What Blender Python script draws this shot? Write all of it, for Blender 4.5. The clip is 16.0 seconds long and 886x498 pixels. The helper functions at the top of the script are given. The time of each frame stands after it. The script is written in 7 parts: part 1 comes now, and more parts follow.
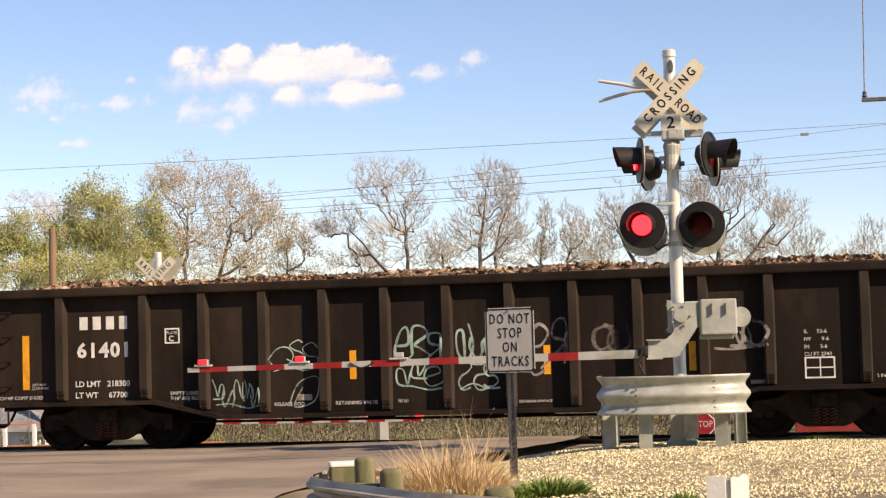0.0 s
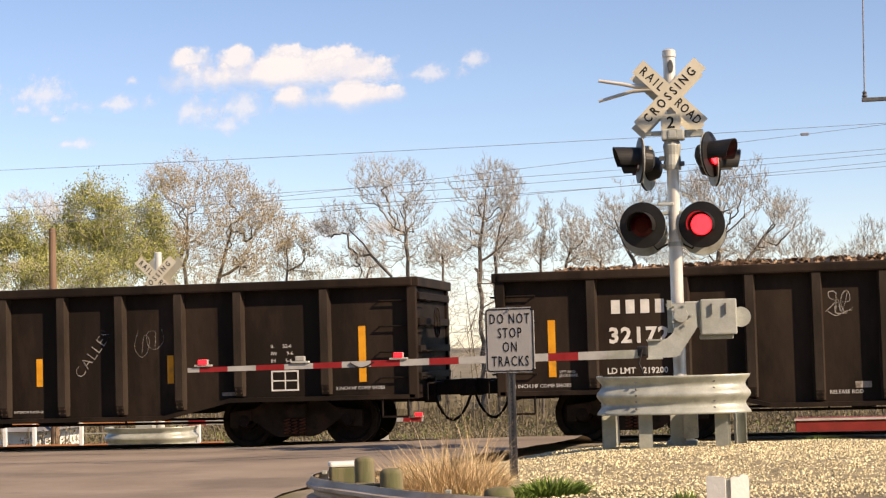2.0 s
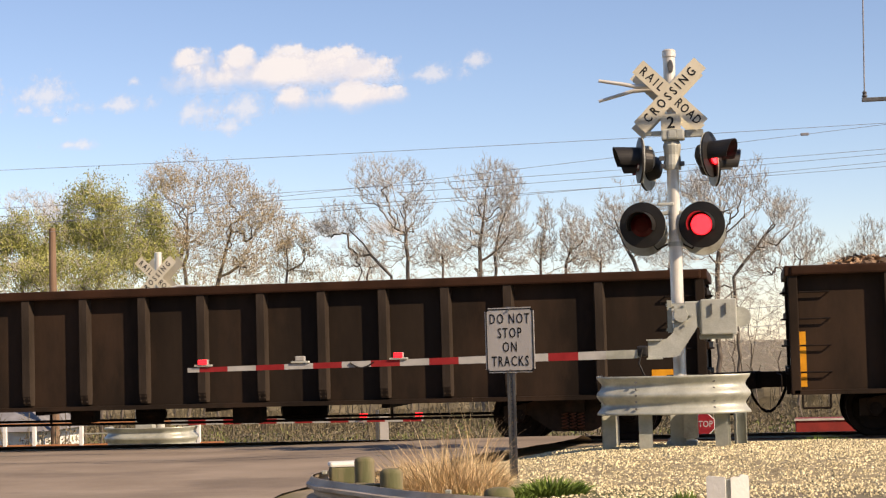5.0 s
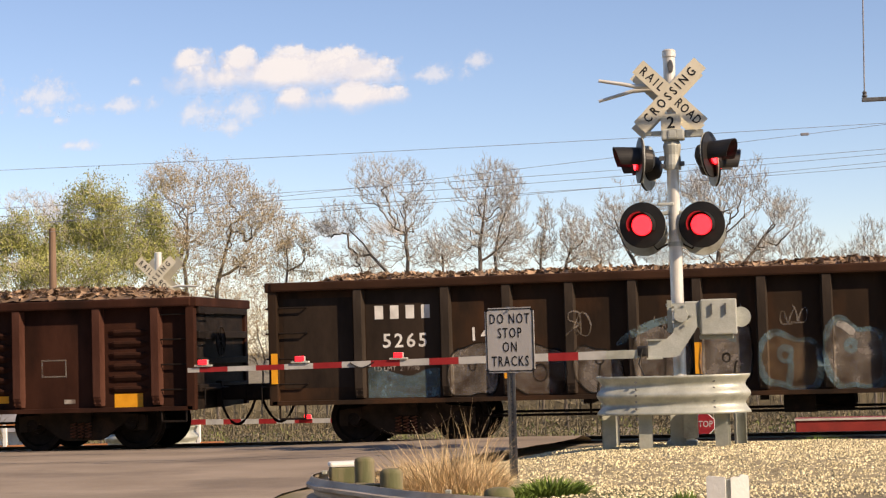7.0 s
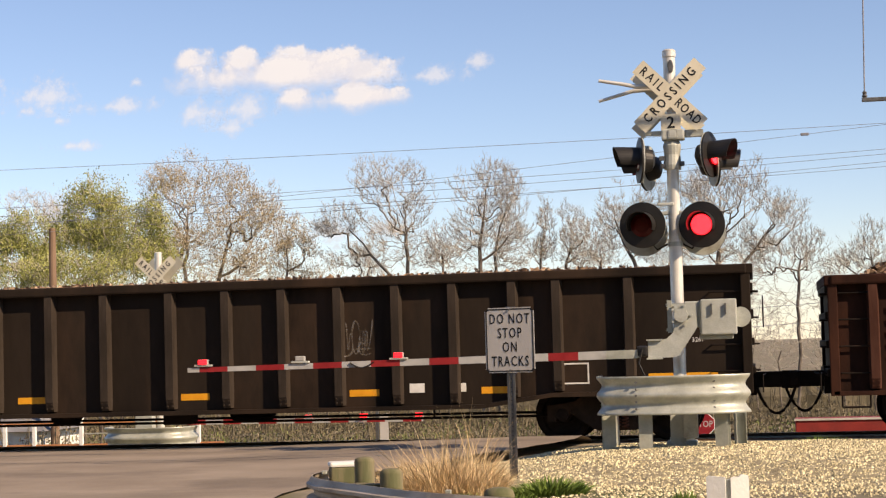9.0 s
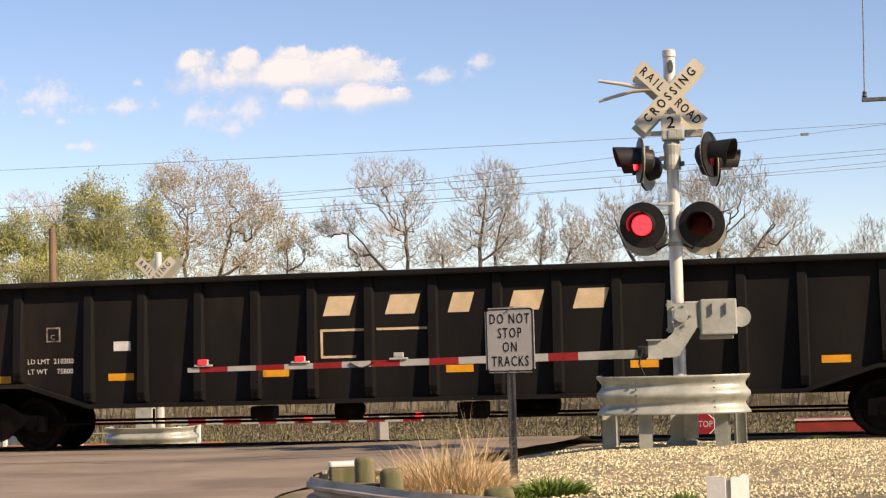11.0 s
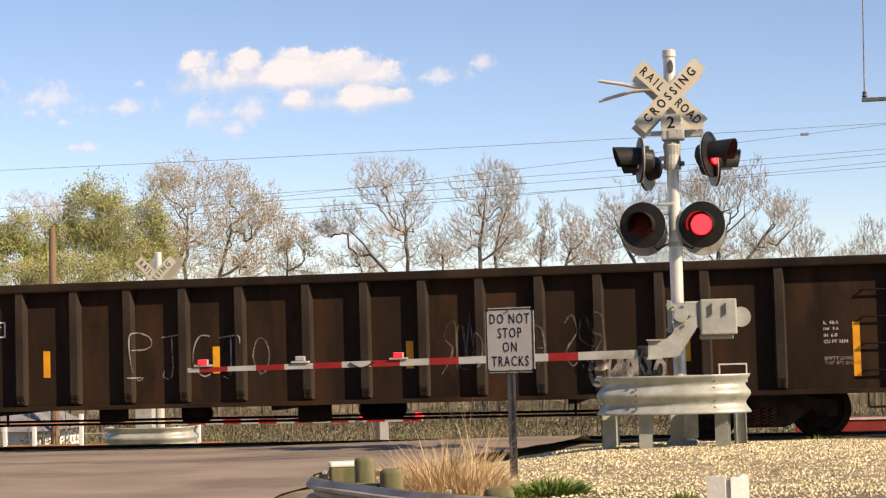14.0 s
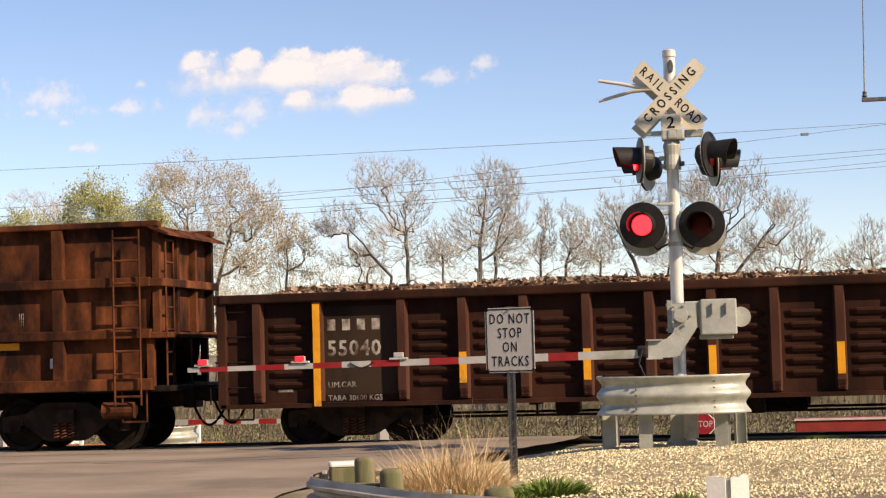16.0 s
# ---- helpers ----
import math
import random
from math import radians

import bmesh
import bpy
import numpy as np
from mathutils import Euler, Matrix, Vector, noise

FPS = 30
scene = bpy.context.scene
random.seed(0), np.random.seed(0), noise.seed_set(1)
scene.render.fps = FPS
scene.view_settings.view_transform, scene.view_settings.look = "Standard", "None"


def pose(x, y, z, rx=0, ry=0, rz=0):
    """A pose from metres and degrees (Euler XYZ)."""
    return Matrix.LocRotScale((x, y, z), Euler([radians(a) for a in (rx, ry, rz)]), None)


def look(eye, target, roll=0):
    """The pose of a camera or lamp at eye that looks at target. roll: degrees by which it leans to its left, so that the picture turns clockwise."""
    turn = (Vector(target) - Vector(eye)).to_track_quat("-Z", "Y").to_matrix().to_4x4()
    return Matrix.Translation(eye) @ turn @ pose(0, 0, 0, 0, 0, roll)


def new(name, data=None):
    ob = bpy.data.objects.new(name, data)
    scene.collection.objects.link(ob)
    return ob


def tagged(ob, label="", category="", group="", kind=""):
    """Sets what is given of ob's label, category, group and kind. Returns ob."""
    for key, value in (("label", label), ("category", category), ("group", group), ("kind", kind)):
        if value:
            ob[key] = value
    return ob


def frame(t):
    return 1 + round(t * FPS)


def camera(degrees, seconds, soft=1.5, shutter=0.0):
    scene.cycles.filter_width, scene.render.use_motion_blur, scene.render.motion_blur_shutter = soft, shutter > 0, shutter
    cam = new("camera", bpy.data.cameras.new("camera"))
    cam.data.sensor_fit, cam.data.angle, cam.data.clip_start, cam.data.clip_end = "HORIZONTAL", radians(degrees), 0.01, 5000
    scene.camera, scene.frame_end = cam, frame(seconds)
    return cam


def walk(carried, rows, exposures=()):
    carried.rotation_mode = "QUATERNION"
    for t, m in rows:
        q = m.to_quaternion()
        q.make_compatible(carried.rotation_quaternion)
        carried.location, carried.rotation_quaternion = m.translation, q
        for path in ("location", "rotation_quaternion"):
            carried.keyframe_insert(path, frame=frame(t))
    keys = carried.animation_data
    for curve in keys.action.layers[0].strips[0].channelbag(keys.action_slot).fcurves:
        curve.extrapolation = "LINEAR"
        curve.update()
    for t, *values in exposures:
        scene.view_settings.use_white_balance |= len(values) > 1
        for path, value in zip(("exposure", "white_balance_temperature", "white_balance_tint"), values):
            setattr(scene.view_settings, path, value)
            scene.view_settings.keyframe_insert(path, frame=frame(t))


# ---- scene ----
cam = camera(28.46, 16.0, soft=1.25)
EYE = (0.0, 0.0, 1.54)
YAW, PITCH, ROLL = 10.0, 3.2, -1.6
AIM = (EYE[0] - math.sin(radians(YAW)) * math.cos(radians(PITCH)),
       EYE[1] + math.cos(radians(YAW)) * math.cos(radians(PITCH)),
       EYE[2] + math.sin(radians(PITCH)))
VIEW = look(EYE, AIM, ROLL)
walk(cam, [(0.0, VIEW), (16.0, VIEW)], exposures=[(0.0, 0.63, 6850, 21), (2.0, 0.54, 6850, 21), (7.0, 0.46, 6850, 21), (9.0, 0.45, 6850, 21), (12.0, 0.53, 6850, 21), (16.0, 0.52, 6850, 21)])

# ---- light ----
SUN_EL, SUN_AZ = 34.0, 116.5          # degrees above the ground; degrees clockwise from the view along +y
world = bpy.data.worlds.new("sky")
scene.world = world
world.use_nodes = True
wn = world.node_tree
wn.nodes.clear()
sky = wn.nodes.new("ShaderNodeTexSky")
sky.sky_type = 'NISHITA'
sky.sun_disc = False
sky.sun_elevation, sky.sun_rotation = radians(SUN_EL), radians(SUN_AZ)
sky.air_density, sky.dust_density, sky.ozone_density = 0.9, 0.05, 2.2
sky.altitude = 500
bg = wn.nodes.new("ShaderNodeBackground")
bg.inputs["Strength"].default_value = 0.102
wo = wn.nodes.new("ShaderNodeOutputWorld")
wn.links.new(sky.outputs[0], bg.inputs["Color"])
wn.links.new(bg.outputs[0], wo.inputs["Surface"])
sun = new("sun", bpy.data.lights.new("sun", 'SUN'))
sun.data.energy, sun.data.angle, sun.data.color = 5.0, radians(0.55), (1.0, 0.83, 0.58)
SUN_DIR = Vector((math.sin(radians(SUN_AZ)) * math.cos(radians(SUN_EL)),
                  math.cos(radians(SUN_AZ)) * math.cos(radians(SUN_EL)), math.sin(radians(SUN_EL))))
sun.matrix_basis = look(SUN_DIR * 60, (0, 0, 0))


# ---- materials ----
def mat(name, a, b=None, rough=0.7, metal=0.0, scale=6.0, fine=60.0, bump=0.15, stain=None, stain_at=0.62, emit=None, power=0.0,
        stretch=(1, 1, 1), rand=0.0, spec=0.3, worn=None):
    """Two tones mixed by a broad and a fine noise, an optional stain, and fine relief."""
    m = bpy.data.materials.new(name)
    m.use_nodes = True
    t = m.node_tree
    p = t.nodes["Principled BSDF"]
    n = t.nodes.new
    tc, mp = n("ShaderNodeTexCoord"), n("ShaderNodeMapping")
    t.links.new(tc.outputs["Object"], mp.inputs["Vector"])
    mp.inputs["Scale"].default_value = stretch
    n1, n2 = n("ShaderNodeTexNoise"), n("ShaderNodeTexNoise")
    n1.inputs["Scale"].default_value, n1.inputs["Detail"].default_value = scale, 6
    n2.inputs["Scale"].default_value, n2.inputs["Detail"].default_value = fine, 4
    for q in (n1, n2):
        t.links.new(mp.outputs[0], q.inputs["Vector"])
    b = b or tuple(min(1, c * 1.35) for c in a)
    mix = n("ShaderNodeMix")
    mix.data_type = 'RGBA'
    mix.inputs[6].default_value, mix.inputs[7].default_value = (*a, 1), (*b, 1)
    add = n("ShaderNodeMath")
    add.operation = 'MULTIPLY_ADD'
    add.inputs[1].default_value, add.inputs[2].default_value = 0.45, -0.22
    t.links.new(n2.outputs[0], add.inputs[0])
    add2 = n("ShaderNodeMath")
    add2.operation = 'ADD'
    rmp = n("ShaderNodeMapRange")
    rmp.inputs[1].default_value, rmp.inputs[2].default_value = 0.32, 0.68
    t.links.new(n1.outputs[0], rmp.inputs[0])
    t.links.new(rmp.outputs[0], add2.inputs[0])
    t.links.new(add.outputs[0], add2.inputs[1])
    add2.use_clamp = True
    t.links.new(add2.outputs[0], mix.inputs[0])
    out = mix.outputs[2]
    if stain:
        n3 = n("ShaderNodeTexNoise")
        n3.inputs["Scale"].default_value, n3.inputs["Detail"].default_value, n3.inputs["Roughness"].default_value = scale * 0.45, 8, 0.65
        t.links.new(mp.outputs[0], n3.inputs["Vector"])
        r3 = n("ShaderNodeMapRange")
        r3.inputs[1].default_value, r3.inputs[2].default_value = stain_at - 0.08, stain_at + 0.08
        t.links.new(n3.outputs[0], r3.inputs[0])
        mx = n("ShaderNodeMix")
        mx.data_type = 'RGBA'
        t.links.new(r3.outputs[0], mx.inputs[0])
        t.links.new(out, mx.inputs[6])
        mx.inputs[7].default_value = (*stain, 1)
        out = mx.outputs[2]
    if rand:
        oi, hs, mr = n("ShaderNodeNewGeometry"), n("ShaderNodeHueSaturation"), n("ShaderNodeMapRange")
        mr.inputs[3].default_value, mr.inputs[4].default_value = 1 - rand, 1 + rand
        t.links.new(oi.outputs["Random Per Island"], mr.inputs[0])
        t.links.new(mr.outputs[0], hs.inputs["Value"])
        t.links.new(out, hs.inputs["Color"])
        out = hs.outputs[0]
    t.links.new(out, p.inputs["Base Color"])
    p.inputs["Roughness"].default_value, p.inputs["Metallic"].default_value = rough, metal
    p.inputs["Specular IOR Level"].default_value = spec
    if bump:
        bp = n("ShaderNodeBump")
        bp.inputs["Strength"].default_value, bp.inputs["Distance"].default_value = bump, 0.02
        t.links.new(n2.outputs[0], bp.inputs["Height"])
        t.links.new(bp.outputs[0], p.inputs["Normal"])
    if worn:
        n4, r4 = n("ShaderNodeTexNoise"), n("ShaderNodeMapRange")
        n4.inputs["Scale"].default_value, n4.inputs["Detail"].default_value, n4.inputs["Roughness"].default_value = 2.6, 9, 0.68
        t.links.new(tc.outputs["Object"], n4.inputs["Vector"])
        r4.inputs[1].default_value, r4.inputs[2].default_value = 0.36, 0.62
        r4.inputs[3].default_value, r4.inputs[4].default_value = worn
        t.links.new(n4.outputs[0], r4.inputs[0])
        t.links.new(r4.outputs[0], p.inputs["Alpha"])
    if emit:
        p.inputs["Emission Color"].default_value, p.inputs["Emission Strength"].default_value = (*emit, 1), power
    return m


M_BLACK = mat("black_car_paint", (0.0109, 0.0084, 0.0069), (0.0217, 0.0158, 0.0123), 0.6, scale=1.2, fine=14, stain=(0.0394, 0.0276, 0.0197), stain_at=0.57, stretch=(1, 1, .35), spec=0.08)
M_BLACK2 = mat("plain_black_car_paint", (0.0087, 0.0087, 0.0087), (0.0174, 0.0159, 0.0145), 0.5, scale=1.0, fine=14, stain=(0.0290, 0.0232, 0.0188), stain_at=0.66, stretch=(1, 1, .35), spec=0.08)
M_BROWN = mat("brown_car_paint", (0.0136, 0.0100, 0.0076), (0.0272, 0.0196, 0.0140), 0.65, scale=1.1, fine=12, stain=(0.0448, 0.0280, 0.0184), stain_at=0.57, stretch=(1, 1, .35), spec=0.08)
M_BROWN2 = mat("weathered_brown_car_paint", (0.0160, 0.0108, 0.0076), (0.0336, 0.0212, 0.0136), 0.65, scale=1.4, fine=12, stain=(0.0600, 0.0296, 0.0152), stain_at=0.57, stretch=(1, 1, .35), spec=0.08)
M_RUSTCAR = mat("red_brown_rusted_paint", (0.0272, 0.0108, 0.0068), (0.0544, 0.0216, 0.0132), 0.75, scale=1.5, fine=16, stain=(0.0168, 0.0084, 0.0060), stain_at=0.54, stretch=(1, 1, .4), spec=0.08)
M_ORANGE = mat("orange_rusted_steel", (0.036, 0.014, 0.008), (0.19, 0.062, 0.022), 0.8, scale=2.0, fine=18, stain=(0.02, 0.0095, 0.007), stain_at=0.54, stretch=(1, 1, .5), spec=0.08)
M_CHORD = mat("worn_top_rail_paint", (0.0280, 0.0144, 0.0088), (0.0480, 0.0232, 0.0136), 0.6, scale=2.0, fine=20, spec=0.08)
# stake paints: a tone above the panels, sunlight on the stakes put into the colour
M_STAKE = mat("sunlit_stake_paint", (0.0272, 0.0208, 0.0160), (0.0560, 0.0424, 0.0328), 0.7, scale=2.5, fine=20, stain=(0.0720, 0.0480, 0.0336), stain_at=0.6, stretch=(1, 1, .3), spec=0.1)
M_STAKER = mat("sunlit_red_stake_paint", (0.0520, 0.0208, 0.0136), (0.1040, 0.0464, 0.0320), 0.75, scale=2.5, fine=20, stain=(0.0400, 0.0192, 0.0128), stain_at=0.6, stretch=(1, 1, .3), spec=0.1)
# oily underframe steel; on the gondola ends its dark tone stands in for shade
M_UNDER = mat("oily_black_steel_and_end_shade", (0.0090, 0.0075, 0.0067), (0.0210, 0.0150, 0.0120), 0.65, scale=5, fine=40, stain=(0.0450, 0.0240, 0.0150), stain_at=0.66, spec=0.08)
M_TRUCK = mat("brown_grimed_cast_steel", (0.014, 0.0105, 0.008), (0.034, 0.024, 0.017), 0.7, scale=4, fine=30, stain=(0.055, 0.032, 0.02), stain_at=0.6, spec=0.12)
M_WHEEL = mat("greasy_wheel_steel", (0.0105, 0.0090, 0.0075), (0.0240, 0.0180, 0.0150), 0.6, 0.1, scale=6, fine=40, spec=0.08)
M_SPRING = mat("rusty_spring_steel", (0.08, 0.035, 0.022), (0.14, 0.06, 0.035), 0.7, scale=8, spec=0.08)
M_WHITE = mat("white_stencil_paint", (0.55, 0.54, 0.5), (0.74, 0.73, 0.69), 0.6, scale=5, fine=30, stain=(0.25, 0.22, 0.19), stain_at=0.7)
M_DIMWHITE = mat("worn_white_stencil_paint", (0.3, 0.27, 0.23), (0.5, 0.46, 0.4), 0.7, scale=6, fine=25, stain=(0.08, 0.05, 0.035), stain_at=0.52)
M_CREAM = mat("cream_lettering_paint", (0.55, 0.42, 0.26), (0.7, 0.56, 0.36), 0.6, scale=5)
M_YELLOW = mat("yellow_reflective_tape", (0.66, 0.28, 0.012), (0.78, 0.36, 0.02), 0.5, scale=6, fine=30, stain=(0.3, 0.17, 0.04), stain_at=0.66)
M_TEAL = mat("mint_spray_paint", (0.34, 0.5, 0.42), (0.48, 0.64, 0.55), 0.6, scale=5, worn=(0.3, 0.95))
M_GWHITE = mat("chalky_white_spray_paint", (0.34, 0.32, 0.29), (0.5, 0.475, 0.43), 0.7, scale=4, stain=(0.12, 0.1, 0.08), stain_at=0.62, worn=(0.15, 0.9))
M_GTAN = mat("peach_spray_paint", (0.36, 0.24, 0.15), (0.52, 0.375, 0.25), 0.7, scale=3, stain=(0.14, 0.09, 0.06), stain_at=0.62, worn=(0.4, 0.95))
M_GBLUE = mat("pale_blue_spray_paint", (0.09, 0.16, 0.19), (0.17, 0.26, 0.29), 0.7, scale=3, stain=(0.07, 0.06, 0.05), stain_at=0.58, worn=(0.1, 0.7))
M_GGREY = mat("faded_grey_spray_paint", (0.17, 0.15, 0.13), (0.27, 0.24, 0.21), 0.7, scale=3, stain=(0.06, 0.045, 0.035), stain_at=0.58, worn=(0.08, 0.72))
M_GDARK = mat("dark_green_spray_paint", (0.035, 0.055, 0.035), (0.07, 0.09, 0.055), 0.7, scale=3, worn=(0.4, 0.95))
M_GINK = mat("black_spray_paint", (0.007, 0.007, 0.007), (0.014, 0.013, 0.012), 0.6, scale=4, worn=(0.25, 0.9), spec=0.1)
M_GFAWN = mat("faded_tan_spray_paint", (0.2, 0.14, 0.085), (0.33, 0.24, 0.15), 0.7, scale=3, worn=(0.0, 0.42))
M_GREEN = mat("green_emblem_paint", (0.03, 0.12, 0.03), (0.06, 0.18, 0.05), 0.6, scale=4, stain=(0.03, 0.05, 0.02), worn=(0.45, 1.0))
M_RED = mat("faded_red_emblem_paint", (0.32, 0.06, 0.035), (0.45, 0.1, 0.055), 0.6, scale=4, stain=(0.2, 0.05, 0.03), worn=(0.45, 1.0))
M_SCRAP = mat("rusty_shredded_scrap", (0.12, 0.075, 0.045), (0.34, 0.235, 0.15), 0.75, scale=4, fine=30, rand=0.75)
M_GALV = mat("galvanised_steel", (0.37, 0.385, 0.33), (0.54, 0.555, 0.48), 0.4, 0.35, scale=5, fine=40, bump=0.05, stain=(0.33, 0.335, 0.29))
M_ALU = mat("brushed_aluminium", (0.62, 0.6, 0.54), (0.76, 0.74, 0.67), 0.36, 0.3, scale=4, fine=30, bump=0.03)
M_GREYP = mat("light_grey_cast_paint", (0.35, 0.365, 0.325), (0.47, 0.485, 0.435), 0.55, 0.1, scale=5, fine=40, stain=(0.26, 0.25, 0.2))
M_RAILGALV = mat("dull_weathered_guard_rail", (0.42, 0.355, 0.28), (0.56, 0.485, 0.395), 0.65, 0.1, scale=3, fine=30, bump=0.05, stain=(0.24, 0.2, 0.16), spec=0.2)
M_DKGALV = mat("dark_weathered_channel_steel", (0.1, 0.1, 0.1), (0.17, 0.17, 0.165), 0.5, 0.5, scale=8)
M_SIGN = mat("white_reflective_sheeting", (0.47, 0.45, 0.42), (0.54, 0.52, 0.485), 0.45, scale=3, fine=50, bump=0.02, stain=(0.52, 0.475, 0.41), stain_at=0.66)
M_XB = mat("aged_cream_reflective_sheeting", (0.58, 0.54, 0.41), (0.68, 0.635, 0.5), 0.5, scale=3, fine=40, bump=0.02, stain=(0.44, 0.37, 0.26), stain_at=0.66)
M_INK = mat("black_sign_ink", (0.01, 0.01, 0.01), (0.02, 0.02, 0.02), 0.5, bump=0)
M_HOOD = mat("weathered_black_signal_paint", (0.011, 0.0105, 0.01), (0.022, 0.02, 0.018), 0.5, scale=5, bump=0.03, spec=0.35)
M_LENS = mat("unlit_red_lens", (0.06, 0.003, 0.003), (0.09, 0.006, 0.005), 0.2, bump=0.0)
M_LED = mat("lit_red_led_board", (0.5, 0.01, 0.01), (0.6, 0.02, 0.02), 0.4, bump=0, emit=(1.0, 0.014, 0.02), power=2.2)
M_LEDHOT = mat("lit_red_diode", (0.6, 0.05, 0.05), None, 0.4, bump=0, emit=(1.0, 0.06, 0.07), power=3.2)
M_REDW = mat("red_reflective_stripe", (0.22, 0.014, 0.016), (0.29, 0.024, 0.025), 0.45, scale=5, bump=0.03)
M_WHTW = mat("white_reflective_stripe", (0.34, 0.34, 0.325), (0.44, 0.435, 0.415), 0.45, scale=5, bump=0.03, stain=(0.28, 0.27, 0.24), stain_at=0.64)
M_ASPHALT = mat("sunworn_asphalt", (0.215, 0.172, 0.13), (0.305, 0.25, 0.195), 0.9, scale=0.9, fine=24, bump=0.5, stain=(0.17, 0.138, 0.108), stain_at=0.58, stretch=(.6, 1, 1))
M_EARTH = mat("gravelly_verge_soil", (0.16, 0.13, 0.09), (0.28, 0.235, 0.17), 0.95, scale=0.8, fine=18, bump=0.5, stain=(0.08, 0.1, 0.035), stain_at=0.58)
M_STONE = mat("pale_limestone_gravel", (0.4, 0.345, 0.2), (0.62, 0.545, 0.345), 0.9, scale=5, fine=30, bump=0.3, rand=0.45)
# darker than the stones: the shade in their gaps is in this colour
M_FINES = mat("shaded_limestone_fines", (0.2, 0.17, 0.105), (0.33, 0.285, 0.185), 0.95, scale=9, fine=45, bump=0.8)
M_BALLAST = mat("dark_track_ballast", (0.07, 0.06, 0.05), (0.15, 0.13, 0.11), 0.95, scale=3, fine=20, bump=0.8)
M_RAIL = mat("worn_rail_steel", (0.09, 0.05, 0.035), (0.16, 0.1, 0.07), 0.5, 0.6, scale=5)
M_TIE = mat("creosoted_tie_timber", (0.04, 0.03, 0.024), (0.075, 0.058, 0.045), 0.9, scale=4)
M_POSTWOOD = mat("weathered_round_post_wood", (0.15, 0.125, 0.075), (0.26, 0.22, 0.135), 0.9, scale=4, fine=40, stretch=(1, 1, .15), stain=(0.1, 0.105, 0.05), stain_at=0.52)
M_POLE = mat("brown_utility_pole_wood", (0.15, 0.095, 0.06), (0.24, 0.16, 0.105), 0.9, scale=3, fine=30, stretch=(1, 1, .1))
M_BARK = mat("grey_brown_bark", (0.085, 0.07, 0.057), (0.17, 0.145, 0.118), 0.95, scale=3, fine=20)
M_TWIG = mat("pale_tan_twigs", (0.36, 0.325, 0.26), (0.54, 0.495, 0.41), 0.9, scale=0.6, fine=5, bump=0)
M_TWIGW = mat("warm_budding_twigs", (0.36, 0.285, 0.18), (0.5, 0.41, 0.275), 0.9, scale=0.6, fine=5, bump=0)
M_LEAFG = mat("young_olive_leaves", (0.23, 0.25, 0.06), (0.4, 0.4, 0.13), 0.7, scale=0.8, fine=5, bump=0, rand=0.3)
M_LEAFT = mat("tan_spring_buds", (0.35, 0.29, 0.155), (0.5, 0.425, 0.25), 0.8, scale=0.8, fine=5, bump=0, rand=0.3)
M_BRUSH = mat("dry_brush", (0.095, 0.08, 0.048), (0.2, 0.17, 0.11), 0.95, scale=0.5, fine=4, bump=0, rand=0.3)
M_UNDERG = mat("dull_green_undergrowth", (0.1, 0.125, 0.035), (0.2, 0.22, 0.08), 0.85, scale=0.5, fine=4, bump=0, rand=0.35)
M_DRY = mat("dry_tan_grass", (0.52, 0.37, 0.19), (0.8, 0.64, 0.4), 0.85, scale=3, fine=20, bump=0, rand=0.4)
M_GRASS = mat("fresh_green_weeds", (0.095, 0.155, 0.025), (0.19, 0.27, 0.055), 0.7, scale=4, fine=20, bump=0, rand=0.45)
M_WIRE = mat("dark_line_wire", (0.2, 0.2, 0.215), None, 0.6, bump=0)
M_REDBOX = mat("red_painted_steel", (0.2, 0.022, 0.018), (0.28, 0.034, 0.026), 0.6, scale=2, fine=20, stain=(0.13, 0.024, 0.02))
M_WPAINT = mat("chalky_white_paint", (0.68, 0.68, 0.63), (0.8, 0.8, 0.76), 0.6, scale=3, fine=25, stain=(0.5, 0.48, 0.4), stain_at=0.66)
M_ROOF = mat("grey_shingle_roof", (0.16, 0.16, 0.17), (0.24, 0.24, 0.25), 0.9, scale=3, fine=25)
M_ORRAIL = mat("orange_painted_rail", (0.42, 0.17, 0.06), (0.55, 0.24, 0.1), 0.6, scale=4)
M_CONC = mat("pale_concrete", (0.45, 0.42, 0.37), (0.58, 0.55, 0.49), 0.9, scale=4, fine=30)
M_HOUSEWIN = mat("dark_window_glass", (0.02, 0.025, 0.03), None, 0.1, bump=0)
M_BLKSTOP = mat("stop_sign_red", (0.24, 0.012, 0.018), (0.3, 0.02, 0.024), 0.5, bump=0)


# ---- mesh helpers ----
def ob_from(name, verts, faces, material, parent=None, label="", smooth=False):
    me = bpy.data.meshes.new(name)
    me.from_pydata([tuple(v) for v in verts], [], faces)
    me.materials.append(material)
    if smooth:
        me.shade_smooth()
    ob = new(name, me)
    if parent:
        ob.parent = parent
    if label:
        tagged(ob, label)
    return ob


def part(name, bm, material, parent, label="", smooth=False):
    """Links a bmesh as one mesh object under a thing or a part."""
    me = bpy.data.meshes.new(name)
    bm.normal_update()
    bm.to_mesh(me)
    bm.free()
    me.materials.append(material)
    if smooth:
        me.shade_smooth()
    ob = new(name, me)
    ob.parent = parent
    if label:
        tagged(ob, label)
    return ob


def empty(name, m=None, parent=None):
    ob = new(name)
    ob.empty_display_size = 0.2
    if m is not None:
        ob.matrix_basis = m
    ob.parent = parent
    return ob


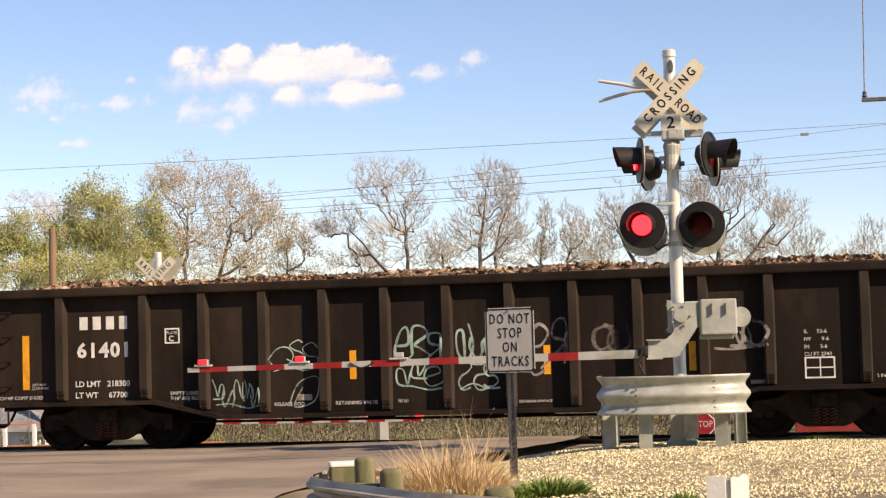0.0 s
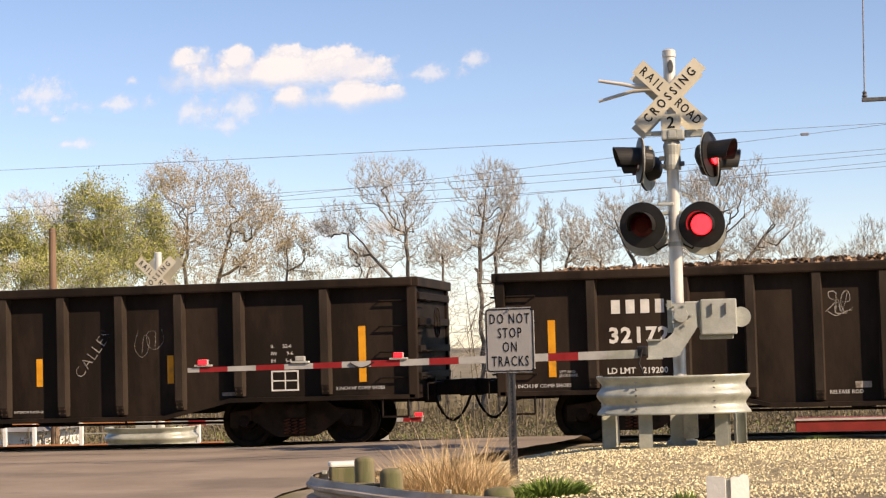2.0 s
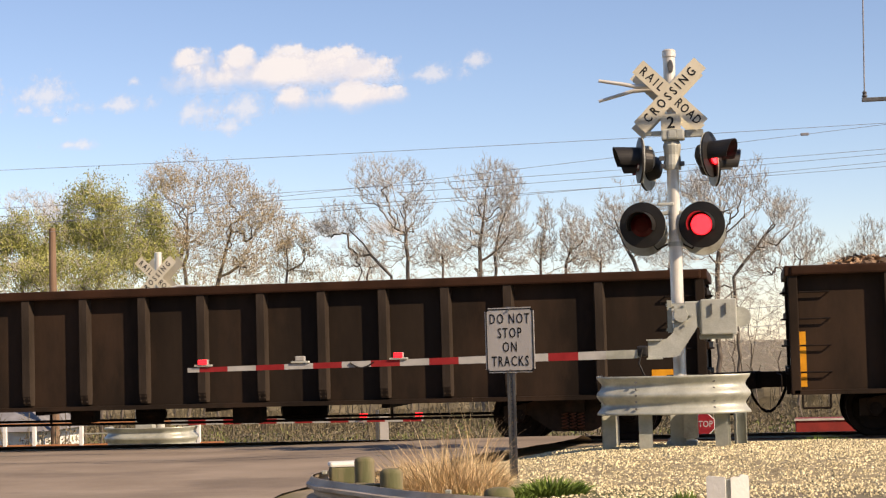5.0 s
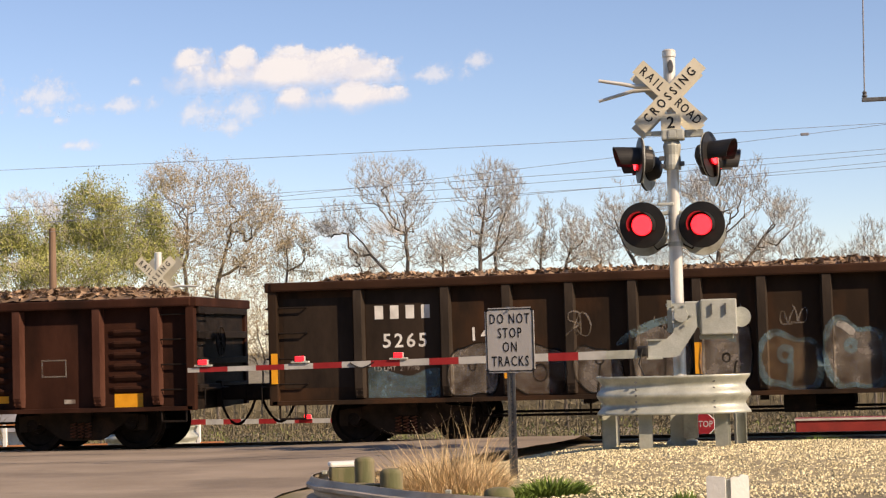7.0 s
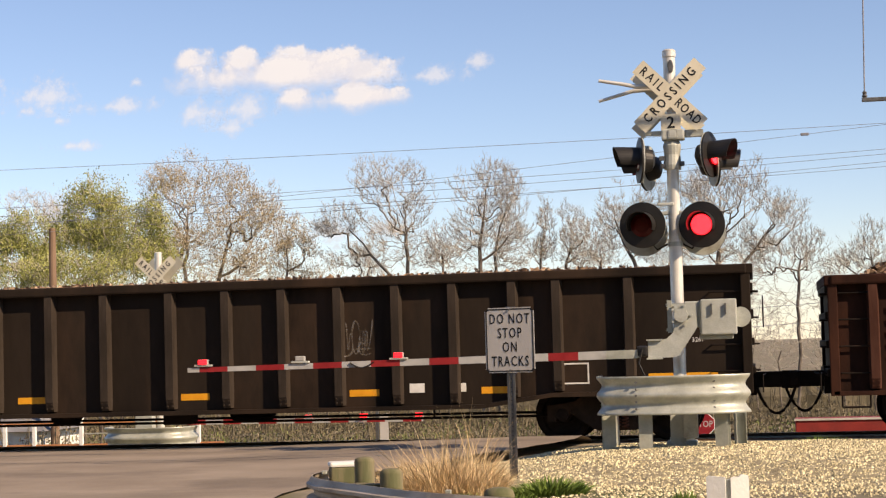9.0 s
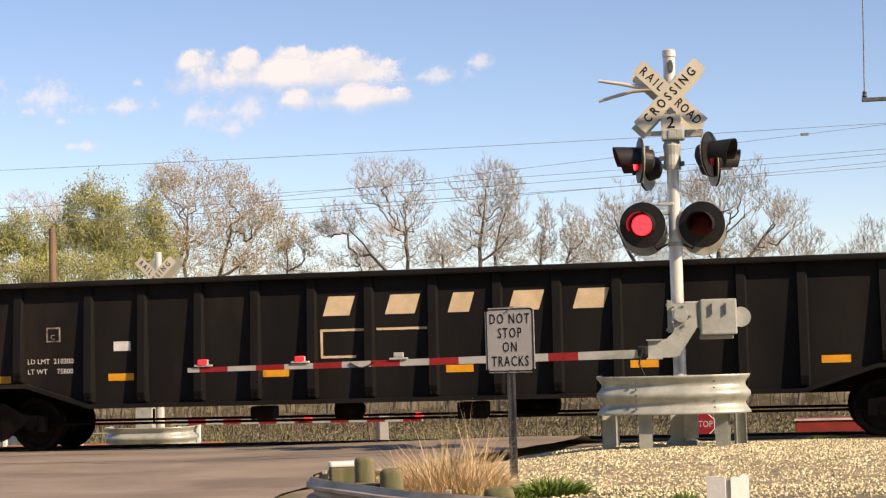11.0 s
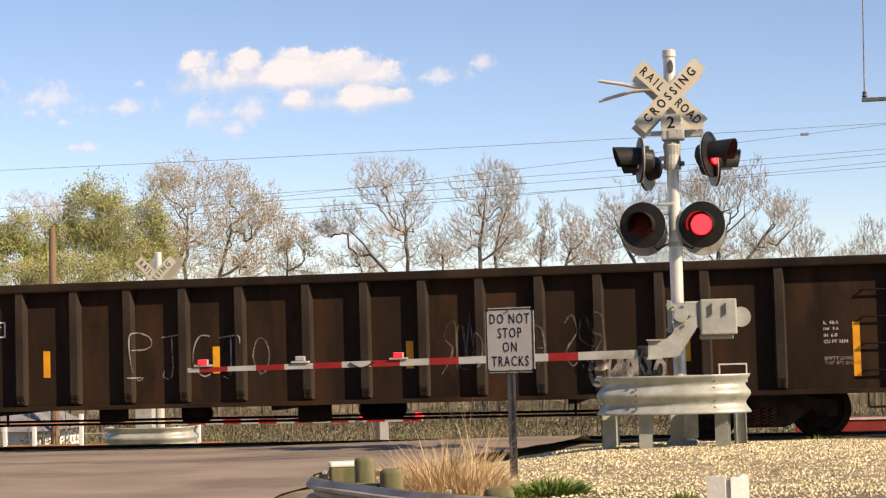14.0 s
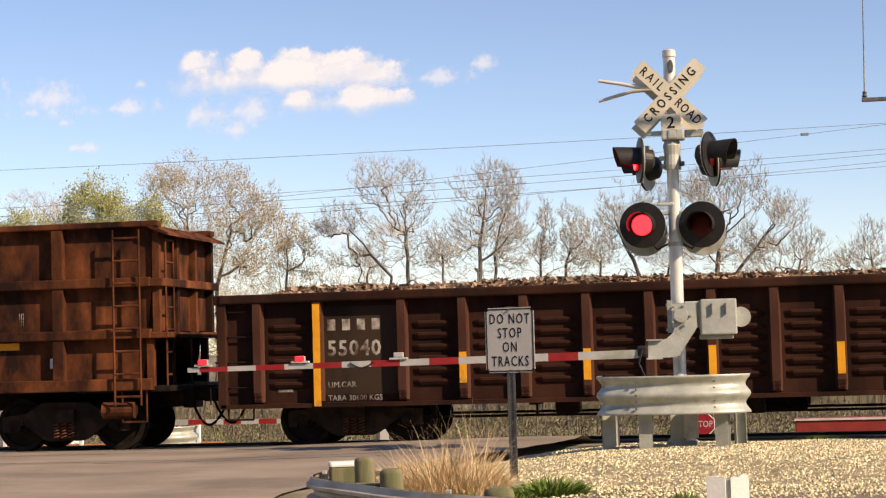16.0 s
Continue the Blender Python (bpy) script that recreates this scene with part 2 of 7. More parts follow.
def box(bm, x0, x1, y0, y1, z0, z1, bevel=0.0):
    v = [bm.verts.new(c) for c in ((x0, y0, z0), (x1, y0, z0), (x1, y1, z0), (x0, y1, z0), (x0, y0, z1), (x1, y0, z1), (x1, y1, z1), (x0, y1, z1))]
    f = [bm.faces.new([v[i] for i in q]) for q in ((3, 2, 1, 0), (4, 5, 6, 7), (0, 1, 5, 4), (1, 2, 6, 5), (2, 3, 7, 6), (3, 0, 4, 7))]
    if bevel:
        bmesh.ops.bevel(bm, geom=list({e for q in f for e in q.edges}), offset=bevel, segments=2, affect='EDGES', profile=0.6)
    return bm


def boxes(*rows, bevel=0.0):
    bm = bmesh.new()
    for r in rows:
        box(bm, *r, bevel=bevel)
    return bm


def prism(bm, outline, y0, y1):
    """Extrudes an outline of (x, z) from y0 to y1."""
    a = [bm.verts.new((x, y0, z)) for x, z in outline]
    b = [bm.verts.new((x, y1, z)) for x, z in outline]
    n = len(a)
    bm.faces.new(a)
    bm.faces.new(b[::-1])
    for i in range(n):
        bm.faces.new((a[i], b[i], b[(i + 1) % n], a[(i + 1) % n]))
    bmesh.ops.recalc_face_normals(bm, faces=bm.faces)
    return bm


def rod(bm, p, q, r, n=8, r2=None):
    p, q = Vector(p), Vector(q)
    d = q - p
    m = Matrix.Translation((p + q) / 2) @ d.to_track_quat('Z', 'Y').to_matrix().to_4x4()
    bmesh.ops.create_cone(bm, cap_ends=True, segments=n, radius1=r, radius2=r if r2 is None else r2, depth=d.length, matrix=m)
    return bm


def rods(segs, r, n=6):
    bm = bmesh.new()
    for p, q in segs:
        rod(bm, p, q, r, n)
    return bm


def disc(bm, c, axis, r, thick, n=28):
    a = Vector(axis).normalized()
    rod(bm, Vector(c) - a * thick / 2, Vector(c) + a * thick / 2, r, n)
    return bm


def lathe(bm, rings, n=24, axis='Z'):
    """Rings of (radius, height) turned about an axis."""
    loops = []
    for r, h in rings:
        row = []
        for i in range(n):
            a = 2 * math.pi * i / n
            c = (r * math.cos(a), r * math.sin(a), h)
            if axis == 'Y':
                c = (c[0], h, c[1])
            row.append(bm.verts.new(c))
        loops.append(row)
    for u, v in zip(loops, loops[1:]):
        for i in range(n):
            bm.faces.new((u[i], u[(i + 1) % n], v[(i + 1) % n], v[i]))
    bm.faces.new(loops[0][::-1])
    bm.faces.new(loops[-1])
    bmesh.ops.recalc_face_normals(bm, faces=bm.faces)
    return bm


def sweep(path, profile, closed_profile=False):
    """Sweeps a profile of (out, up) along a flat path of (x, y, z); out is to the path's right."""
    verts, faces = [], []
    n = len(profile)
    for i, p in enumerate(path):
        a, b = Vector(path[max(0, i - 1)]), Vector(path[min(len(path) - 1, i + 1)])
        d = (b - a).normalized()
        side = Vector((d.y, -d.x, 0)).normalized()
        for o, u in profile:
            verts.append(Vector(p) + side * o + Vector((0, 0, u)))
    m = n if closed_profile else n - 1
    for i in range(len(path) - 1):
        for j in range(m):
            a, b = i * n + j, i * n + (j + 1) % n
            faces.append((a, b, b + n, a + n))
    return verts, faces


def text(s, size, material, parent, m, name="lettering", align='LEFT', width=1.0, thick=0.0, spacing=1.0):
    cu = bpy.data.curves.new(name, 'FONT')
    cu.body, cu.size, cu.align_x, cu.align_y = s, size, align, 'CENTER'
    cu.offset, cu.space_character = thick, spacing
    cu.resolution_u = 2
    tmp = bpy.data.objects.new(name, cu)
    me = bpy.data.meshes.new_from_object(tmp)
    bpy.data.objects.remove(tmp)
    bpy.data.curves.remove(cu)
    me.materials.clear()
    me.materials.append(material)
    me.transform(Matrix.Diagonal((width, 1, 1, 1)))
    ob = new(name, me)
    ob.parent = parent
    ob.matrix_basis = m
    return ob


def tube(verts, faces, pts, radii, n):
    """Adds a tapered tube through points to plain lists."""
    base = len(verts)
    for i, p in enumerate(pts):
        d = (pts[min(i + 1, len(pts) - 1)] - pts[max(i - 1, 0)])
        d = d.normalized() if d.length > 1e-6 else Vector((0, 0, 1))
        a = d.orthogonal().normalized()
        b = d.cross(a)
        for k in range(n):
            w = 2 * math.pi * k / n
            verts.append(p + (a * math.cos(w) + b * math.sin(w)) * radii[i])
    for i in range(len(pts) - 1):
        for k in range(n):
            u, v = base + i * n + k, base + i * n + (k + 1) % n
            faces.append((u, v, v + n, u + n))


# ---- ground ----
def smooth(a, b, v):
    k = max(0.0, min(1.0, (v - a) / (b - a)))
    return k * k * (3 - 2 * k)


def ground_z(x, y):
    z = -0.08 - 0.12 * smooth(17, 10, y)
    mound = smooth(-3.9, -1.7, x) * (1 - 0.8 * smooth(0.8, 4.5, x)) * smooth(18.6, 21.3, y) * (1 - smooth(23.6, 26.5, y))
    z += 0.225 * mound + 0.02 * noise.noise((x * 1.3, y * 1.3, 0)) * (1 if y < 27 else 0)
    z -= 0.02 * smooth(24, 27, y)
    z -= 1.05 * smooth(29.6, 36.6, y) + 1.7 * smooth(38, 52, y)
    return z


def axis_steps(lo, hi, near0, near1, step, far):
    out = list(np.arange(near0, near1 + 1e-6, step))
    d, v = step, near1
    while v < hi:
        d *= far
        v += d
        out.append(v)
    d, v = step, near0
    while v > lo:
        d *= far
        v -= d
        out.insert(0, v)
    return out


def make_ground():
    xs, ys = axis_steps(-2500, 2500, -16, 8, 0.3, 1.35), axis_steps(-300, 3500, 12, 40, 0.3, 1.35)
    verts = [(x, y, ground_z(x, y)) for y in ys for x in xs]
    n = len(xs)
    faces = [(j * n + i, j * n + i + 1, (j + 1) * n + i + 1, (j + 1) * n + i) for j in range(len(ys) - 1) for i in range(n - 1)]
    tagged(ob_from("ground", verts, faces, M_EARTH, smooth=True), "dry soil and thin grass verge beside the tracks", "ground", kind="structure")


def road_edge(y):
    """The right edge of the road at the depth y."""
    return -5.25 + 2.55 * smooth(19.0, 27.0, y) if y < 30 else -2.7 - 0.5 * smooth(32, 60, y)


def make_road():
    ys = list(np.arange(4.0, 40.1, 0.5)) + [45, 55, 70]
    verts, faces = [], []
    cols = [-60, -40, -28, -20, -16, -12, -10, -8, -7]
    for y in ys:
        e = road_edge(y) + 0.05 * noise.noise((0, y * 0.9, 3))
        crest = 0.185 * smooth(17, 26.8, y) * (1 - smooth(27.2, 30.0, y)) - .1 * smooth(27.2, 30.0, y) * (1 - smooth(31, 36, y))
        for c in cols + [e - 0.8, e]:
            verts.append((c, y, ground_z(-9, y) + 0.012 + crest - .095 * smooth(-4, -9, c) * smooth(20, 26, y) + 0.012 * noise.noise((c * .4, y * .4, 0))))
    n = len(cols) + 2
    for j in range(len(ys) - 1):
        for i in range(n - 1):
            faces.append((j * n + i, j * n + i + 1, (j + 1) * n + i + 1, (j + 1) * n + i))
    tagged(ob_from("road", verts, faces, M_ASPHALT, smooth=True), "sun-bleached asphalt road leading over the tracks", "road", kind="structure")


def make_track(yc, name):
    tr = tagged(empty(name), "worn steel rails on dark timber ties and ballast", "railway track", kind="structure")
    for s in (-0.75, 0.75):
        prof = [(-.07, -.16), (.07, -.16), (.07, -.14), (.01, -.12), (.01, -.05), (.036, -.04), (.036, 0), (-.036, 0), (-.036, -.04), (-.01, -.05), (-.01, -.12), (-.07, -.14)]
        v, f = sweep([(-120, yc + s, 0), (-3, yc + s, 0), (40, yc + s, 0), (150, yc + s, 0)], prof, True)
        ob_from("rail", v, f, M_RAIL, tr)
    v, f = sweep([(-3.0, yc, -.13), (40, yc, -.13), (150, yc, -.13)], [(-1.9, -.3), (-1.35, -.04), (1.35, -.04), (1.9, -.3)])
    ob_from("ballast", v, f, M_BALLAST, tr, smooth=False)
    tie = boxes((-.11, .11, -1.3, 1.3, -.2, -.145), bevel=0.0)
    first = part("tie", tie, M_TIE, tr)
    first.matrix_basis = pose(-2.8, yc, 0)
    for i in range(1, 45):
        o = new("tie", first.data)
        o.parent = tr
        o.matrix_basis = pose(-2.8 + i * .55 + random.uniform(-.03, .03), yc + random.uniform(-.04, .04), 0, 0, 0, random.uniform(-1.5, 1.5))
    return tr


def make_gravel():
    rnd = random.Random(5)
    verts, faces = [], []
    count = 0
    while count < 62000:
        x, y = rnd.uniform(-4.2, 5.2), rnd.uniform(18.0, 26.0)
        if x < road_edge(y) + 0.1 + rnd.uniform(0, .25) or (y < 19.6 and x < -2.0 - rnd.uniform(0, .5)):
            continue
        keep = smooth(17.5, 19.8, y) * (1 - 0.75 * smooth(23.8, 26, y))
        if rnd.random() > keep:
            continue
        r = .009 + .017 * rnd.random() ** 1.5
        z = ground_z(x, y) + r * .3
        b = len(verts)
        for d in ((1, 0, 0), (0, 1, 0), (-1, 0, 0), (0, -1, 0), (0, 0, 1), (.7, .7, .6), (-.7, .6, .5)):
            k = r * rnd.uniform(.7, 1.3)
            verts.append((x + d[0] * k, y + d[1] * k, z + d[2] * k * .8))
        faces += [(b, b + 5, b + 4), (b, b + 1, b + 5), (b + 1, b + 6, b + 5), (b + 5, b + 6, b + 4), (b + 1, b + 2, b + 6), (b + 2, b + 4, b + 6),
                  (b + 2, b + 3, b + 4), (b + 3, b, b + 4)]
        count += 1
    tagged(ob_from("gravel", verts, faces, M_STONE), "pale crushed limestone gravel heaped round the signal", "gravel", kind="stuff")
    # the bed of finer stone beneath, its colour darkened as shade between the stones
    xs, ys = np.arange(-4.4, 5.6, .2), np.arange(18.2, 26.4, .2)
    n = len(xs)
    v = [(max(x, road_edge(y) + .15), y, ground_z(max(x, road_edge(y) + .15), y) + .012 + .012 * noise.noise((x * 6, y * 6, 0)) - .06 * (1 - smooth(18.2, 19.4, y))) for y in ys for x in xs]
    f = [(j * n + i, j * n + i + 1, (j + 1) * n + i + 1, (j + 1) * n + i) for j in range(len(ys) - 1) for i in range(n - 1)]
    tagged(ob_from("gravel_bed", v, f, M_FINES, smooth=False), "fine limestone chippings under the gravel, darkened as shade between the stones", "gravel", kind="structure")


make_ground()
make_road()
make_track(29.6, "track_1").location.z = -0.075
make_gravel()


# ---- train ----
SPEED = 13.384            # metres a second, to the right
TRACK_Y = 29.6
HALF = 1.6
RIB = 0.16
RAIL_Z = -0.075           # top of the rails
TRAIN = []                # (empty, place of its left end at 0 s)
WHEELS = []               # (wheelset, rest pose, place of its axle at 0 s)
SHARED = {}


def share(key, make):
    if key not in SHARED:
        bm = make()
        bm.normal_update()
        me = bpy.data.meshes.new(key)
        bm.to_mesh(me)
        bm.free()
        SHARED[key] = me
    return SHARED[key]


def reuse(name, key, make, material, parent, m=None, label="", smooth=False):
    me = share(key, make)
    if not me.materials:
        me.materials.append(material)
        if smooth:
            me.shade_smooth()
    ob = new(name, me)
    ob.parent = parent
    if m is not None:
        ob.matrix_basis = m
    if me.materials[0] != material:
        ob.material_slots[0].link = 'OBJECT'
        ob.material_slots[0].material = material
    if label:
        tagged(ob, label)
    return ob


def wheel_mesh():
    bm = bmesh.new()
    for s in (-1, 1):
        n0 = len(bm.verts)
        lathe(bm, [(.12, s * .66), (.3, s * .70), (.36, s * .68), (.44, s * .675), (.485, s * .682), (.485, s * .705), (.457, s * .715), (.45, s * .81), (.37, s * .815), (.34, s * .77), (.16, s * .76), (.14, s * .84)], 32, 'Y')
    rod(bm, (0, -1.0, 0), (0, 1.0, 0), .085, 12)
    for s in (-1, 1):
        disc(bm, (0, s * 1.06, 0), (0, 1, 0), .1, .1, 16)
        for i in range(3):
            a = i * 2.094
            disc(bm, (.055 * math.cos(a), s * 1.12, .055 * math.sin(a)), (0, 1, 0), .016, .04, 6)
    return bm


def truck_frame_mesh():
    bm = bmesh.new()
    for s in (-1, 1):
        y0, y1 = s * 1.0 - .07, s * 1.0 + .07
        out = [(-1.14, .34), (-1.14, .60), (-.7, .66), (-.42, .84), (.42, .84), (.7, .66), (1.14, .60), (1.14, .34), (1.0, .34), (.98, .48), (.74, .46), (.40, .22), (.30, .18), (-.30, .18), (-.40, .22), (-.74, .46), (-.98, .48), (-1.0, .34)]
        prism(bm, out, y0, y1)
        for sx in (-1, 1):
            box(bm, sx * .89 - .13, sx * .89 + .13, s * 1.0 - .1, s * 1.0 + .1, .46, .62)
    box(bm, -.2, .2, -1.18, 1.18, .5, .72, )
    return bm


def spring_mesh():
    v, f = [], []
    pts = [Vector((.05 * math.cos(a), .05 * math.sin(a), .22 + .26 * a / (2 * math.pi * 5))) for a in np.linspace(0, 2 * math.pi * 5, 50)]
    tube(v, f, pts, [.014] * len(pts), 4)
    bm = bmesh.new()
    bv = [bm.verts.new(p) for p in v]
    for q in f:
        bm.faces.new([bv[i] for i in q])
    return bm


def truck(car, x, x_left):
    t = empty("truck", pose(x, 0, RAIL_Z), car)
    reuse("side_frame", "side_frame", truck_frame_mesh, M_TRUCK, t)
    for sx in (-.89, .89):
        m = pose(sx, 0, .457)
        w = reuse("wheelset", "wheelset", wheel_mesh, M_WHEEL, t, m, smooth=False)
        WHEELS.append((w, m, x_left + x + sx))
    for i in (-.13, 0, .13):
        reuse("spring", "spring", spring_mesh, M_SPRING, t, pose(i, -1.12, 0), "rusty coil spring")
    reuse("brake_beam", "brake_beam", lambda: boxes((-1.05, -1.0, -.6, .6, .3, .4), (1.0, 1.05, -.6, .6, .3, .4), (-1.0, 1.0, -.05, .05, .28, .33)), M_UNDER, t)


def coupler_mesh():
    bm = boxes((0, .55, -.13, .13, .72, .98), (.5, .78, -.16, .1, .7, .99), (.62, .8, -.2, -.08, .72, .97), bevel=.025)
    box(bm, -.1, .1, -.25, .25, .6, 1.05)
    v, f = [], []
    pts = [Vector((.1 + .62 * k, -.32 - .06 * math.sin(k * 3.1), .72 - .42 * math.sin(k * math.pi) ** .8)) for k in np.linspace(0, 1, 10)]
    tube(v, f, pts, [.026] * 10, 6)
    bv = [bm.verts.new(p) for p in v]
    for q in f:
        bm.faces.new([bv[i] for i in q])
    return bm


def side_profile(L, bot_end, bot_mid, belly):
    if belly:
        return [(0, bot_end), (3.15, bot_end), (4.3, bot_mid), (L - 4.3, bot_mid), (L - 3.15, bot_end), (L, bot_end)]
    return [(0, bot_end), (L, bot_end)]


def bottom_at(x, prof):
    for (x0, z0), (x1, z1) in zip(prof, prof[1:]):
        if x0 <= x <= x1:
            return z0 + (z1 - z0) * (x - x0) / (x1 - x0)
    return prof[0][1]


def louvre_mesh():
    """One pressed horizontal corrugation, pointed at both ends."""
    bm = bmesh.new()
    rows = []
    for x, k in ((-.36, 0), (-.3, .5), (-.24, 1), (.24, 1), (.3, .5), (.36, 0)):
        rows.append([bm.verts.new((x, -d * k, z * (.35 + .65 * k))) for z, d in ((-.075, 0), (-.05, .03), (.0, .055), (.035, .05), (.05, 0))])
    for a, b in zip(rows, rows[1:]):
        for i in range(4):
            bm.faces.new((a[i], b[i], b[i + 1], a[i + 1]))
    bmesh.ops.recalc_face_normals(bm, faces=bm.faces)
    return bm


class Car:
    pass


def gondola(label, x_left, L, ribs, top, bot_end, bot_mid, belly, paint, rail, louvres=(), panel_top=0.0, taper_ribs=False, rib_paint=None, lip=0.15):
    """An open gondola with outside stakes, a rolled top rail, ends with ribs, ladders and hand holds, couplers and trucks."""
    car = tagged(empty("gondola_car"), label, "railway wagon", group="cars of the freight train")
    c = Car()
    c.ob, c.L, c.ribs, c.top, c.paint = car, L, ribs, top, paint
    prof = side_profile(L, bot_end, bot_mid, belly)
    c.prof, c.rib_low = prof, bot_end
    face = -HALF + RIB
    for s, nm in ((1, "side_panel"), (-1, "side_panel")):
        bm = bmesh.new()
        out = prof + [(L, top - .02), (0, top - .02)]
        prism(bm, out, s * face, s * (face + .05))
        part(nm, bm, paint, car)
        # lower sill flange
        bm = bmesh.new()
        prism(bm, [(x, z) for x, z in prof] + [(x, z + .07) for x, z in prof[::-1]], s * (-HALF + .02), s * (face - .003))
        part("side_sill", bm, paint, car)
        part("top_rail", boxes((0, L, min(s * -HALF, s * (face + .09)) - .02, max(s * -HALF, s * (face + .09)), top - lip, top), bevel=.03), rail, car)
    # the lighter stake paints carry painted sunlight; plain black cars keep their own paint
    rp = rib_paint or (M_STAKER if paint is M_RUSTCAR else paint if paint is M_BLACK2 else M_STAKE)
    for x in ribs:
        low = bottom_at(x, prof) + .1
        key = "stake_%.2f_%.2f_%d" % (low, top, taper_ribs)

        def rib():
            bm = bmesh.new()
            w = .065
            zt, zb = top - lip - .002, low
            dt, db = (RIB * .98, RIB * .98) if not taper_ribs else (.05, RIB * .98)
            v = []
            for z, d, ww in ((zb, db * .55, w * .9), (zb + .16, db, w), (zt, dt, w)):
                v.append([bm.verts.new(q) for q in ((-ww - .03, 0, z), (-ww, -d, z), (ww, -d, z), (ww + .03, 0, z))])
            for a, b in zip(v, v[1:]):
                for i in range(3):
                    bm.faces.new((a[i], a[i + 1], b[i + 1], b[i]))
            bm.faces.new(v[0][::-1])
            bm.faces.new(v[-1])
            bmesh.ops.recalc_face_normals(bm, faces=bm.faces)
            for sx in (-.045, .045):
                for k in range(3):
                    disc(bm, (sx, -db * .8, zb + .05 + k * .07), (0, 1, 0), .014, .05, 6)
            return bm
        reuse("stake", key, rib, rp, car, pose(x, face, 0))
        reuse("stake", key, rib, rp, car, pose(x, -face, 0, 0, 0, 180))
    for k, x in enumerate(louvres):
        for i in range(6):
            reuse("corrugation", "corrugation", louvre_mesh, paint, car, pose(x, face, .98 + i * .19, 0, 0, 0), smooth=False)
    part("floor", boxes((.05, L - .05, -1.4, 1.4, bot_end + .12, bot_end + .24)), M_UNDER, car)
    part("centre_sill", boxes((.1, L - .1, -.22, .22, .62, bot_end + .12)), M_UNDER, car)
    # ends with horizontal ribs; their shade is put into the dark steel colour
    for x0, s in ((0, 1), (L, -1)):
        bm = bmesh.new()
        xa, xb = sorted((x0, x0 + s * .06))
        box(bm, xa, xb, face + .05, -face - .05, bot_end, top - .02)
        part("end_wall", bm, M_UNDER, car)
        for z in (bot_end + .3, bot_end + .75, bot_end + 1.2, bot_end + 1.62):
            xa, xb = sorted((x0 - s * .09, x0))
            part("end_rib", boxes((xa, xb, -1.42, 1.42, z, z + .12), bevel=.015), M_UNDER, car)
        for y in (-1.5, 1.5):
            xa, xb = sorted((x0 - s * .05, x0 + s * .1))
            part("corner_post", boxes((xa, xb, y - .08, y + .08, bot_end, top - .04), bevel=.015), paint, car)
        xa, xb = sorted((x0 - s * .1, x0 + s * .12))
        part("end_rail", boxes((xa, xb, -HALF + .01, HALF - .01, top - .16, top + .002), bevel=.02), rail, car)
        # hand holds and ladder on the side, by the corner
        for k in range(4):
            z = bot_end + .35 + k * .42
            xa, xb = x0 + s * .12, x0 + s * .58
            y = face - .075
            part("grab_iron", rods([((xa, y, z), (xb, y, z)), ((xa, y, z), (xa, face, z)), ((xb, y, z), (xb, face, z))], .014), M_UNDER, car)
        y = -1.3
        for k in range(4):
            z = bot_end + .35 + k * .42
            xx = x0 - s * .16
            part("end_rung", rods([((xx, y, z), (xx, y + .45, z)), ((xx, y, z), (x0, y, z)), ((xx, y + .45, z), (x0, y + .45, z))], .014), M_UNDER, car)
        xa, xb = x0 + s * .12, x0 + s * .55
        y = -HALF + .06
        part("sill_step", rods([((xa, y, bot_end), (xa, y, .42)), ((xb, y, bot_end), (xb, y, .42)), ((xa, y, .42), (xb, y, .42))], .018), M_UNDER, car)
        reuse("coupler", "coupler", coupler_mesh, M_UNDER, car, pose(x0, 0, 0, 0, 0, 0 if s < 0 else 180))
        part("uncoupling_lever", rods([((x0 - s * .2, -1.5, .95), (x0 - s * .25, -.3, .95)), ((x0 - s * .2, -1.5, .95), (x0 - s * .2, -1.5, .68))], .014), M_UNDER, car)
    # brake wheel at one end
    bm = bmesh.new()
    lathe(bm, [(.25, -.012), (.27, 0), (.25, .012), (.235, 0)], 20)
    for k in range(4):
        a = k * math.pi / 4
        rod(bm, (-.25 * math.cos(a), -.25 * math.sin(a), 0), (.25 * math.cos(a), .25 * math.sin(a), 0), .01, 5)
    w = part("brake_wheel", bm, M_UNDER, car)
    w.matrix_basis = pose(L + .24, -.7, top - .75, 0, 90, 0)
    # under-frame gear
    part("brake_cylinder", lathe(bmesh.new(), [(.1, -.25), (.16, -.24), (.16, .2), (.06, .26)], 14), M_UNDER, car).matrix_basis = pose(L * .42, -.55, .52, 0, 90, 0)
    part("air_reservoir", lathe(bmesh.new(), [(.08, -.42), (.17, -.36), (.17, .36), (.08, .42)], 14), M_UNDER, car).matrix_basis = pose(L * .57, .5, .5, 0, 90, 0)
    part("brake_rod", rods([((3.3, -.35, .42), (L - 3.3, -.35, .40)), ((3.3, -.9, .38), (L - 3.3, -.9, .36)), ((5.2, -.9, .36), (5.2, -.9, .62)), ((L - 5.2, -.9, .36), (L - 5.2, -.9, .62))], .022), M_UNDER, car)
    for x in (5.2, L / 2, L - 5.2):
        part("cross_bearer", boxes((x - .07, x + .07, -1.4, 1.4, bot_mid + .06 if belly else .56, bot_end + .12)), M_UNDER, car)
    part("brake_valve", boxes((L * .5 + .3, L * .5 + .8, -1.1, -.7, .34, .62), bevel=.03), M_UNDER, car)
    part("retainer_box", boxes((L * .34, L * .34 + .4, -1.0, -.6, .4, .62), bevel=.03), M_UNDER, car)
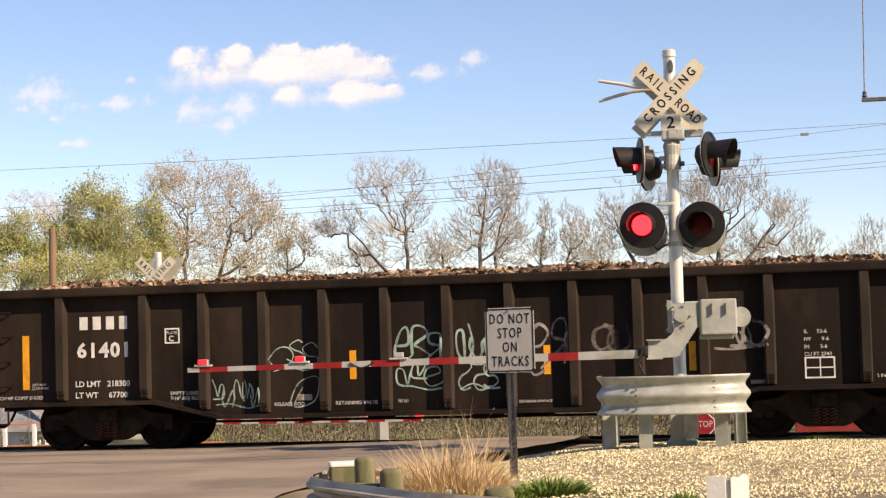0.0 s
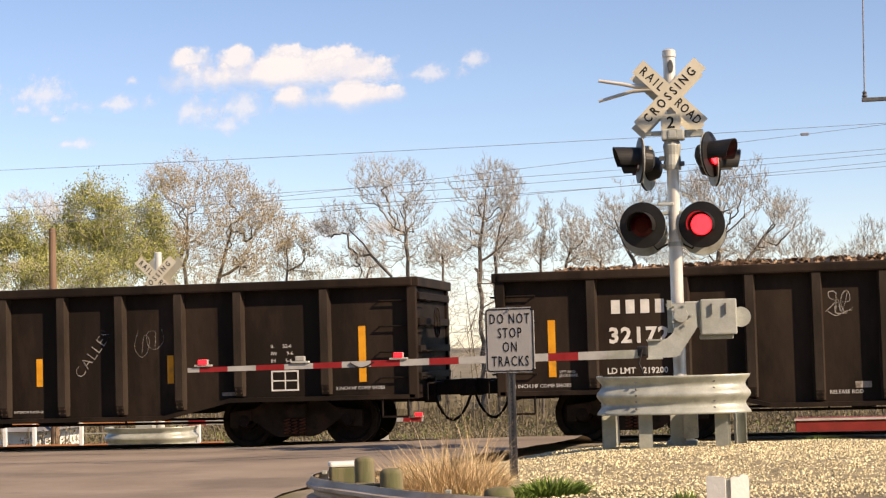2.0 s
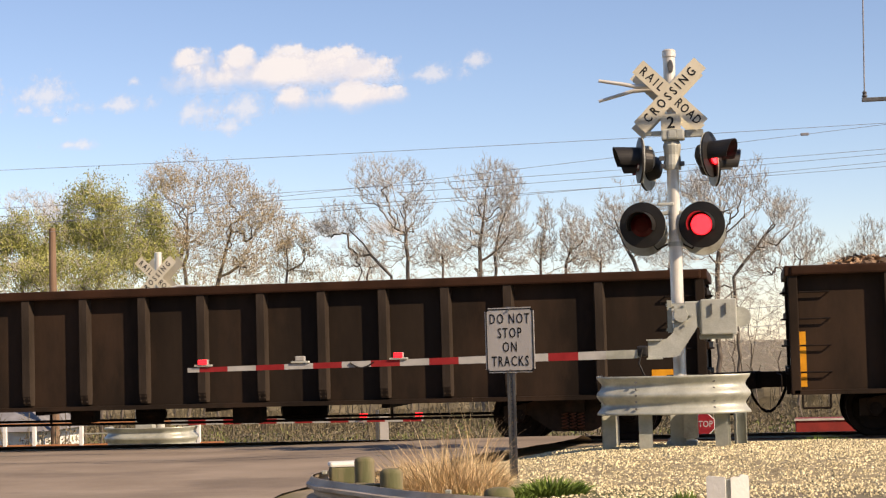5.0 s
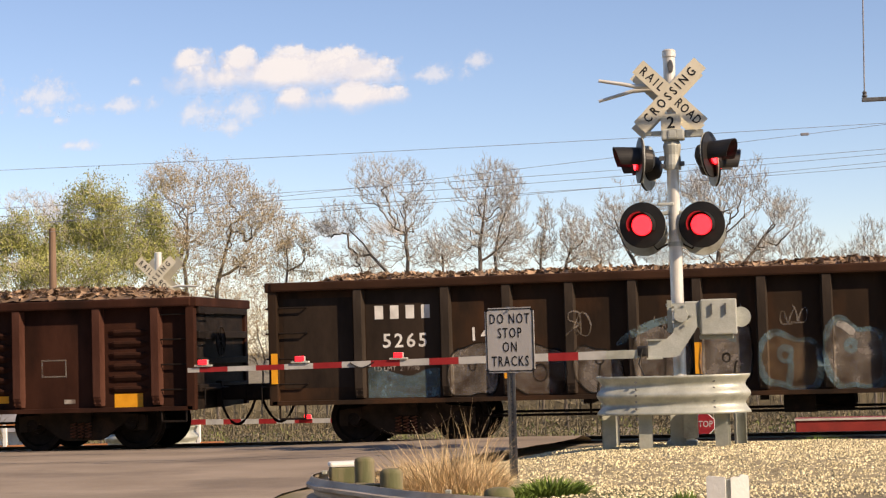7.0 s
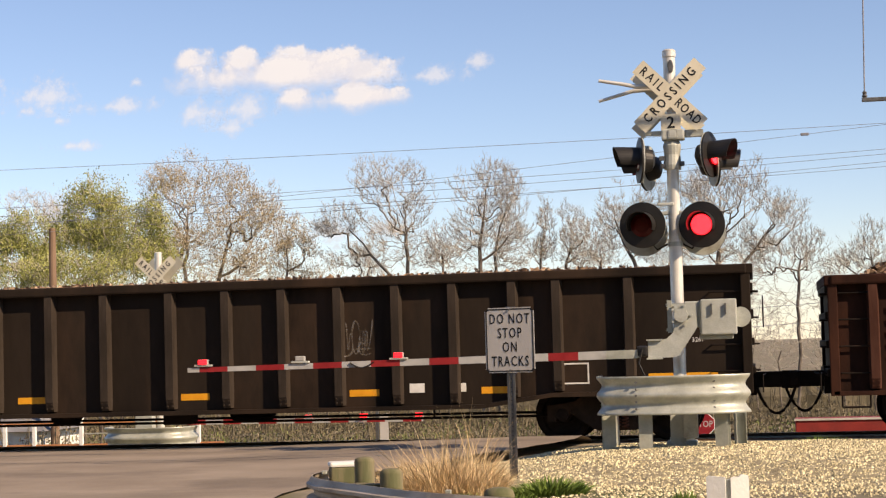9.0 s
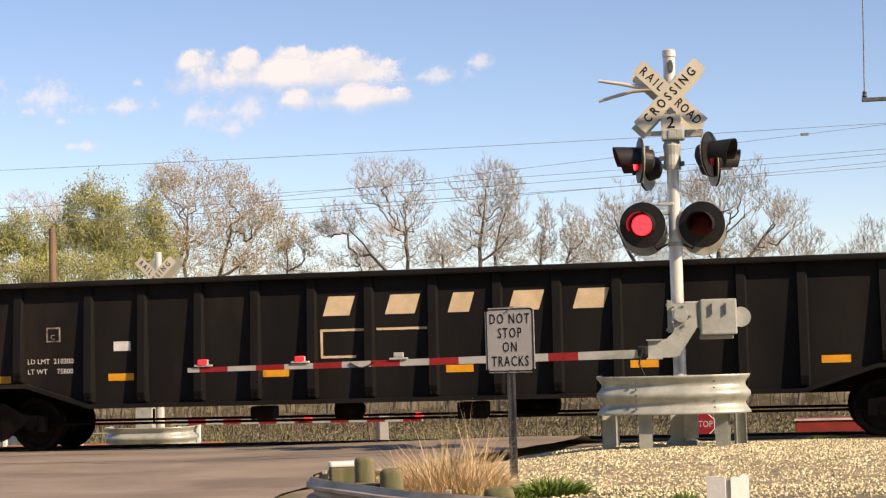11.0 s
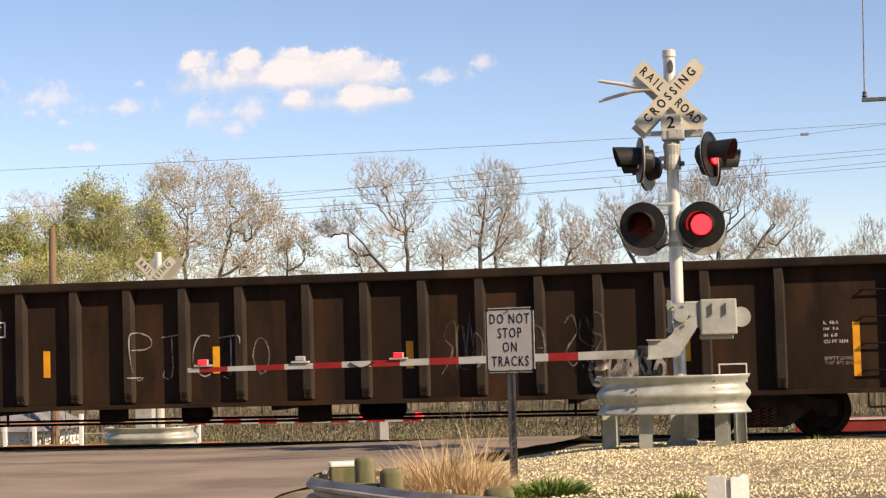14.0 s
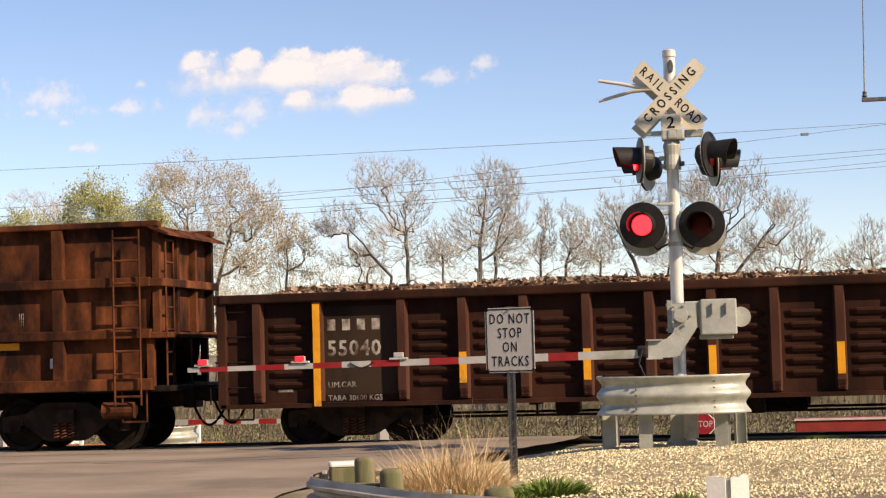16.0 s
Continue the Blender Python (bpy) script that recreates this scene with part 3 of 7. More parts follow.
    for x in (2.15, L - 2.15):
        truck(car, x, x_left)
    TRAIN.append((car, x_left))
    c.face = face
    return c


def surf(c, x):
    """The side's outer face at x: the stakes stand proud of the panels."""
    for r in c.ribs:
        d = abs(x - r)
        if d < .068:
            return -HALF - .002
        if d < .098:
            return c.face + (-HALF - .002 - c.face) * (1 - (d - .068) / .03)
    return c.face


def on_side(c, x, z, proud=.006):
    return pose(x, c.face - proud, z, 90, 0, 0)


def mark(c, s, x, z, size, material=None, width=1.0, thick=0.0, spacing=1.0, y=None):
    m = on_side(c, x, z) if y is None else pose(x, y, z, 90, 0, 0)
    return text(s, size, material or M_WHITE, c.ob, m, "stencil", width=width, thick=thick, spacing=spacing)


def blocks(c, x, z, h, w, gap, n, material, name="emblem_block"):
    """Plain letter-sized blocks in place of a company's letters."""
    for i in range(n):
        a = x + i * (w + gap)
        part(name, boxes((a + w * .08, a + w * .92, c.face - .006, c.face - .001, z - h * .46, z + h * .46)), material, c.ob)


def patch(c, x0, x1, z0, z1, material=None, name="reflective_strip", on_rib=False):
    y = -HALF - .004 if on_rib else c.face - .006
    return part(name, boxes((x0, x1, y, y + .005, z0, z1)), material or M_YELLOW, c.ob)


def backing(c, x0, x1, z0, z1, material):
    """A thin repainted patch under the stencils."""
    return part("repainted_patch", boxes((x0, x1, c.face - .003, c.face + .001, z0, z1)), material, c.ob, "darker repainted patch")


def frame_mark(c, x0, x1, z0, z1, material=None, w=.025):
    y = c.face - .006
    r = [(x0, x1, y, y + .005, z0, z0 + w), (x0, x1, y, y + .005, z1 - w, z1), (x0, x0 + w, y, y + .005, z0 + w, z1 - w), (x1 - w, x1, y, y + .005, z0 + w, z1 - w)]
    return part("stencil_frame", boxes(*r), material or M_WHITE, c.ob)


def spline(pts, n=7):
    """A smooth line through points."""
    out = []
    for i in range(len(pts) - 1):
        p0, p1, p2, p3 = (Vector(pts[max(0, min(len(pts) - 1, i + k))]) for k in (-1, 0, 1, 2))
        for j in range(n):
            t = j / n
            out.append(tuple(.5 * (2 * p1 + (p2 - p0) * t + (2 * p0 - 5 * p1 + 4 * p2 - p3) * t * t + (3 * p1 - p0 - 3 * p2 + p3) * t ** 3)))
    return out + [tuple(pts[-1])]


def ribbon(c, lines, material, w, name="graffiti", label="sprayed lines", proud=.006):
    """Sprayed lines of one hand: flat ribbons that follow the panels and the stakes."""
    verts, faces = [], []
    for k, pts in enumerate(lines):
        for i, (x, z) in enumerate(pts):
            (xa, za), (xb, zb) = pts[max(0, i - 1)], pts[min(len(pts) - 1, i + 1)]
            d = math.hypot(xb - xa, zb - za) or 1
            ww = w * (.8 + .2 * math.sin(i * .31 + k)) * (.45 if i in (0, len(pts) - 1) else 1)
            nx, nz = -(zb - za) / d * ww / 2, (xb - xa) / d * ww / 2
            z = max(z, bottom_at(x, c.prof) + .09)
            y = min(surf(c, x - nx), surf(c, x + nx)) - proud - .0006 * k - .00002 * i
            verts += [(x + nx, y, z + nz), (x - nx, y, z - nz)]
            if i:
                b = len(verts)
                faces.append((b - 4, b - 3, b - 1, b - 2))
    return tagged(ob_from(name, verts, faces, material, c.ob, label), kind="stuff")


# looping strokes in a unit cell
STROKE_S = [(.9, .85), (.5, 1), (.1, .78), (.3, .55), (.75, .45), (.9, .2), (.5, 0), (.05, .15)]
STROKE_E = [(.1, .45), (.85, .55), (.7, .95), (.2, .85), (.05, .35), (.4, 0), (1.1, .2)]
STROKE_R = [(.1, 0), (.15, .95), (.7, 1), (.8, .68), (.2, .48), (.6, .25), (1.1, -.05)]
STROKE_O = [(.5, 1), (.1, .75), (.08, .3), (.5, 0), (.92, .3), (.88, .75), (.45, 1), (.1, .85)]


def scribble(c, x0, x1, z0, z1, material, seed, strokes=6, w=.035, name="graffiti"):
    """A quick tag: looping strokes side by side, with a flourish beneath."""
    rnd = random.Random(seed)
    lines = []
    cell = (x1 - x0) / strokes
    slant = rnd.uniform(-.05, .3)
    for k in range(strokes):
        form = rnd.choice((STROKE_S, STROKE_E, STROKE_O, STROKE_R))
        if rnd.random() < .5:
            form = [(v, u) for u, v in form]
        if rnd.random() < .5:
            form = [(1 - u, v) for u, v in form]
        h = (z1 - z0) * rnd.uniform(.6, .95)
        zb = z0 + (z1 - z0 - h) * rnd.random()
        wide = cell * rnd.uniform(.95, 1.4)
        bx = min(x0 + k * cell, x1 - wide)
        lines.append(spline([(bx + wide * (u + rnd.gauss(0, .05)) + slant * h * (v - .5) * .4, zb + h * (v + rnd.gauss(0, .035))) for u, v in form], 6))
    if strokes > 2:
        lines.append(spline([(x0 + (x1 - x0) * u, z0 + (z1 - z0) * (.12 + rnd.uniform(-.14, .12))) for u in (.05, .35, .7, 1.0)], 6))
    return ribbon(c, lines, material, w, name, "looping spray-painted lines")


def sheet(c, edge_low, edge_high, x0, x1, material, proud, label):
    """A sprayed field between two edges, in slices that follow panels and stakes."""
    verts, faces = [], []
    n = max(2, int((x1 - x0) / .03))
    for i in range(n + 1):
        x = x0 + (x1 - x0) * i / n
        za = max(edge_low(x), bottom_at(x, c.prof) + .09)
        zb = max(edge_high(x), za + .002)
        verts += [(x, surf(c, x) - proud, za), (x, surf(c, x) - proud, zb)]
        if i:
            b = len(verts)
            faces.append((b - 4, b - 2, b - 1, b - 3))
    return tagged(ob_from("graffiti", verts, faces, material, c.ob, label), kind="stuff")


def bubble(c, x0, x1, z0, z1, fill, line, seed, w=.035, shine=None):
    """One swollen letter: a rounded field with a counter, an outline and a gleam."""
    rnd = random.Random(seed)
    cx, hw, lean = (x0 + x1) / 2, (x1 - x0) / 2, rnd.uniform(-.12, .12)

    def arch(x, up):
        u = max(-1.0, min(1.0, (x - cx) / hw))
        k = (1 - abs(u) ** 5) ** .5
        mid = (z0 + z1) / 2 + lean * u
        return mid + up * (z1 - z0) / 2 * k * (1 + .3 * noise.noise((x * 3.1, seed + up * 3, 0)))
    sheet(c, lambda x: arch(x, -1), lambda x: arch(x, 1), x0, x1, fill, .0045, "swollen spray-painted letter")
    xs = [x0 + (x1 - x0) * i / 24 for i in range(25)]
    lines = [[(x, arch(x, 1)) for x in xs] + [(x, arch(x, -1)) for x in xs[::-1]]]
    hx, hz = cx + rnd.uniform(-.2, .2) * hw, (z0 + z1) / 2 + rnd.uniform(-.05, .25) * (z1 - z0)
    r = hw * rnd.uniform(.12, .24)
    lines.append([(hx + r * math.cos(a), hz + r * 1.2 * math.sin(a)) for a in np.linspace(0, 6.4, 18)])
    if rnd.random() < .7:
        gx = cx + rnd.uniform(-.3, .3) * hw
        lines.append(spline([(gx, arch(gx, -1)), (gx + .05, hz - r * 1.6), (gx + rnd.uniform(-.1, .1), hz - r * 1.2)], 5))
    ribbon(c, lines, line, w, label="dark outline of the letter", proud=.0065)
    if shine:
        ribbon(c, [[(x, arch(x, 1) - .09) for x in xs[5:13]]], shine, w, label="pale gleam on the letter", proud=.0075)


def slab(c, xa, xb, za, xt, wt, zt, material, line, proud):
    """A slanted bar of a letter, from a foot (xa to xb at za) to a top of width wt at xt, with its outline."""
    verts, faces = [], []
    for i in range(11):
        u = i / 10
        l, r, z = xa + (xt - wt / 2 - xa) * u, xb + (xt + wt / 2 - xb) * u, za + (zt - za) * u
        for j in range(9):
            x = l + (r - l) * j / 8
            verts.append((x, surf(c, x) - proud, max(z, bottom_at(x, c.prof) + .09)))
    for i in range(10):
        for j in range(8):
            a = i * 9 + j
            faces.append((a, a + 1, a + 10, a + 9))
    tagged(ob_from("graffiti", verts, faces, material, c.ob, "slanted bar of a sprayed letter"), kind="stuff")
    if line:
        k = [(xa, za), (xt - wt / 2, zt), (xt + wt / 2, zt), (xb, za)]
        pts = [(p[0] + (q[0] - p[0]) * i / 10, p[1] + (q[1] - p[1]) * i / 10) for p, q in zip(k, k[1:]) for i in range(10)]
        ribbon(c, [pts], line, .03, label="outline of the bar", proud=proud + .001)


def splash(c, x0, x1, z0, z1, material, seed, spikes=6, lean=.3, proud=.004, name="graffiti", low=None, round_top=False):
    """Tall pointed sprayed shapes, cut in thin slices that follow panels and stakes."""
    rnd = random.Random(seed)
    step = .03
    verts, faces = [], []
    w = (x1 - x0) / spikes
    hs = [rnd.uniform(.5, 1) for _ in range(spikes + 1)]
    ps = [rnd.uniform(.12, .88) for _ in range(spikes + 1)]
    n = int((x1 - x0) / step)

    def edge(x):
        u = (x - x0) / w
        i = min(spikes - 1, int(u))
        f = u - i
        p = ps[i]
        k = f / p if f < p else (1 - f) / (1 - p)
        k = math.sqrt(max(0, 1 - (2 * f - 1) ** 2)) if round_top else k ** 1.15
        return z0 + (z1 - z0) * (.3 + .7 * hs[i] * k) + .03 * noise.noise((x * 4, seed, 0))
    lo = z0 if low is None else low
    for i in range(n):
        xa, xb = x0 + i * step, x0 + (i + 1) * step
        b = len(verts)
        za = max(lo + .12 * noise.noise((xa * 2, seed + 9, 0)), bottom_at(xa, c.prof) + .19)
        verts += [(xa, surf(c, xa) - proud, za), (xb, surf(c, xb) - proud, za), (xb, surf(c, xb) - proud, max(za + .01, edge(xb))), (xa, surf(c, xa) - proud, max(za + .01, edge(xa)))]
        faces.append((b, b + 1, b + 2, b + 3))
    return ob_from(name, verts, faces, material, c.ob, "broad faded spray-painted shapes")


def flames(c, x0, x1, z0, z1, material, seed, n=8, width=.3, proud=.005, name="graffiti"):
    """Leaning pointed tongues of sprayed colour that follow the panels and stakes, joined at their feet."""
    rnd = random.Random(seed)
    verts, faces = [], []
    for k in range(n):
        cx = x0 + (x1 - x0) * (k + rnd.uniform(.2, .8)) / n
        h = (z1 - z0) * rnd.uniform(.45, 1)
        lean, w, sway = rnd.uniform(-.45, .45), width * rnd.uniform(.6, 1.3), rnd.uniform(-.12, .12)
        rows = 14
        base = len(verts)
        for i in range(rows + 1):
            u = i / rows
            mid = cx + lean * u ** 1.6 + sway * math.sin(u * 5)
            half = w * (1 - u) ** .75 * (1 + .25 * math.sin(u * 7 + k))
            for j in range(9):
                x = min(x1, max(x0, mid + half * (j / 4 - 1)))
                z = max(z0 + h * u, bottom_at(x, c.prof) + .19)
                verts.append((x, surf(c, x) - proud - .0002 * k, z))
        for i in range(rows):
            for j in range(8):
                a = base + i * 9 + j
                faces.append((a, a + 1, a + 10, a + 9))
    return tagged(ob_from(name, verts, faces, material, c.ob, "leaning tongues of sprayed colour"), kind="stuff")


def scrap_mesh(L, seed, hmax):
    rnd = random.Random(seed)
    verts, faces = [], []

    def h(x, y):
        e = smooth(.0, .9, x) * smooth(L, L - .9, x)
        return (-.18 + e * (hmax * (.62 + .38 * noise.noise((x * .45, seed * 3.1, 0))) + .18) * (1 - (y / 1.5) ** 2 * .55))
    nx, ny = int(L / .15), 12
    for j in range(ny + 1):
        for i in range(nx + 1):
            x, y = .1 + (L - .2) * i / nx, -1.4 + 2.8 * j / ny
            verts.append((x, y, h(x, y) + .03 * noise.noise((x * 5, y * 5, 0)) + .02 * noise.noise((x * 17, y * 17, 4))))
    for j in range(ny):
        for i in range(nx):
            a = j * (nx + 1) + i
            faces.append((a, a + 1, a + nx + 2, a + nx + 1))
    for k in range(4200):
        x, y = rnd.uniform(.25, L - .25), rnd.uniform(-1.4, 1.1)
        z = h(x, y)
        s = rnd.uniform(.03, .095)
        q = Euler((rnd.gauss(0, .5), rnd.gauss(0, .5), rnd.uniform(0, 6))).to_matrix()
        b = len(verts)
        el = rnd.uniform(.2, .8)
        for p in ((-1, -el, 0), (1, -el * .6, .2), (.8, el, -.1), (-.7, el * .8, .25)):
            verts.append(Vector((x, y, z + .02)) + q @ (Vector(p) * s))
        faces += [(b, b + 1, b + 2), (b, b + 2, b + 3)]
    return verts, faces


def load(c, x_left, seed, hmax):
    v, f = scrap_mesh(c.L - .3, seed, hmax)
    ob = tagged(ob_from("scrap_load", v, f, M_SCRAP), "heap of rusty shredded scrap metal in an open wagon", "scrap metal", kind="stuff")
    ob["dx"], ob["dz"] = .15, c.top - .02
    TRAIN.append((ob, x_left))
    # the scrap lies on a plain bed that fills the wagon
    part("load_bed", boxes((.08, c.L - .08, -1.38, 1.38, c.prof[0][1] + .26, c.top - .2)), M_SCRAP, c.ob, "packed scrap")
    return ob


RIBS_A = [1.5, 2.98, 4.01, 5.05, 6.08, 7.12, 8.15, 9.18, 10.22, 11.25, 12.29, 13.32, 14.8]
RIBS_L = [.64, 1.67, 3.1, 4.12, 5.13, 6.15, 7.16, 8.15, 9.14, 10.15, 11.17, 12.18, 13.2, 14.63, 15.66]
RIBS_B = [1.92, 3.08, 3.8, 4.78, 5.73, 6.7, 7.65, 8.62, 9.6, 10.75, 11.73, 12.7, 13.65, 14.62, 15.57, 16.55, 17.27, 18.43]
RIBS_G = [.75, 1.66, 3.01, 4.27, 5.22, 6.21, 7.19, 8.16, 9.13, 10.2, 11.27, 12.24, 13.21, 14.19, 15.18, 16.13, 17.39, 18.74, 19.65]


def black_car(label, xl, number, ld, lt, seed, paint=M_BLACK, rail=None, top=2.70):
    c = gondola(label, xl, 16.3, RIBS_A, top, .71, .44, True, paint, rail or paint)
    L = c.L
    blocks(c, 1.8, 2.10, .24, .17, .065, 4, M_WHITE)
    mark(c, number, 1.76, 1.63, .34, M_WHITE, 1.02, .012, 1.14)
    mark(c, "LD LMT   " + ld, 1.72, 1.07, .135, M_WHITE, 1.0, .003)
    mark(c, "LT WT     " + lt, 1.72, .88, .135, M_WHITE, 1.0, .003)
    frame_mark(c, 3.32, 3.58, 1.72, 1.98)
    mark(c, "PLATE", 3.35, 1.90, .07, M_WHITE, 1.0)
    mark(c, "C", 3.39, 1.80, .13, M_WHITE, 1.0, .003)
    patch(c, .78, .9, 1.0, 1.92)
    mark(c, "2 INCH HF COMP SHOES", .2, .86, .085, M_WHITE, 1.0)
    mark(c, "LIFT AND\nJACK HERE", .95, 1.05, .06, M_WHITE)
    mark(c, "EMPTY LOAD\n7/16\" ADJ BLOCK", 3.4, .84, .085, M_WHITE)
    mark(c, "RELEASE ROD", 5.2, .66, .085, M_WHITE)
    mark(c, "RETAINING VALVE", 6.25, .66, .085, M_WHITE)
    mark(c, "||||| |||||", 7.3, .68, .06, M_WHITE)
    patch(c, 5.6, 5.85, .72, .82, M_DIMWHITE, "stencil_panel")
    for x in (6.5, 9.72, 12.05):
        patch(c, x, x + .11, 1.05, 1.52)
    patch(c, L - .95, L - .83, 1.0, 1.92)
    for k, s in enumerate(("IL      52-6", "IW       9-6", "IH       5-6", "CU FT 2743")):
        mark(c, s, L - 2.45, 1.62 - .12 * k, .085, M_WHITE)
    frame_mark(c, L - 2.45, L - 1.98, .88, 1.22)
    part("stencil", boxes((L - 2.45, L - 1.98, c.face - .006, c.face - .002, 1.04, 1.06), (L - 2.22, L - 2.2, c.face - .0065, c.face - .0015, .9, 1.2)), M_WHITE, c.ob)
    mark(c, "2 INCH HF COMP SHOES", L - 1.35, .9, .075, M_WHITE)
    mark(c, "EXTERIOR SURFACE", 9.3, .62, .06, M_WHITE)
    patch(c, L - 3.3, L - 3.05, .82, .88, M_DIMWHITE, "stencil_panel")
    return c


def make_train():
    # 1
    c = black_car("black open gondola car with mint graffiti, loaded with scrap", -13.08, "61401", "218300", "67700", 1)
    load(c, -13.08, 1, .2)
    scribble(c, 4.15, 5.0, .6, 1.12, M_TEAL, 11, 5, .03)
    scribble(c, 5.15, 6.0, 1.2, 1.72, M_TEAL, 12, 3, .025)
    ribbon(c, [spline([(5.45, .62), (5.62, 1.0), (5.95, 1.1), (5.9, .72), (5.55, .62), (5.7, .95)], 8)], M_TEAL, .022)
    scribble(c, 7.25, 8.08, 1.25, 1.9, M_TEAL, 13, 3, .05)
    scribble(c, 7.3, 8.05, .8, 1.35, M_TEAL, 18, 3, .035)
    scribble(c, 8.28, 9.05, 1.25, 1.9, M_TEAL, 14, 3, .05)
    scribble(c, 8.3, 9.0, .8, 1.35, M_TEAL, 19, 3, .035)
    scribble(c, 9.45, 10.15, 1.0, 1.95, M_GWHITE, 15, 2, .06)
    scribble(c, 10.5, 11.1, 1.35, 1.85, M_GGREY, 17, 2, .07)
    scribble(c, 12.4, 13.3, 1.3, 2.0, M_GWHITE, 16, 3, .06)
    # 2
    c = black_car("black open gondola car with white stencils, loaded with scrap", -30.83, "32172", "219200", "65800", 2)
    load(c, -30.83, 2, .16)
    scribble(c, 5.2, 5.6, 1.85, 2.25, M_GWHITE, 21, 3, .02)
    # 3
    c = black_car("black open gondola car with white chalk scrawls", -48.54, "61484", "218100", "67900", 3)
    text("CALLES", .27, M_GWHITE, c.ob, on_side(c, 10.46, 1.2, .008) @ pose(0, 0, 0, 0, 0, 53), "graffiti", width=.95, thick=-.004, spacing=1.12)
    scribble(c, 11.5, 12.0, 1.5, 2.1, M_GGREY, 32, 2, .02)
    # 4
    c = gondola("weathered brown gondola car with faded emblem and graffiti, loaded with scrap", -66.32, 16.4, RIBS_A, 2.66, .63, .46, False, M_BROWN, M_CHORD)
    L = c.L
    load(c, -66.32, 4, .2)
    blocks(c, 1.9, 2.15, .2, .15, .24, 3, M_DIMWHITE)
    mark(c, "60935", 1.78, 1.68, .32, M_DIMWHITE, 1.05, .006, 1.1)
    backing(c, 1.62, 2.86, .9, 2.45, M_BLACK)
    patch(c, 1.55 - 1.47, 1.55 - 1.35, .75, 1.62)
    scribble(c, 1.7, 2.8, 1.08, 1.42, M_GFAWN, 41, 6, .045)
    for x, z0, z1, sd, n in ((3.15, 1.0, 1.65, 42, 3), (4.2, .75, 1.1, 52, 3), (4.3, 1.3, 1.8, 53, 3), (5.3, 1.3, 1.9, 43, 3), (6.4, 1.2, 1.55, 44, 3), (7.4, 1.35, 1.9, 45, 2)):
        scribble(c, x, x + .72, z0, z1, M_GFAWN, sd, n, .05)
    for x, z0, z1, sd in ((8.3, .75, 1.75, 46), (9.25, .85, 2.05, 47), (10.25, .8, 2.1, 48), (11.3, .8, 2.1, 49)):
        sheet(c, lambda q, z0=z0: z0 + .1 * noise.noise((q * 3, 1, 0)), lambda q, z1=z1, sd=sd: z1 - .45 * abs(noise.noise((q * 1.7, sd, 0))), x, x + .85, M_GFAWN, .0045, "broad faded sprayed field")
        scribble(c, x, x + .9, z0, z1, M_GFAWN, sd + 60, 2, .11)
    scribble(c, 6.3, 6.95, .72, .98, M_GWHITE, 50, 4, .03)
    scribble(c, 12.5, 13.2, .9, 1.4, M_GGREY, 51, 4, .05)
    for x in (4.01, 7.12, 9.18, 12.29):
        patch(c, x - .06, x + .06, 1.0, 1.45, on_rib=True)
    f = c.face
    v = [(13.5, f - .006, 2.05), (13.75, f - .006, 2.3), (14.55, f - .006, 2.35), (14.6, f - .006, 1.85), (14.3, f - .006, 1.6), (13.5, f - .006, 1.65)]
    ob_from("emblem", [v[1], v[2], v[3], (14.2, f - .006, 1.95)], [(0, 1, 2, 3)], M_RED, c.ob, "faded red half of an emblem")
    ob_from("emblem", [v[0], v[1], (14.2, f - .006, 1.95), v[3], v[4], v[5]], [(0, 1, 2, 3, 4, 5)], M_GREEN, c.ob, "faded green half of an emblem")
    part("emblem_block", boxes(*[(13.62 + .24 * i, 13.8 + .24 * i, f - .012, f - .007, 1.93, 2.1) for i in range(3)]), M_WHITE, c.ob)
    patch(c, 13.75, 14.25, .98, 1.3, M_GGREY, "stencil_panel")
    patch(c, 14.0, 14.2, .65, .72, M_DIMWHITE, "stencil_panel")
    for k, s in enumerate(("IL 52-6", "IW  9-6", "IH  5-6", "CU FT 2743")):
        mark(c, s, 15.05, 2.4 - .13 * k, .085, M_DIMWHITE)
    mark(c, "EMPTY LOAD\n7/16\" ADJ\nBLOCK", 15.05, 1.3, .085, M_DIMWHITE)
    patch(c, L - .18, L - .06, .78, 1.65, on_rib=True)
    # 5
    c = gondola("dark brown gondola car with yellow end strips", -84.15, 16.43, RIBS_A, 2.66, .63, .46, False, M_BROWN, M_CHORD)
    patch(c, .25, .65, .86, 1.08)
    mark(c, "PULL HERE", .75, .9, .07, M_DIMWHITE)
    patch(c, 15.6, 16.1, .86, 1.08)
    mark(c, "PULL HERE", 15.0, .78, .07, M_DIMWHITE)
    # 6
    c = gondola("brown gondola car with broad blue and grey graffiti, loaded with scrap", -101.56, 16.01, [r * 16.01 / 16.3 for r in RIBS_A], 2.67, .64, .5, False, M_BROWN2, M_CHORD)
    load(c, -101.56, 6, .22)
    blocks(c, 1.72, 2.13, .24, .17, .09, 4, M_WHITE)
    mark(c, "5265", 1.85, 1.65, .32, M_WHITE, 1.0, .005, 1.25)
    mark(c, "14", 3.3, 1.72, .3, M_WHITE, 1.0, .005, 1.3)
    mark(c, "LD LMT  219200", 1.7, 1.2, .11, M_DIMWHITE)
    backing(c, 1.58, 2.82, .92, 2.5, M_BLACK)
    backing(c, .18, 1.36, .92, 2.4, M_BLACK)
    sheet(c, lambda q: .7, lambda q: 1.15 + .2 * noise.noise((q * 2, 0, 0)), 1.6, 2.8, M_GBLUE, .0045, "broad faded sprayed field")
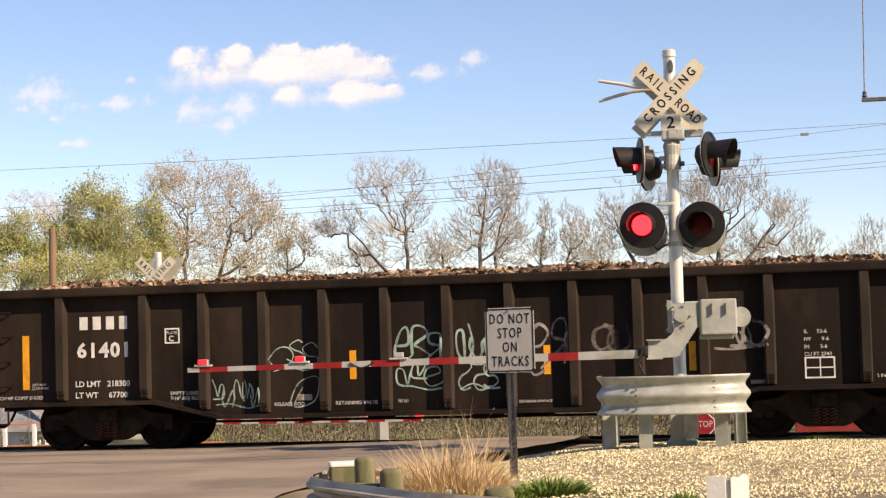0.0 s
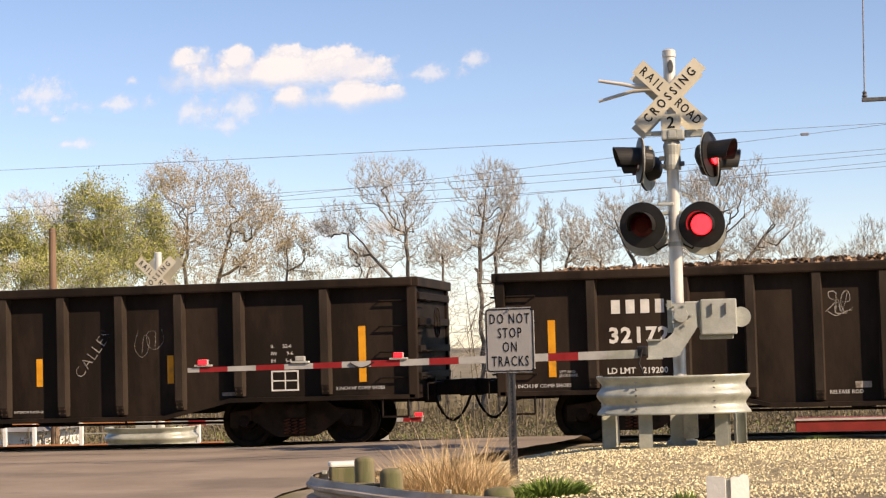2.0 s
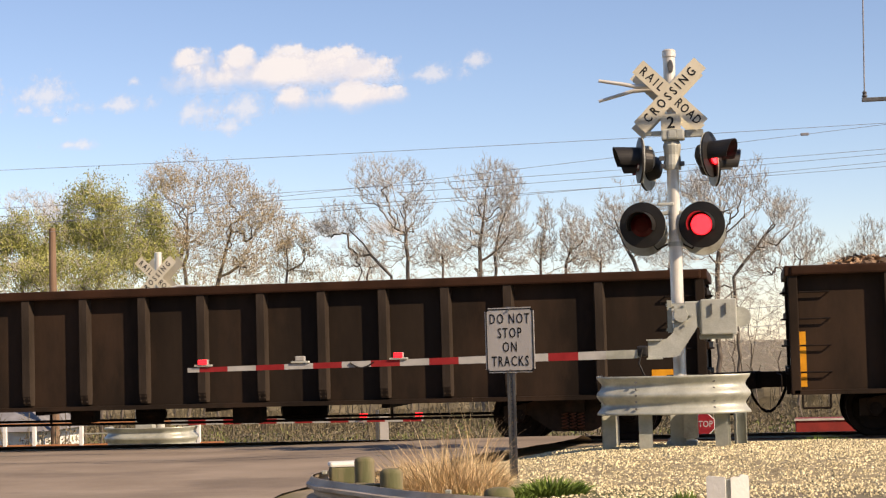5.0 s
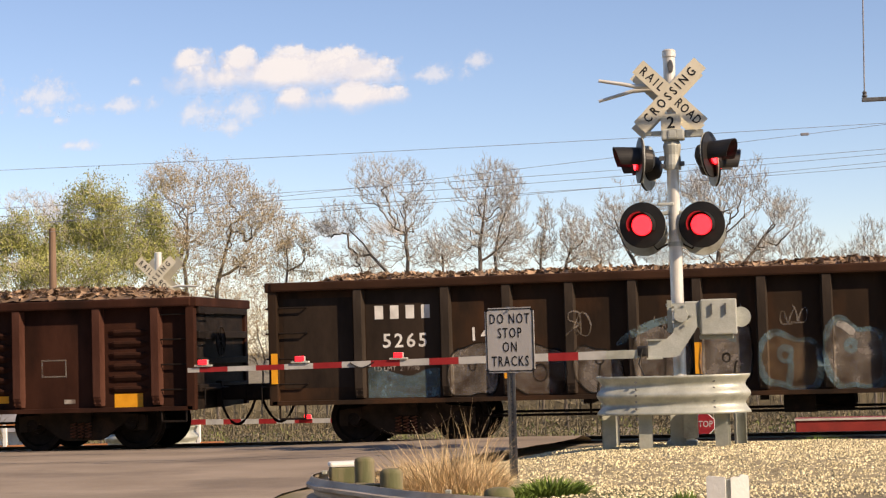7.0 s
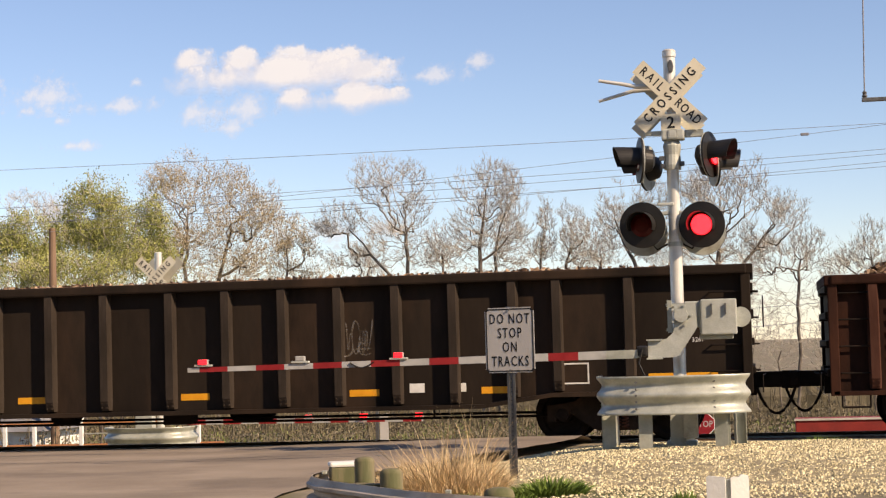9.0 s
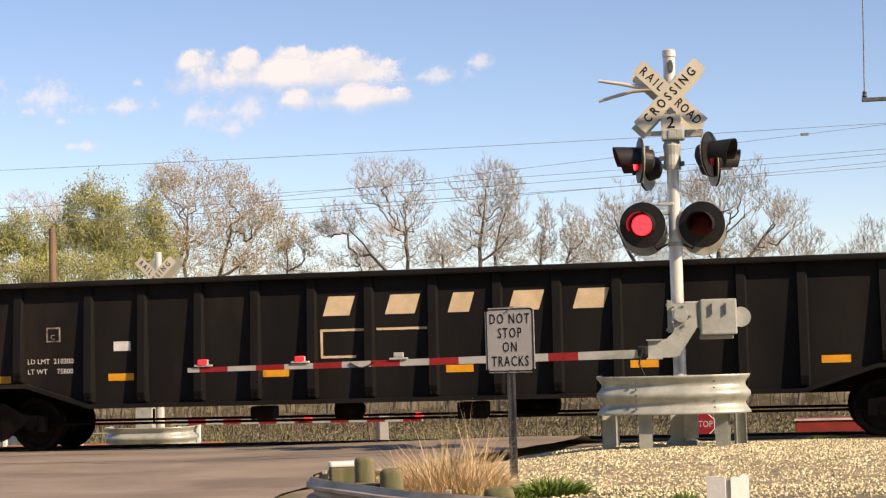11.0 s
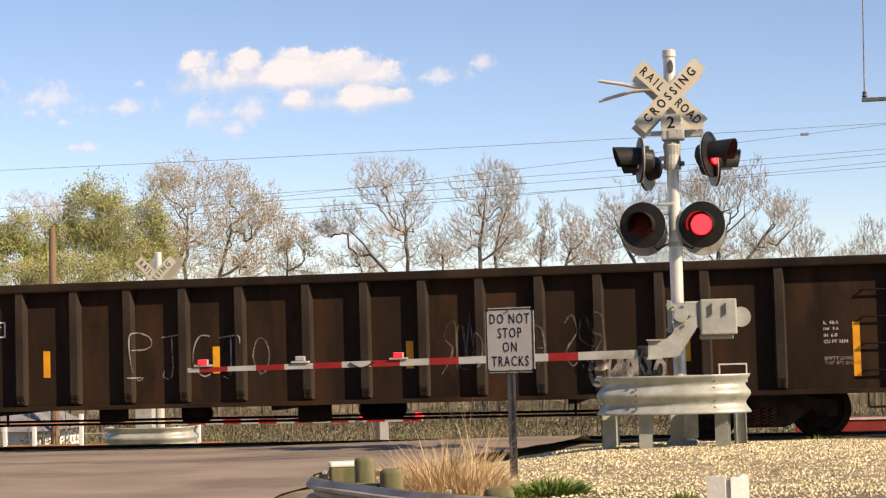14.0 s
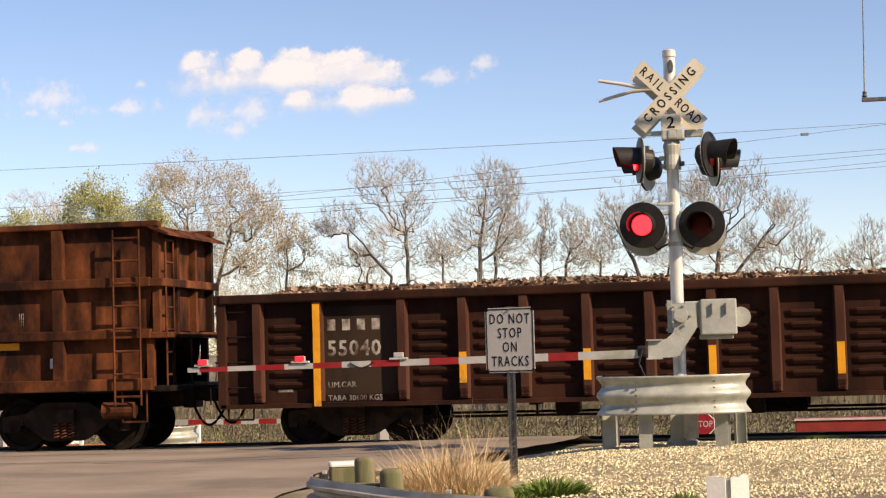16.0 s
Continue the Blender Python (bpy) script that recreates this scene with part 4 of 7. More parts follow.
    for i, (x, w, z1) in enumerate(((2.95, .85, 1.55), (3.95, .95, 1.5), (5.0, .8, 1.45), (5.95, .95, 1.75), (7.0, .85, 1.8))):
        bubble(c, x, x + w, .72, z1, M_GGREY, M_GINK, 70 + i, .04, M_GGREY if i > 2 else None)
    for i, x in enumerate((7.95, 8.95, 10.0, 11.0, 12.05, 13.1)):
        bubble(c, x, x + .95, .75, 1.55 + .15 * (i % 2), (M_GFAWN, M_GGREY)[i % 2], M_GBLUE, 90 + i, .12, M_GWHITE if i % 3 == 1 else None)
    for x0 in (5.7, 9.8):
        ribbon(c, [[(x0 + 1.9 * k, 1.5 + .38 * math.sin(k * 3.14)) for k in np.linspace(0, 1, 24)]], M_GBLUE, .13, label="pale blue sprayed arc", proud=.008)
    for x, z in ((4.9, 1.85), (6.25, 1.75), (7.3, 1.9), (8.3, 1.85)):
        scribble(c, x, x + .4, z - .25, z + .2, M_GGREY, int(x * 10), 2, .03)
    scribble(c, 13.4, 15.2, .7, 1.7, M_GGREY, 66, 4, .08)
    for x in (c.ribs[0] - 1.42, c.ribs[2], c.ribs[5], c.ribs[8], c.ribs[11]):
        patch(c, x - .055, x + .055, 1.0, 1.5, on_rib=True)
    patch(c, 15.88, 15.98, .8, 1.7, on_rib=True)
    mark(c, "CU FT 2743", 14.8, 2.42, .1, M_WHITE)
    # 7
    c = louvre_car("rusty red-brown gondola car with pressed side panels, heaped with scrap", -119.25, 16.31, 7, "10357", .34)
    # 8
    c = gondola("long dark brown gondola car with white stencils", -140.85, 20.31, RIBS_B, 2.72, .68, .52, True, M_BROWN, M_BROWN)
    load(c, -140.85, 8, .06)
    L = c.L
    patch(c, L - 1.6, L - .5, .92, 1.02)
    for k, s in enumerate(("IL  66-0", "IW  9-0", "IH  5-6", "CU FT 3267")):
        mark(c, s, L - 1.2, 1.9 - .12 * k, .1, M_WHITE)
    mark(c, "PULL HERE          2 INCH HF COMP SHOES", L - 1.65, .84, .06, M_WHITE)
    frame_mark(c, L - 3.0, L - 2.55, .88, 1.22)
    patch(c, L - 5.5, L - 5.25, .8, .95, M_WHITE, "stencil_panel")
    for x in (5.0, 8.0, 10.9, 13.8, 16.0):
        patch(c, x, x + .5, .76, .87)
    patch(c, 15.5, 15.75, .8, .94, M_WHITE, "stencil_panel")
    scribble(c, 13.75, 14.2, 1.4, 2.05, M_GGREY, 81, 4, .03)
    # 9
    c = gondola("long clean black gondola car with cream lettering", -162.59, 20.4, RIBS_G, 2.82, 1.03, .66, True, M_BLACK2, M_BLACK2, taper_ribs=True, lip=.1)
    L = c.L
    blocks(c, .95, 2.2, .26, .2, .08, 2, M_CREAM)
    blocks(c, 1.9, 2.2, .26, .2, .08, 2, M_CREAM)
    mark(c, "296", .9, 1.65, .34, M_CREAM, 1.0, .006)
    mark(c, "031", 1.88, 1.65, .34, M_CREAM, 1.0, .006)
    mark(c, "LD LMT  210200", 3.15, 1.47, .12, M_WHITE)
    mark(c, "LT WT     75800", 3.15, 1.3, .12, M_WHITE)
    frame_mark(c, 3.5, 3.75, 1.8, 2.05, M_DIMWHITE)
    mark(c, "C", 3.57, 1.88, .12, M_DIMWHITE)
    for x in (.95, 2.4, 4.6, 7.3, 10.4, 13.4, 16.4, 19):
        patch(c, x, x + .45, 1.12, 1.24)
    patch(c, 4.7, 5.0, 1.62, 1.78, M_WHITE, "stencil_panel")
    for x, w in ((8.35, .45), (9.4, .5), (10.45, .35), (11.45, .5), (12.5, .5)):
        f = c.face - .006
        ob_from("emblem_block", [(x, f, 2.1), (x + w, f, 2.1), (x + w + .1, f, 2.42), (x + .1, f, 2.42)], [(0, 1, 2, 3)], M_CREAM, c.ob, "slanted cream block")
    f = c.face - .006
    part("emblem", boxes((8.3, 9.1, f, f + .004, 1.84, 1.88), (9.25, 10.1, f, f + .004, 1.84, 1.88), (8.3, 8.34, f, f + .004, 1.4, 1.84), (8.34, 8.9, f, f + .004, 1.4, 1.44)), M_CREAM, c.ob)
    # 10
    c = gondola("long brown gondola car with pointed peach and white graffiti", -184.0, 20.34, RIBS_B, 2.79, .64, .56, False, M_BROWN, M_BROWN)
    L = c.L
    blocks(c, 2.08, 2.05, .24, .17, .06, 4, M_WHITE)
    mark(c, "87121", 2.12, 1.65, .27, M_WHITE, .9, .005, 1.3)
    mark(c, "LD LMT 209900", 2.2, .98, .1, M_DIMWHITE)
    mark(c, "LT WT  76100", 2.2, .84, .1, M_DIMWHITE)
    frame_mark(c, 5.1, 5.35, 1.85, 2.1)
    mark(c, "C", 5.17, 1.93, .12, M_WHITE)
    scribble(c, .3, 1.7, 1.1, 1.9, M_GGREY, 101, 8, .035)
    scribble(c, .9, 1.7, 1.3, 1.8, M_GWHITE, 141, 3, .05)
    flames(c, 3.3, 10.3, .9, 2.05, M_GTAN, 102, 12, .34)
    flames(c, 3.5, 10.2, .9, 1.7, M_BROWN, 103, 10, .16, .008)
    flames(c, 3.3, 10.2, .9, 1.6, M_GWHITE, 104, 12, .1, .011)
    flames(c, 3.3, 10.2, .9, 1.25, M_GTAN, 110, 14, .22, .014)
    splash(c, 3.0, 10.3, .9, 1.02, M_GTAN, 111, 12, proud=.0045)
    rnd = random.Random(105)
    tones = (M_GTAN, M_GWHITE, M_GTAN, M_GDARK, M_GWHITE, M_GTAN)
    for k in range(19):
        x = 9.95 + .255 * k
        slab(c, x - .05, x + rnd.uniform(.3, .6), rnd.choice((.72, .72, .95)), x + .2 + rnd.uniform(-.45, .5), rnd.choice((.03, .12, .35)), rnd.uniform(1.35, 2.15), tones[(k * 5 + k // 4) % 6], M_GINK if k % 2 else None, .0045 + .0016 * (k % 4))
    for x, z, r in ((12.55, 1.35, .3), (13.35, 1.25, .34), (14.15, 1.45, .3), (14.5, 1.05, .24)):
        ribbon(c, [[(x + r * .8 * math.cos(a), z + r * math.sin(a)) for a in np.linspace(.4, 6.6, 26)]], M_GINK if x > 13 else M_GWHITE, .05, label="sprayed ring", proud=.014)
    slab(c, 14.75, 15.0, 1.25, 16.05, .03, 1.86, M_GWHITE, None, .0125)
    slab(c, 14.7, 15.1, 1.62, 15.5, .04, 1.42, M_GWHITE, None, .0132)
    slab(c, 14.6, 14.95, .8, 16.1, .04, 1.2, M_GWHITE, None, .0125)
    slab(c, 14.7, 15.2, .95, 15.4, .04, 1.3, M_GGREY, None, .0118)
    bubble(c, 18.55, 18.95, 1.55, 2.25, M_GGREY, M_GWHITE, 106, .025)
    bubble(c, 18.9, 19.3, 1.6, 2.3, M_GGREY, M_GWHITE, 107, .025)
    bubble(c, 19.25, 19.7, 1.5, 2.25, M_GGREY, M_GWHITE, 108, .025)
    bubble(c, 18.7, 19.5, 1.15, 1.7, M_GGREY, M_GWHITE, 110, .025)
    scribble(c, 18.5, 19.8, .75, 1.2, M_GWHITE, 109, 5, .025)
    for x in (.55, 3.3, 5.4, 7.2, 9.0, 11.5, 13.2, 15.2, 16.9, 18.9):
        patch(c, x, x + .13, .85, 1.3)
    frame_mark(c, 17.5, 17.95, .95, 1.22)
    # 11
    c = gondola("long brown gondola car with faded chalk graffiti", -205.4, 20.3, RIBS_B, 2.79, .64, .56, False, M_BROWN2, M_BROWN)
    L = c.L
    blocks(c, 2.06, 2.15, .24, .19, .05, 4, M_WHITE)
    mark(c, "87099", 2.04, 1.86, .27, M_WHITE, 1.05, .005, 1.25)
    mark(c, "LD LMT 209900", 2.25, .98, .09, M_DIMWHITE)
    mark(c, "LT WT 75600", 2.25, .84, .09, M_DIMWHITE)
    frame_mark(c, 5.15, 5.42, 1.9, 2.17)
    mark(c, "PLATE", 5.18, 2.09, .06, M_WHITE)
    mark(c, "C", 5.23, 1.99, .12, M_WHITE)
    bubble(c, .76, 1.2, 1.12, 1.72, M_GWHITE, M_GGREY, 111, .03)
    bubble(c, 1.12, 1.62, 1.2, 1.95, M_GWHITE, M_GGREY, 112, .03)
    slab(c, .85, 1.7, 1.0, 1.5, .3, 1.3, M_GWHITE, None, .0042)
    backing(c, 2.03, 2.96, 1.55, 2.4, M_BLACK)
    for k in range(4):
        slab(c, 2.05 + .23 * k, 2.3 + .23 * k, 1.15, 2.25 + .2 * k, .05, 1.62, (M_GFAWN, M_GGREY)[k % 2], None, .0045 + .001 * k)
    bubble(c, 3.2, 3.75, 1.2, 1.85, M_GGREY, M_GGREY, 114, .03)
    bubble(c, 3.95, 4.6, .85, 1.4, M_GWHITE, M_GINK, 115, .03)
    bubble(c, 4.0, 4.55, 1.4, 1.95, M_GFAWN, M_GGREY, 116, .03)
    for x, forms in ((7.65, ([(.15, 0), (0, 0), (.35, 0), (.17, 0), (.08, 1), (.5, 1), (.62, .8), (.45, .68), (.12, .66)],)), (8.2, ([(0, .95), (.5, 1)], [(.3, .98), (.3, .05), (.05, 0), (.1, .15)])),
                     (8.75, ([(.5, .95), (.2, .95), (.02, .6), (.05, .2), (.3, .0), (.5, .05)],)), (9.2, ([(0, .9), (.6, .95), (.68, .75)], [(.35, .93), (.32, 0), (.1, 0)])),
                     (9.8, ([(.2, 0), (0, .4), (.1, .8), (.3, .85), (.45, .5), (.35, .1), (.15, .02)],))):
        ribbon(c, [spline([(x + .62 * u, 1.16 + .7 * v) for u, v in f], 6) for f in forms], M_GWHITE, .026, label="chalked capital letter")
    for k, x in enumerate((13.0, 14.0, 15.0)):
        scribble(c, x, x + .7, 1.1, 2.0, M_GGREY, 121 + k, 3, .035)
    scribble(c, 15.4, 16.6, .85, 1.45, M_GWHITE, 125, 4, .07)
    splash(c, 15.75, 16.3, .95, 1.4, M_GWHITE, 126, 2)
    for x in (.62, 3.3, 6.1, 9.1, 12.4, 16.9):
        patch(c, x, x + .12, 1.2 if x > 1 else .85, 1.65)
    patch(c, 19.55, 19.66, .9, 1.75)
    for k, s in enumerate(("IL  66-0", "IW  9-6", "IH  6-0", "CU FT 3394")):
        mark(c, s, 19.1, 1.75 - .1 * k, .075, M_WHITE)
    mark(c, "EMPTY LOAD\n7/16\" ADJ BLOCK", 19.1, 1.15, .075, M_DIMWHITE)
    frame_mark(c, 17.45, 17.9, .85, 1.15)
    # 12
    c = louvre_car("rusty red-brown gondola with pressed panels and yellow stripes, carrying scrap", -222.9, 16.2, 12, "55040", .2)
    make_hopper(-224.1)


def louvre_car(label, xl, L, seed, number, heap):
    ribs = [r * L / 16.3 for r in RIBS_L]
    mids = [(a + b) / 2 for a, b in zip(ribs, ribs[1:])]
    lv = [m for i, m in enumerate(mids) if i not in (1, 12)]
    c = gondola(label, xl, L, ribs, 2.49, .6, .5, False, M_RUSTCAR, M_RUSTCAR, louvres=lv)
    load(c, xl, seed, heap)
    backing(c, 1.78 if seed == 7 else 1.76, 3.0, .8, 2.25, M_BROWN)
    blocks(c, 1.8, 1.95, .2, .16, .09, 4, M_DIMWHITE)
    mark(c, number, 1.8, 1.55, .35, M_DIMWHITE, .95, .008, 1.12)
    if seed == 12:
        mark(c, "LIM.CAR.", 1.8, .96, .13, M_DIMWHITE)
        mark(c, "TARA 30600 KGS", 1.8, .74, .13, M_DIMWHITE, .95)
    if seed == 12:
        for x in ribs[1::2]:
            z0, z1 = (.62, 2.3) if x < 2 else (.95, 1.45)
            patch(c, x - .06, x + .06, z0, z1, on_rib=True)
        frame_mark(c, 13.6, 14.05, .85, 1.15, M_WHITE)
        backing(c, 13.12, 14.25, .72, 2.2, M_BROWN)
        splash(c, 13.15, 14.1, .7, 2.1, M_BROWN2, 141, 2, round_top=True)
        scribble(c, 13.2, 14.05, 1.2, 2.0, M_GGREY, 142, 6, .03)
        scribble(c, 13.25, 14.0, 1.3, 1.95, M_RUSTCAR, 143, 3, .05)
    else:
        for x in (4.55, 8.65, 12.75):
            patch(c, x - .25, x + .25, .78, .9)
        patch(c, 14.9, 15.4, .66, .9)
        frame_mark(c, 13.6, 14.05, 1.2, 1.5, M_GGREY)
    patch(c, .95, 1.2, .86, .95, M_DIMWHITE, "stencil_panel")
    patch(c, 14.0, 14.2, .75, .82, M_DIMWHITE, "stencil_panel")
    return c


def make_hopper(x_right):
    """A tall rusted hopper car: only its leading part comes into view."""
    L, top = 13.0, 3.8
    xl = x_right - L
    car = tagged(empty("hopper_car"), "tall orange-rusted steel hopper car with end ladder", "railway wagon", group="cars of the freight train")
    c = Car()
    c.prof = [(0, .95), (L, .95)]
    c.ob, c.L, c.ribs, c.top, c.face = car, L, [1.2, 3.4, 5.6, 7.8, 9.9, 11.35], top, -HALF + RIB
    f = c.face
    for s in (1, -1):
        part("side_panel", prism(bmesh.new(), [(0, 1.0), (L - .2, 1.0), (L - .02, 2.6), (L - .02, top - .1), (0, top - .1)], s * f, s * (f + .05)), M_ORANGE, car)
        a, b = sorted((s * -HALF, s * (f + .08)))
        part("top_rail", boxes((-.05, L + .15, a, b, top - .1, top), bevel=.02), M_ORANGE, car)
        part("belt_rail", boxes((0, L, a, b - .05, 2.69, 2.85), bevel=.02), M_ORANGE, car)
        part("lower_belt_rail", boxes((0, L, a, b - .05, 1.82, 1.98), bevel=.02), M_ORANGE, car)
        part("side_sill", boxes((0, L, a, b - .05, .95, 1.15), bevel=.02), M_ORANGE, car)
        for x in c.ribs:
            part("stake", boxes((x - .1, x + .1, min(s * -HALF + s * .02, s * f), max(s * -HALF + s * .02, s * f), 1.15, 1.82), (x - .1, x + .1, min(s * -HALF + s * .02, s * f), max(s * -HALF + s * .02, s * f), 1.98, 2.69), (x - .1, x + .1, min(s * -HALF + s * .02, s * f), max(s * -HALF + s * .02, s * f), 2.85, top - .1), bevel=.01), M_ORANGE, car)
    # sloped end sheet, end posts and platform
    bm = bmesh.new()
    prism(bm, [(L - .04, top - .1), (L + .02, top - .1), (L + .02, 1.95), (L - 1.5, 1.1), (L - 1.56, 1.1), (L - .04, 1.95)], f + .05, -f - .05)
    part("end_sheet", bm, M_ORANGE, car)
    for y in (-1.45, -.5, .5, 1.45):
        part("end_post", boxes((L + .02, L + .14, y - .06, y + .06, 1.9, top - .1), (L - .1, L + .02, y - .06, y + .06, .95, 1.9)), M_ORANGE, car)
    part("end_belt", boxes((L - .1, L + .22, -HALF + .02, HALF - .02, 2.69, 2.83), bevel=.02), M_ORANGE, car)
    part("end_belt", boxes((L - .1, L + .3, -HALF + .02, HALF - .02, 1.82, 1.92), bevel=.02), M_ORANGE, car)
    part("end_flare", prism(bmesh.new(), [(L - .02, top - .12), (L + .34, top - .26), (L + .34, top - .22), (L - .02, top - .06)], -HALF, HALF), M_ORANGE, car)
    part("platform", boxes((L - 1.4, L + .3, -1.5, 1.5, .92, 1.02), bevel=.02), M_UNDER, car)
    part("floor", boxes((.05, L - 1.9, -1.4, 1.4, .95, 1.05)), M_UNDER, car)
    part("centre_sill", boxes((.1, L, -.22, .22, .62, .95)), M_UNDER, car)
    segs = []
    for x in (L - .62, L - .16):
        segs.append(((x, -HALF - .06, .7), (x, -HALF - .06, top - .15)))
    for k in range(8):
        segs.append(((L - .62, -HALF - .06, .85 + k * .38), (L - .16, -HALF - .06, .85 + k * .38)))
    part("side_ladder", rods(segs, .02), M_ORANGE, car)
    segs = [((L + .2, -1.35, 1.0), (L + .2, -1.35, top - .3)), ((L + .2, -.95, 1.0), (L + .2, -.95, top - .3))]
    segs += [((L + .2, -1.35, 1.2 + k * .38), (L + .2, -.95, 1.2 + k * .38)) for k in range(7)]
    part("end_ladder", rods(segs, .02), M_ORANGE, car)
    part("sill_step", rods([((L - .55, -1.5, .95), (L - .55, -1.5, .42)), ((L - .12, -1.5, .95), (L - .12, -1.5, .42)), ((L - .55, -1.5, .42), (L - .12, -1.5, .42))], .02), M_ORANGE, car)
    bm = bmesh.new()
    rod(bm, (L - .9, -1.45, .62), (L - .35, -1.45, .62), .14, 14)
    part("air_reservoir", bm, M_ORANGE, car)
    reuse("coupler", "coupler", coupler_mesh, M_UNDER, car, pose(L + .2, 0, 0))
    patch(c, L - 4.0, L - 2.4, 1.68, 1.8)
    patch(c, L - 1.85, L - 1.65, 1.35, 1.52, M_WHITE, "stencil_panel")
    mark(c, "|||\n|||", L - 2.4, 2.2, .12, M_DIMWHITE)
    for x in (2.15, L - 1.75):
        truck(car, x, xl)
    TRAIN.append((car, xl))


make_train()


# ---- crossing signal ----
FLASH = []                # (lit board, rest pose, way it slides, which of the two it is)
#   times at which the lamps change over: True is the first lamp
CHANGES = [(0.0, True), (.25, False), (.95, True), (1.65, False), (2.3, True), (2.95, False), (3.65, True), (4.33, False), (5.0, True), (5.68, False),
           (6.35, True), (6.95, False), (7.65, True), (8.35, False), (9.05, True), (9.72, False), (10.4, True), (11.06, False), (11.68, True), (12.35, False),
           (13.05, True), (13.75, False), (14.35, True), (15.05, False), (15.75, True)]


def lamp_head(parent, m, group, name="flasher", sides=True):
    """A round black target with a hooded red lens; the lit board inside slides up to the lens when the lamp flashes."""
    h = empty(name, m, parent)
    bm = lathe(bmesh.new(), [(.17, .02), (.30, .012), (.305, 0), (.305, -.012), (.17, -.02)], 36, 'Y')
    part("target", bm, M_HOOD, h, "round black backing plate")
    part("target_back", disc(bmesh.new(), (0, .019, 0), (0, 1, 0), .303, .012, 36), M_GREYP, h, "pale grey back of the plate")
    part("housing", lathe(bmesh.new(), [(.165, 0), (.17, .06), (.14, .16), (.06, .2)], 24, 'Y'), M_HOOD, h)
    part("lens", lathe(bmesh.new(), [(.155, -.016), (.155, -.03), (.1, -.044), (.02, -.048)], 28, 'Y'), M_LENS, h, "dark red round lens")
    # hood over the top half, open below
    verts, faces = [], []
    n = 22
    for i in range(n + 1):
        a = math.pi * (-.14 + 1.28 * i / n)
        cut = .30 + .06 * math.sin(a)
        for r, y in ((.175, -.015), (.175, -cut), (.168, -cut), (.168, -.015)):
            verts.append((r * math.cos(a), y, r * math.sin(a) + .0))
    for i in range(n):
        for j in range(4):
            a, b = i * 4 + j, i * 4 + (j + 1) % 4
            faces.append((a, b, b + 4, a + 4))
    ob_from("hood", verts, faces, M_HOOD, h, "black visor")
    led = part("led_board", disc(bmesh.new(), (0, 0, 0), (0, 1, 0), .138, .012, 30), M_LED, h, "glowing red diode board")
    bm = bmesh.new()
    for k in range(1, 7):
        for i in range(k * 6):
            a = i * math.pi / 3 / k + k
            disc(bm, (.02 * k * math.cos(a), -.008, .02 * k * math.sin(a)), (0, 1, 0), .0065, .006, 5)
    dots = part("diodes", bm, M_LEDHOT, led)
    tagged(dots, kind="stuff")
    FLASH.append((led, Vector((0, .02, 0)), Vector((0, -.078, 0)), group))
    return h


def crossbuck(parent, m, with_text=True):
    xb = empty("crossbuck", m, parent)
    for a, word, off in ((45, "CROSSING", -.008), (-45, "RAIL ROAD", 0)):
        b = part("blade", boxes((-.58, .58, off - .003, off + .001, -.108, .108), bevel=0), M_XB, xb, "cream reflective blade with black capitals")
        b.matrix_basis = pose(0, 0, 0, 0, -a, 0)
        if with_text:
            if a > 0:
                text(word, .17, M_INK, b, pose(0, off - .006, 0, 90, 0, 0), align='CENTER', width=.78, thick=.003, spacing=1.62)
            else:
                text("RAIL", .17, M_INK, b, pose(-.325, off - .005, 0, 90, 0, 0), align='CENTER', width=.8, thick=.003, spacing=1.5)
                text("ROAD", .17, M_INK, b, pose(.325, off - .005, 0, 90, 0, 0), align='CENTER', width=.78, thick=.003, spacing=1.2)
    return xb


def thrie(parent, path, z, height, name="guard_beam", ridges=3, depth=.08):
    prof = []
    n = ridges * 8
    for i in range(n + 1):
        u = i / n
        prof.append((depth * (.5 + .5 * math.cos(u * ridges * 2 * math.pi)), height * (u - .5)))
    back = [(o - .006, u) for o, u in prof[::-1]]
    v, f = sweep([(x, y, z) for x, y in path], prof + back, True)
    return ob_from(name, v, f, M_GALV, parent, "galvanised corrugated beam", smooth=True)


def channel_post(parent, x, y, z0, z1, material, w=.09, name="post", turn=0):
    bm = boxes((-w, w, -.07, -.062, z0, z1), (-w, w, .062, .07, z0, z1), (-.005, .005, -.062, .062, z0, z1))
    p = part(name, bm, material, parent)
    p.matrix_basis = pose(x, y, 0, 0, 0, turn)
    return p


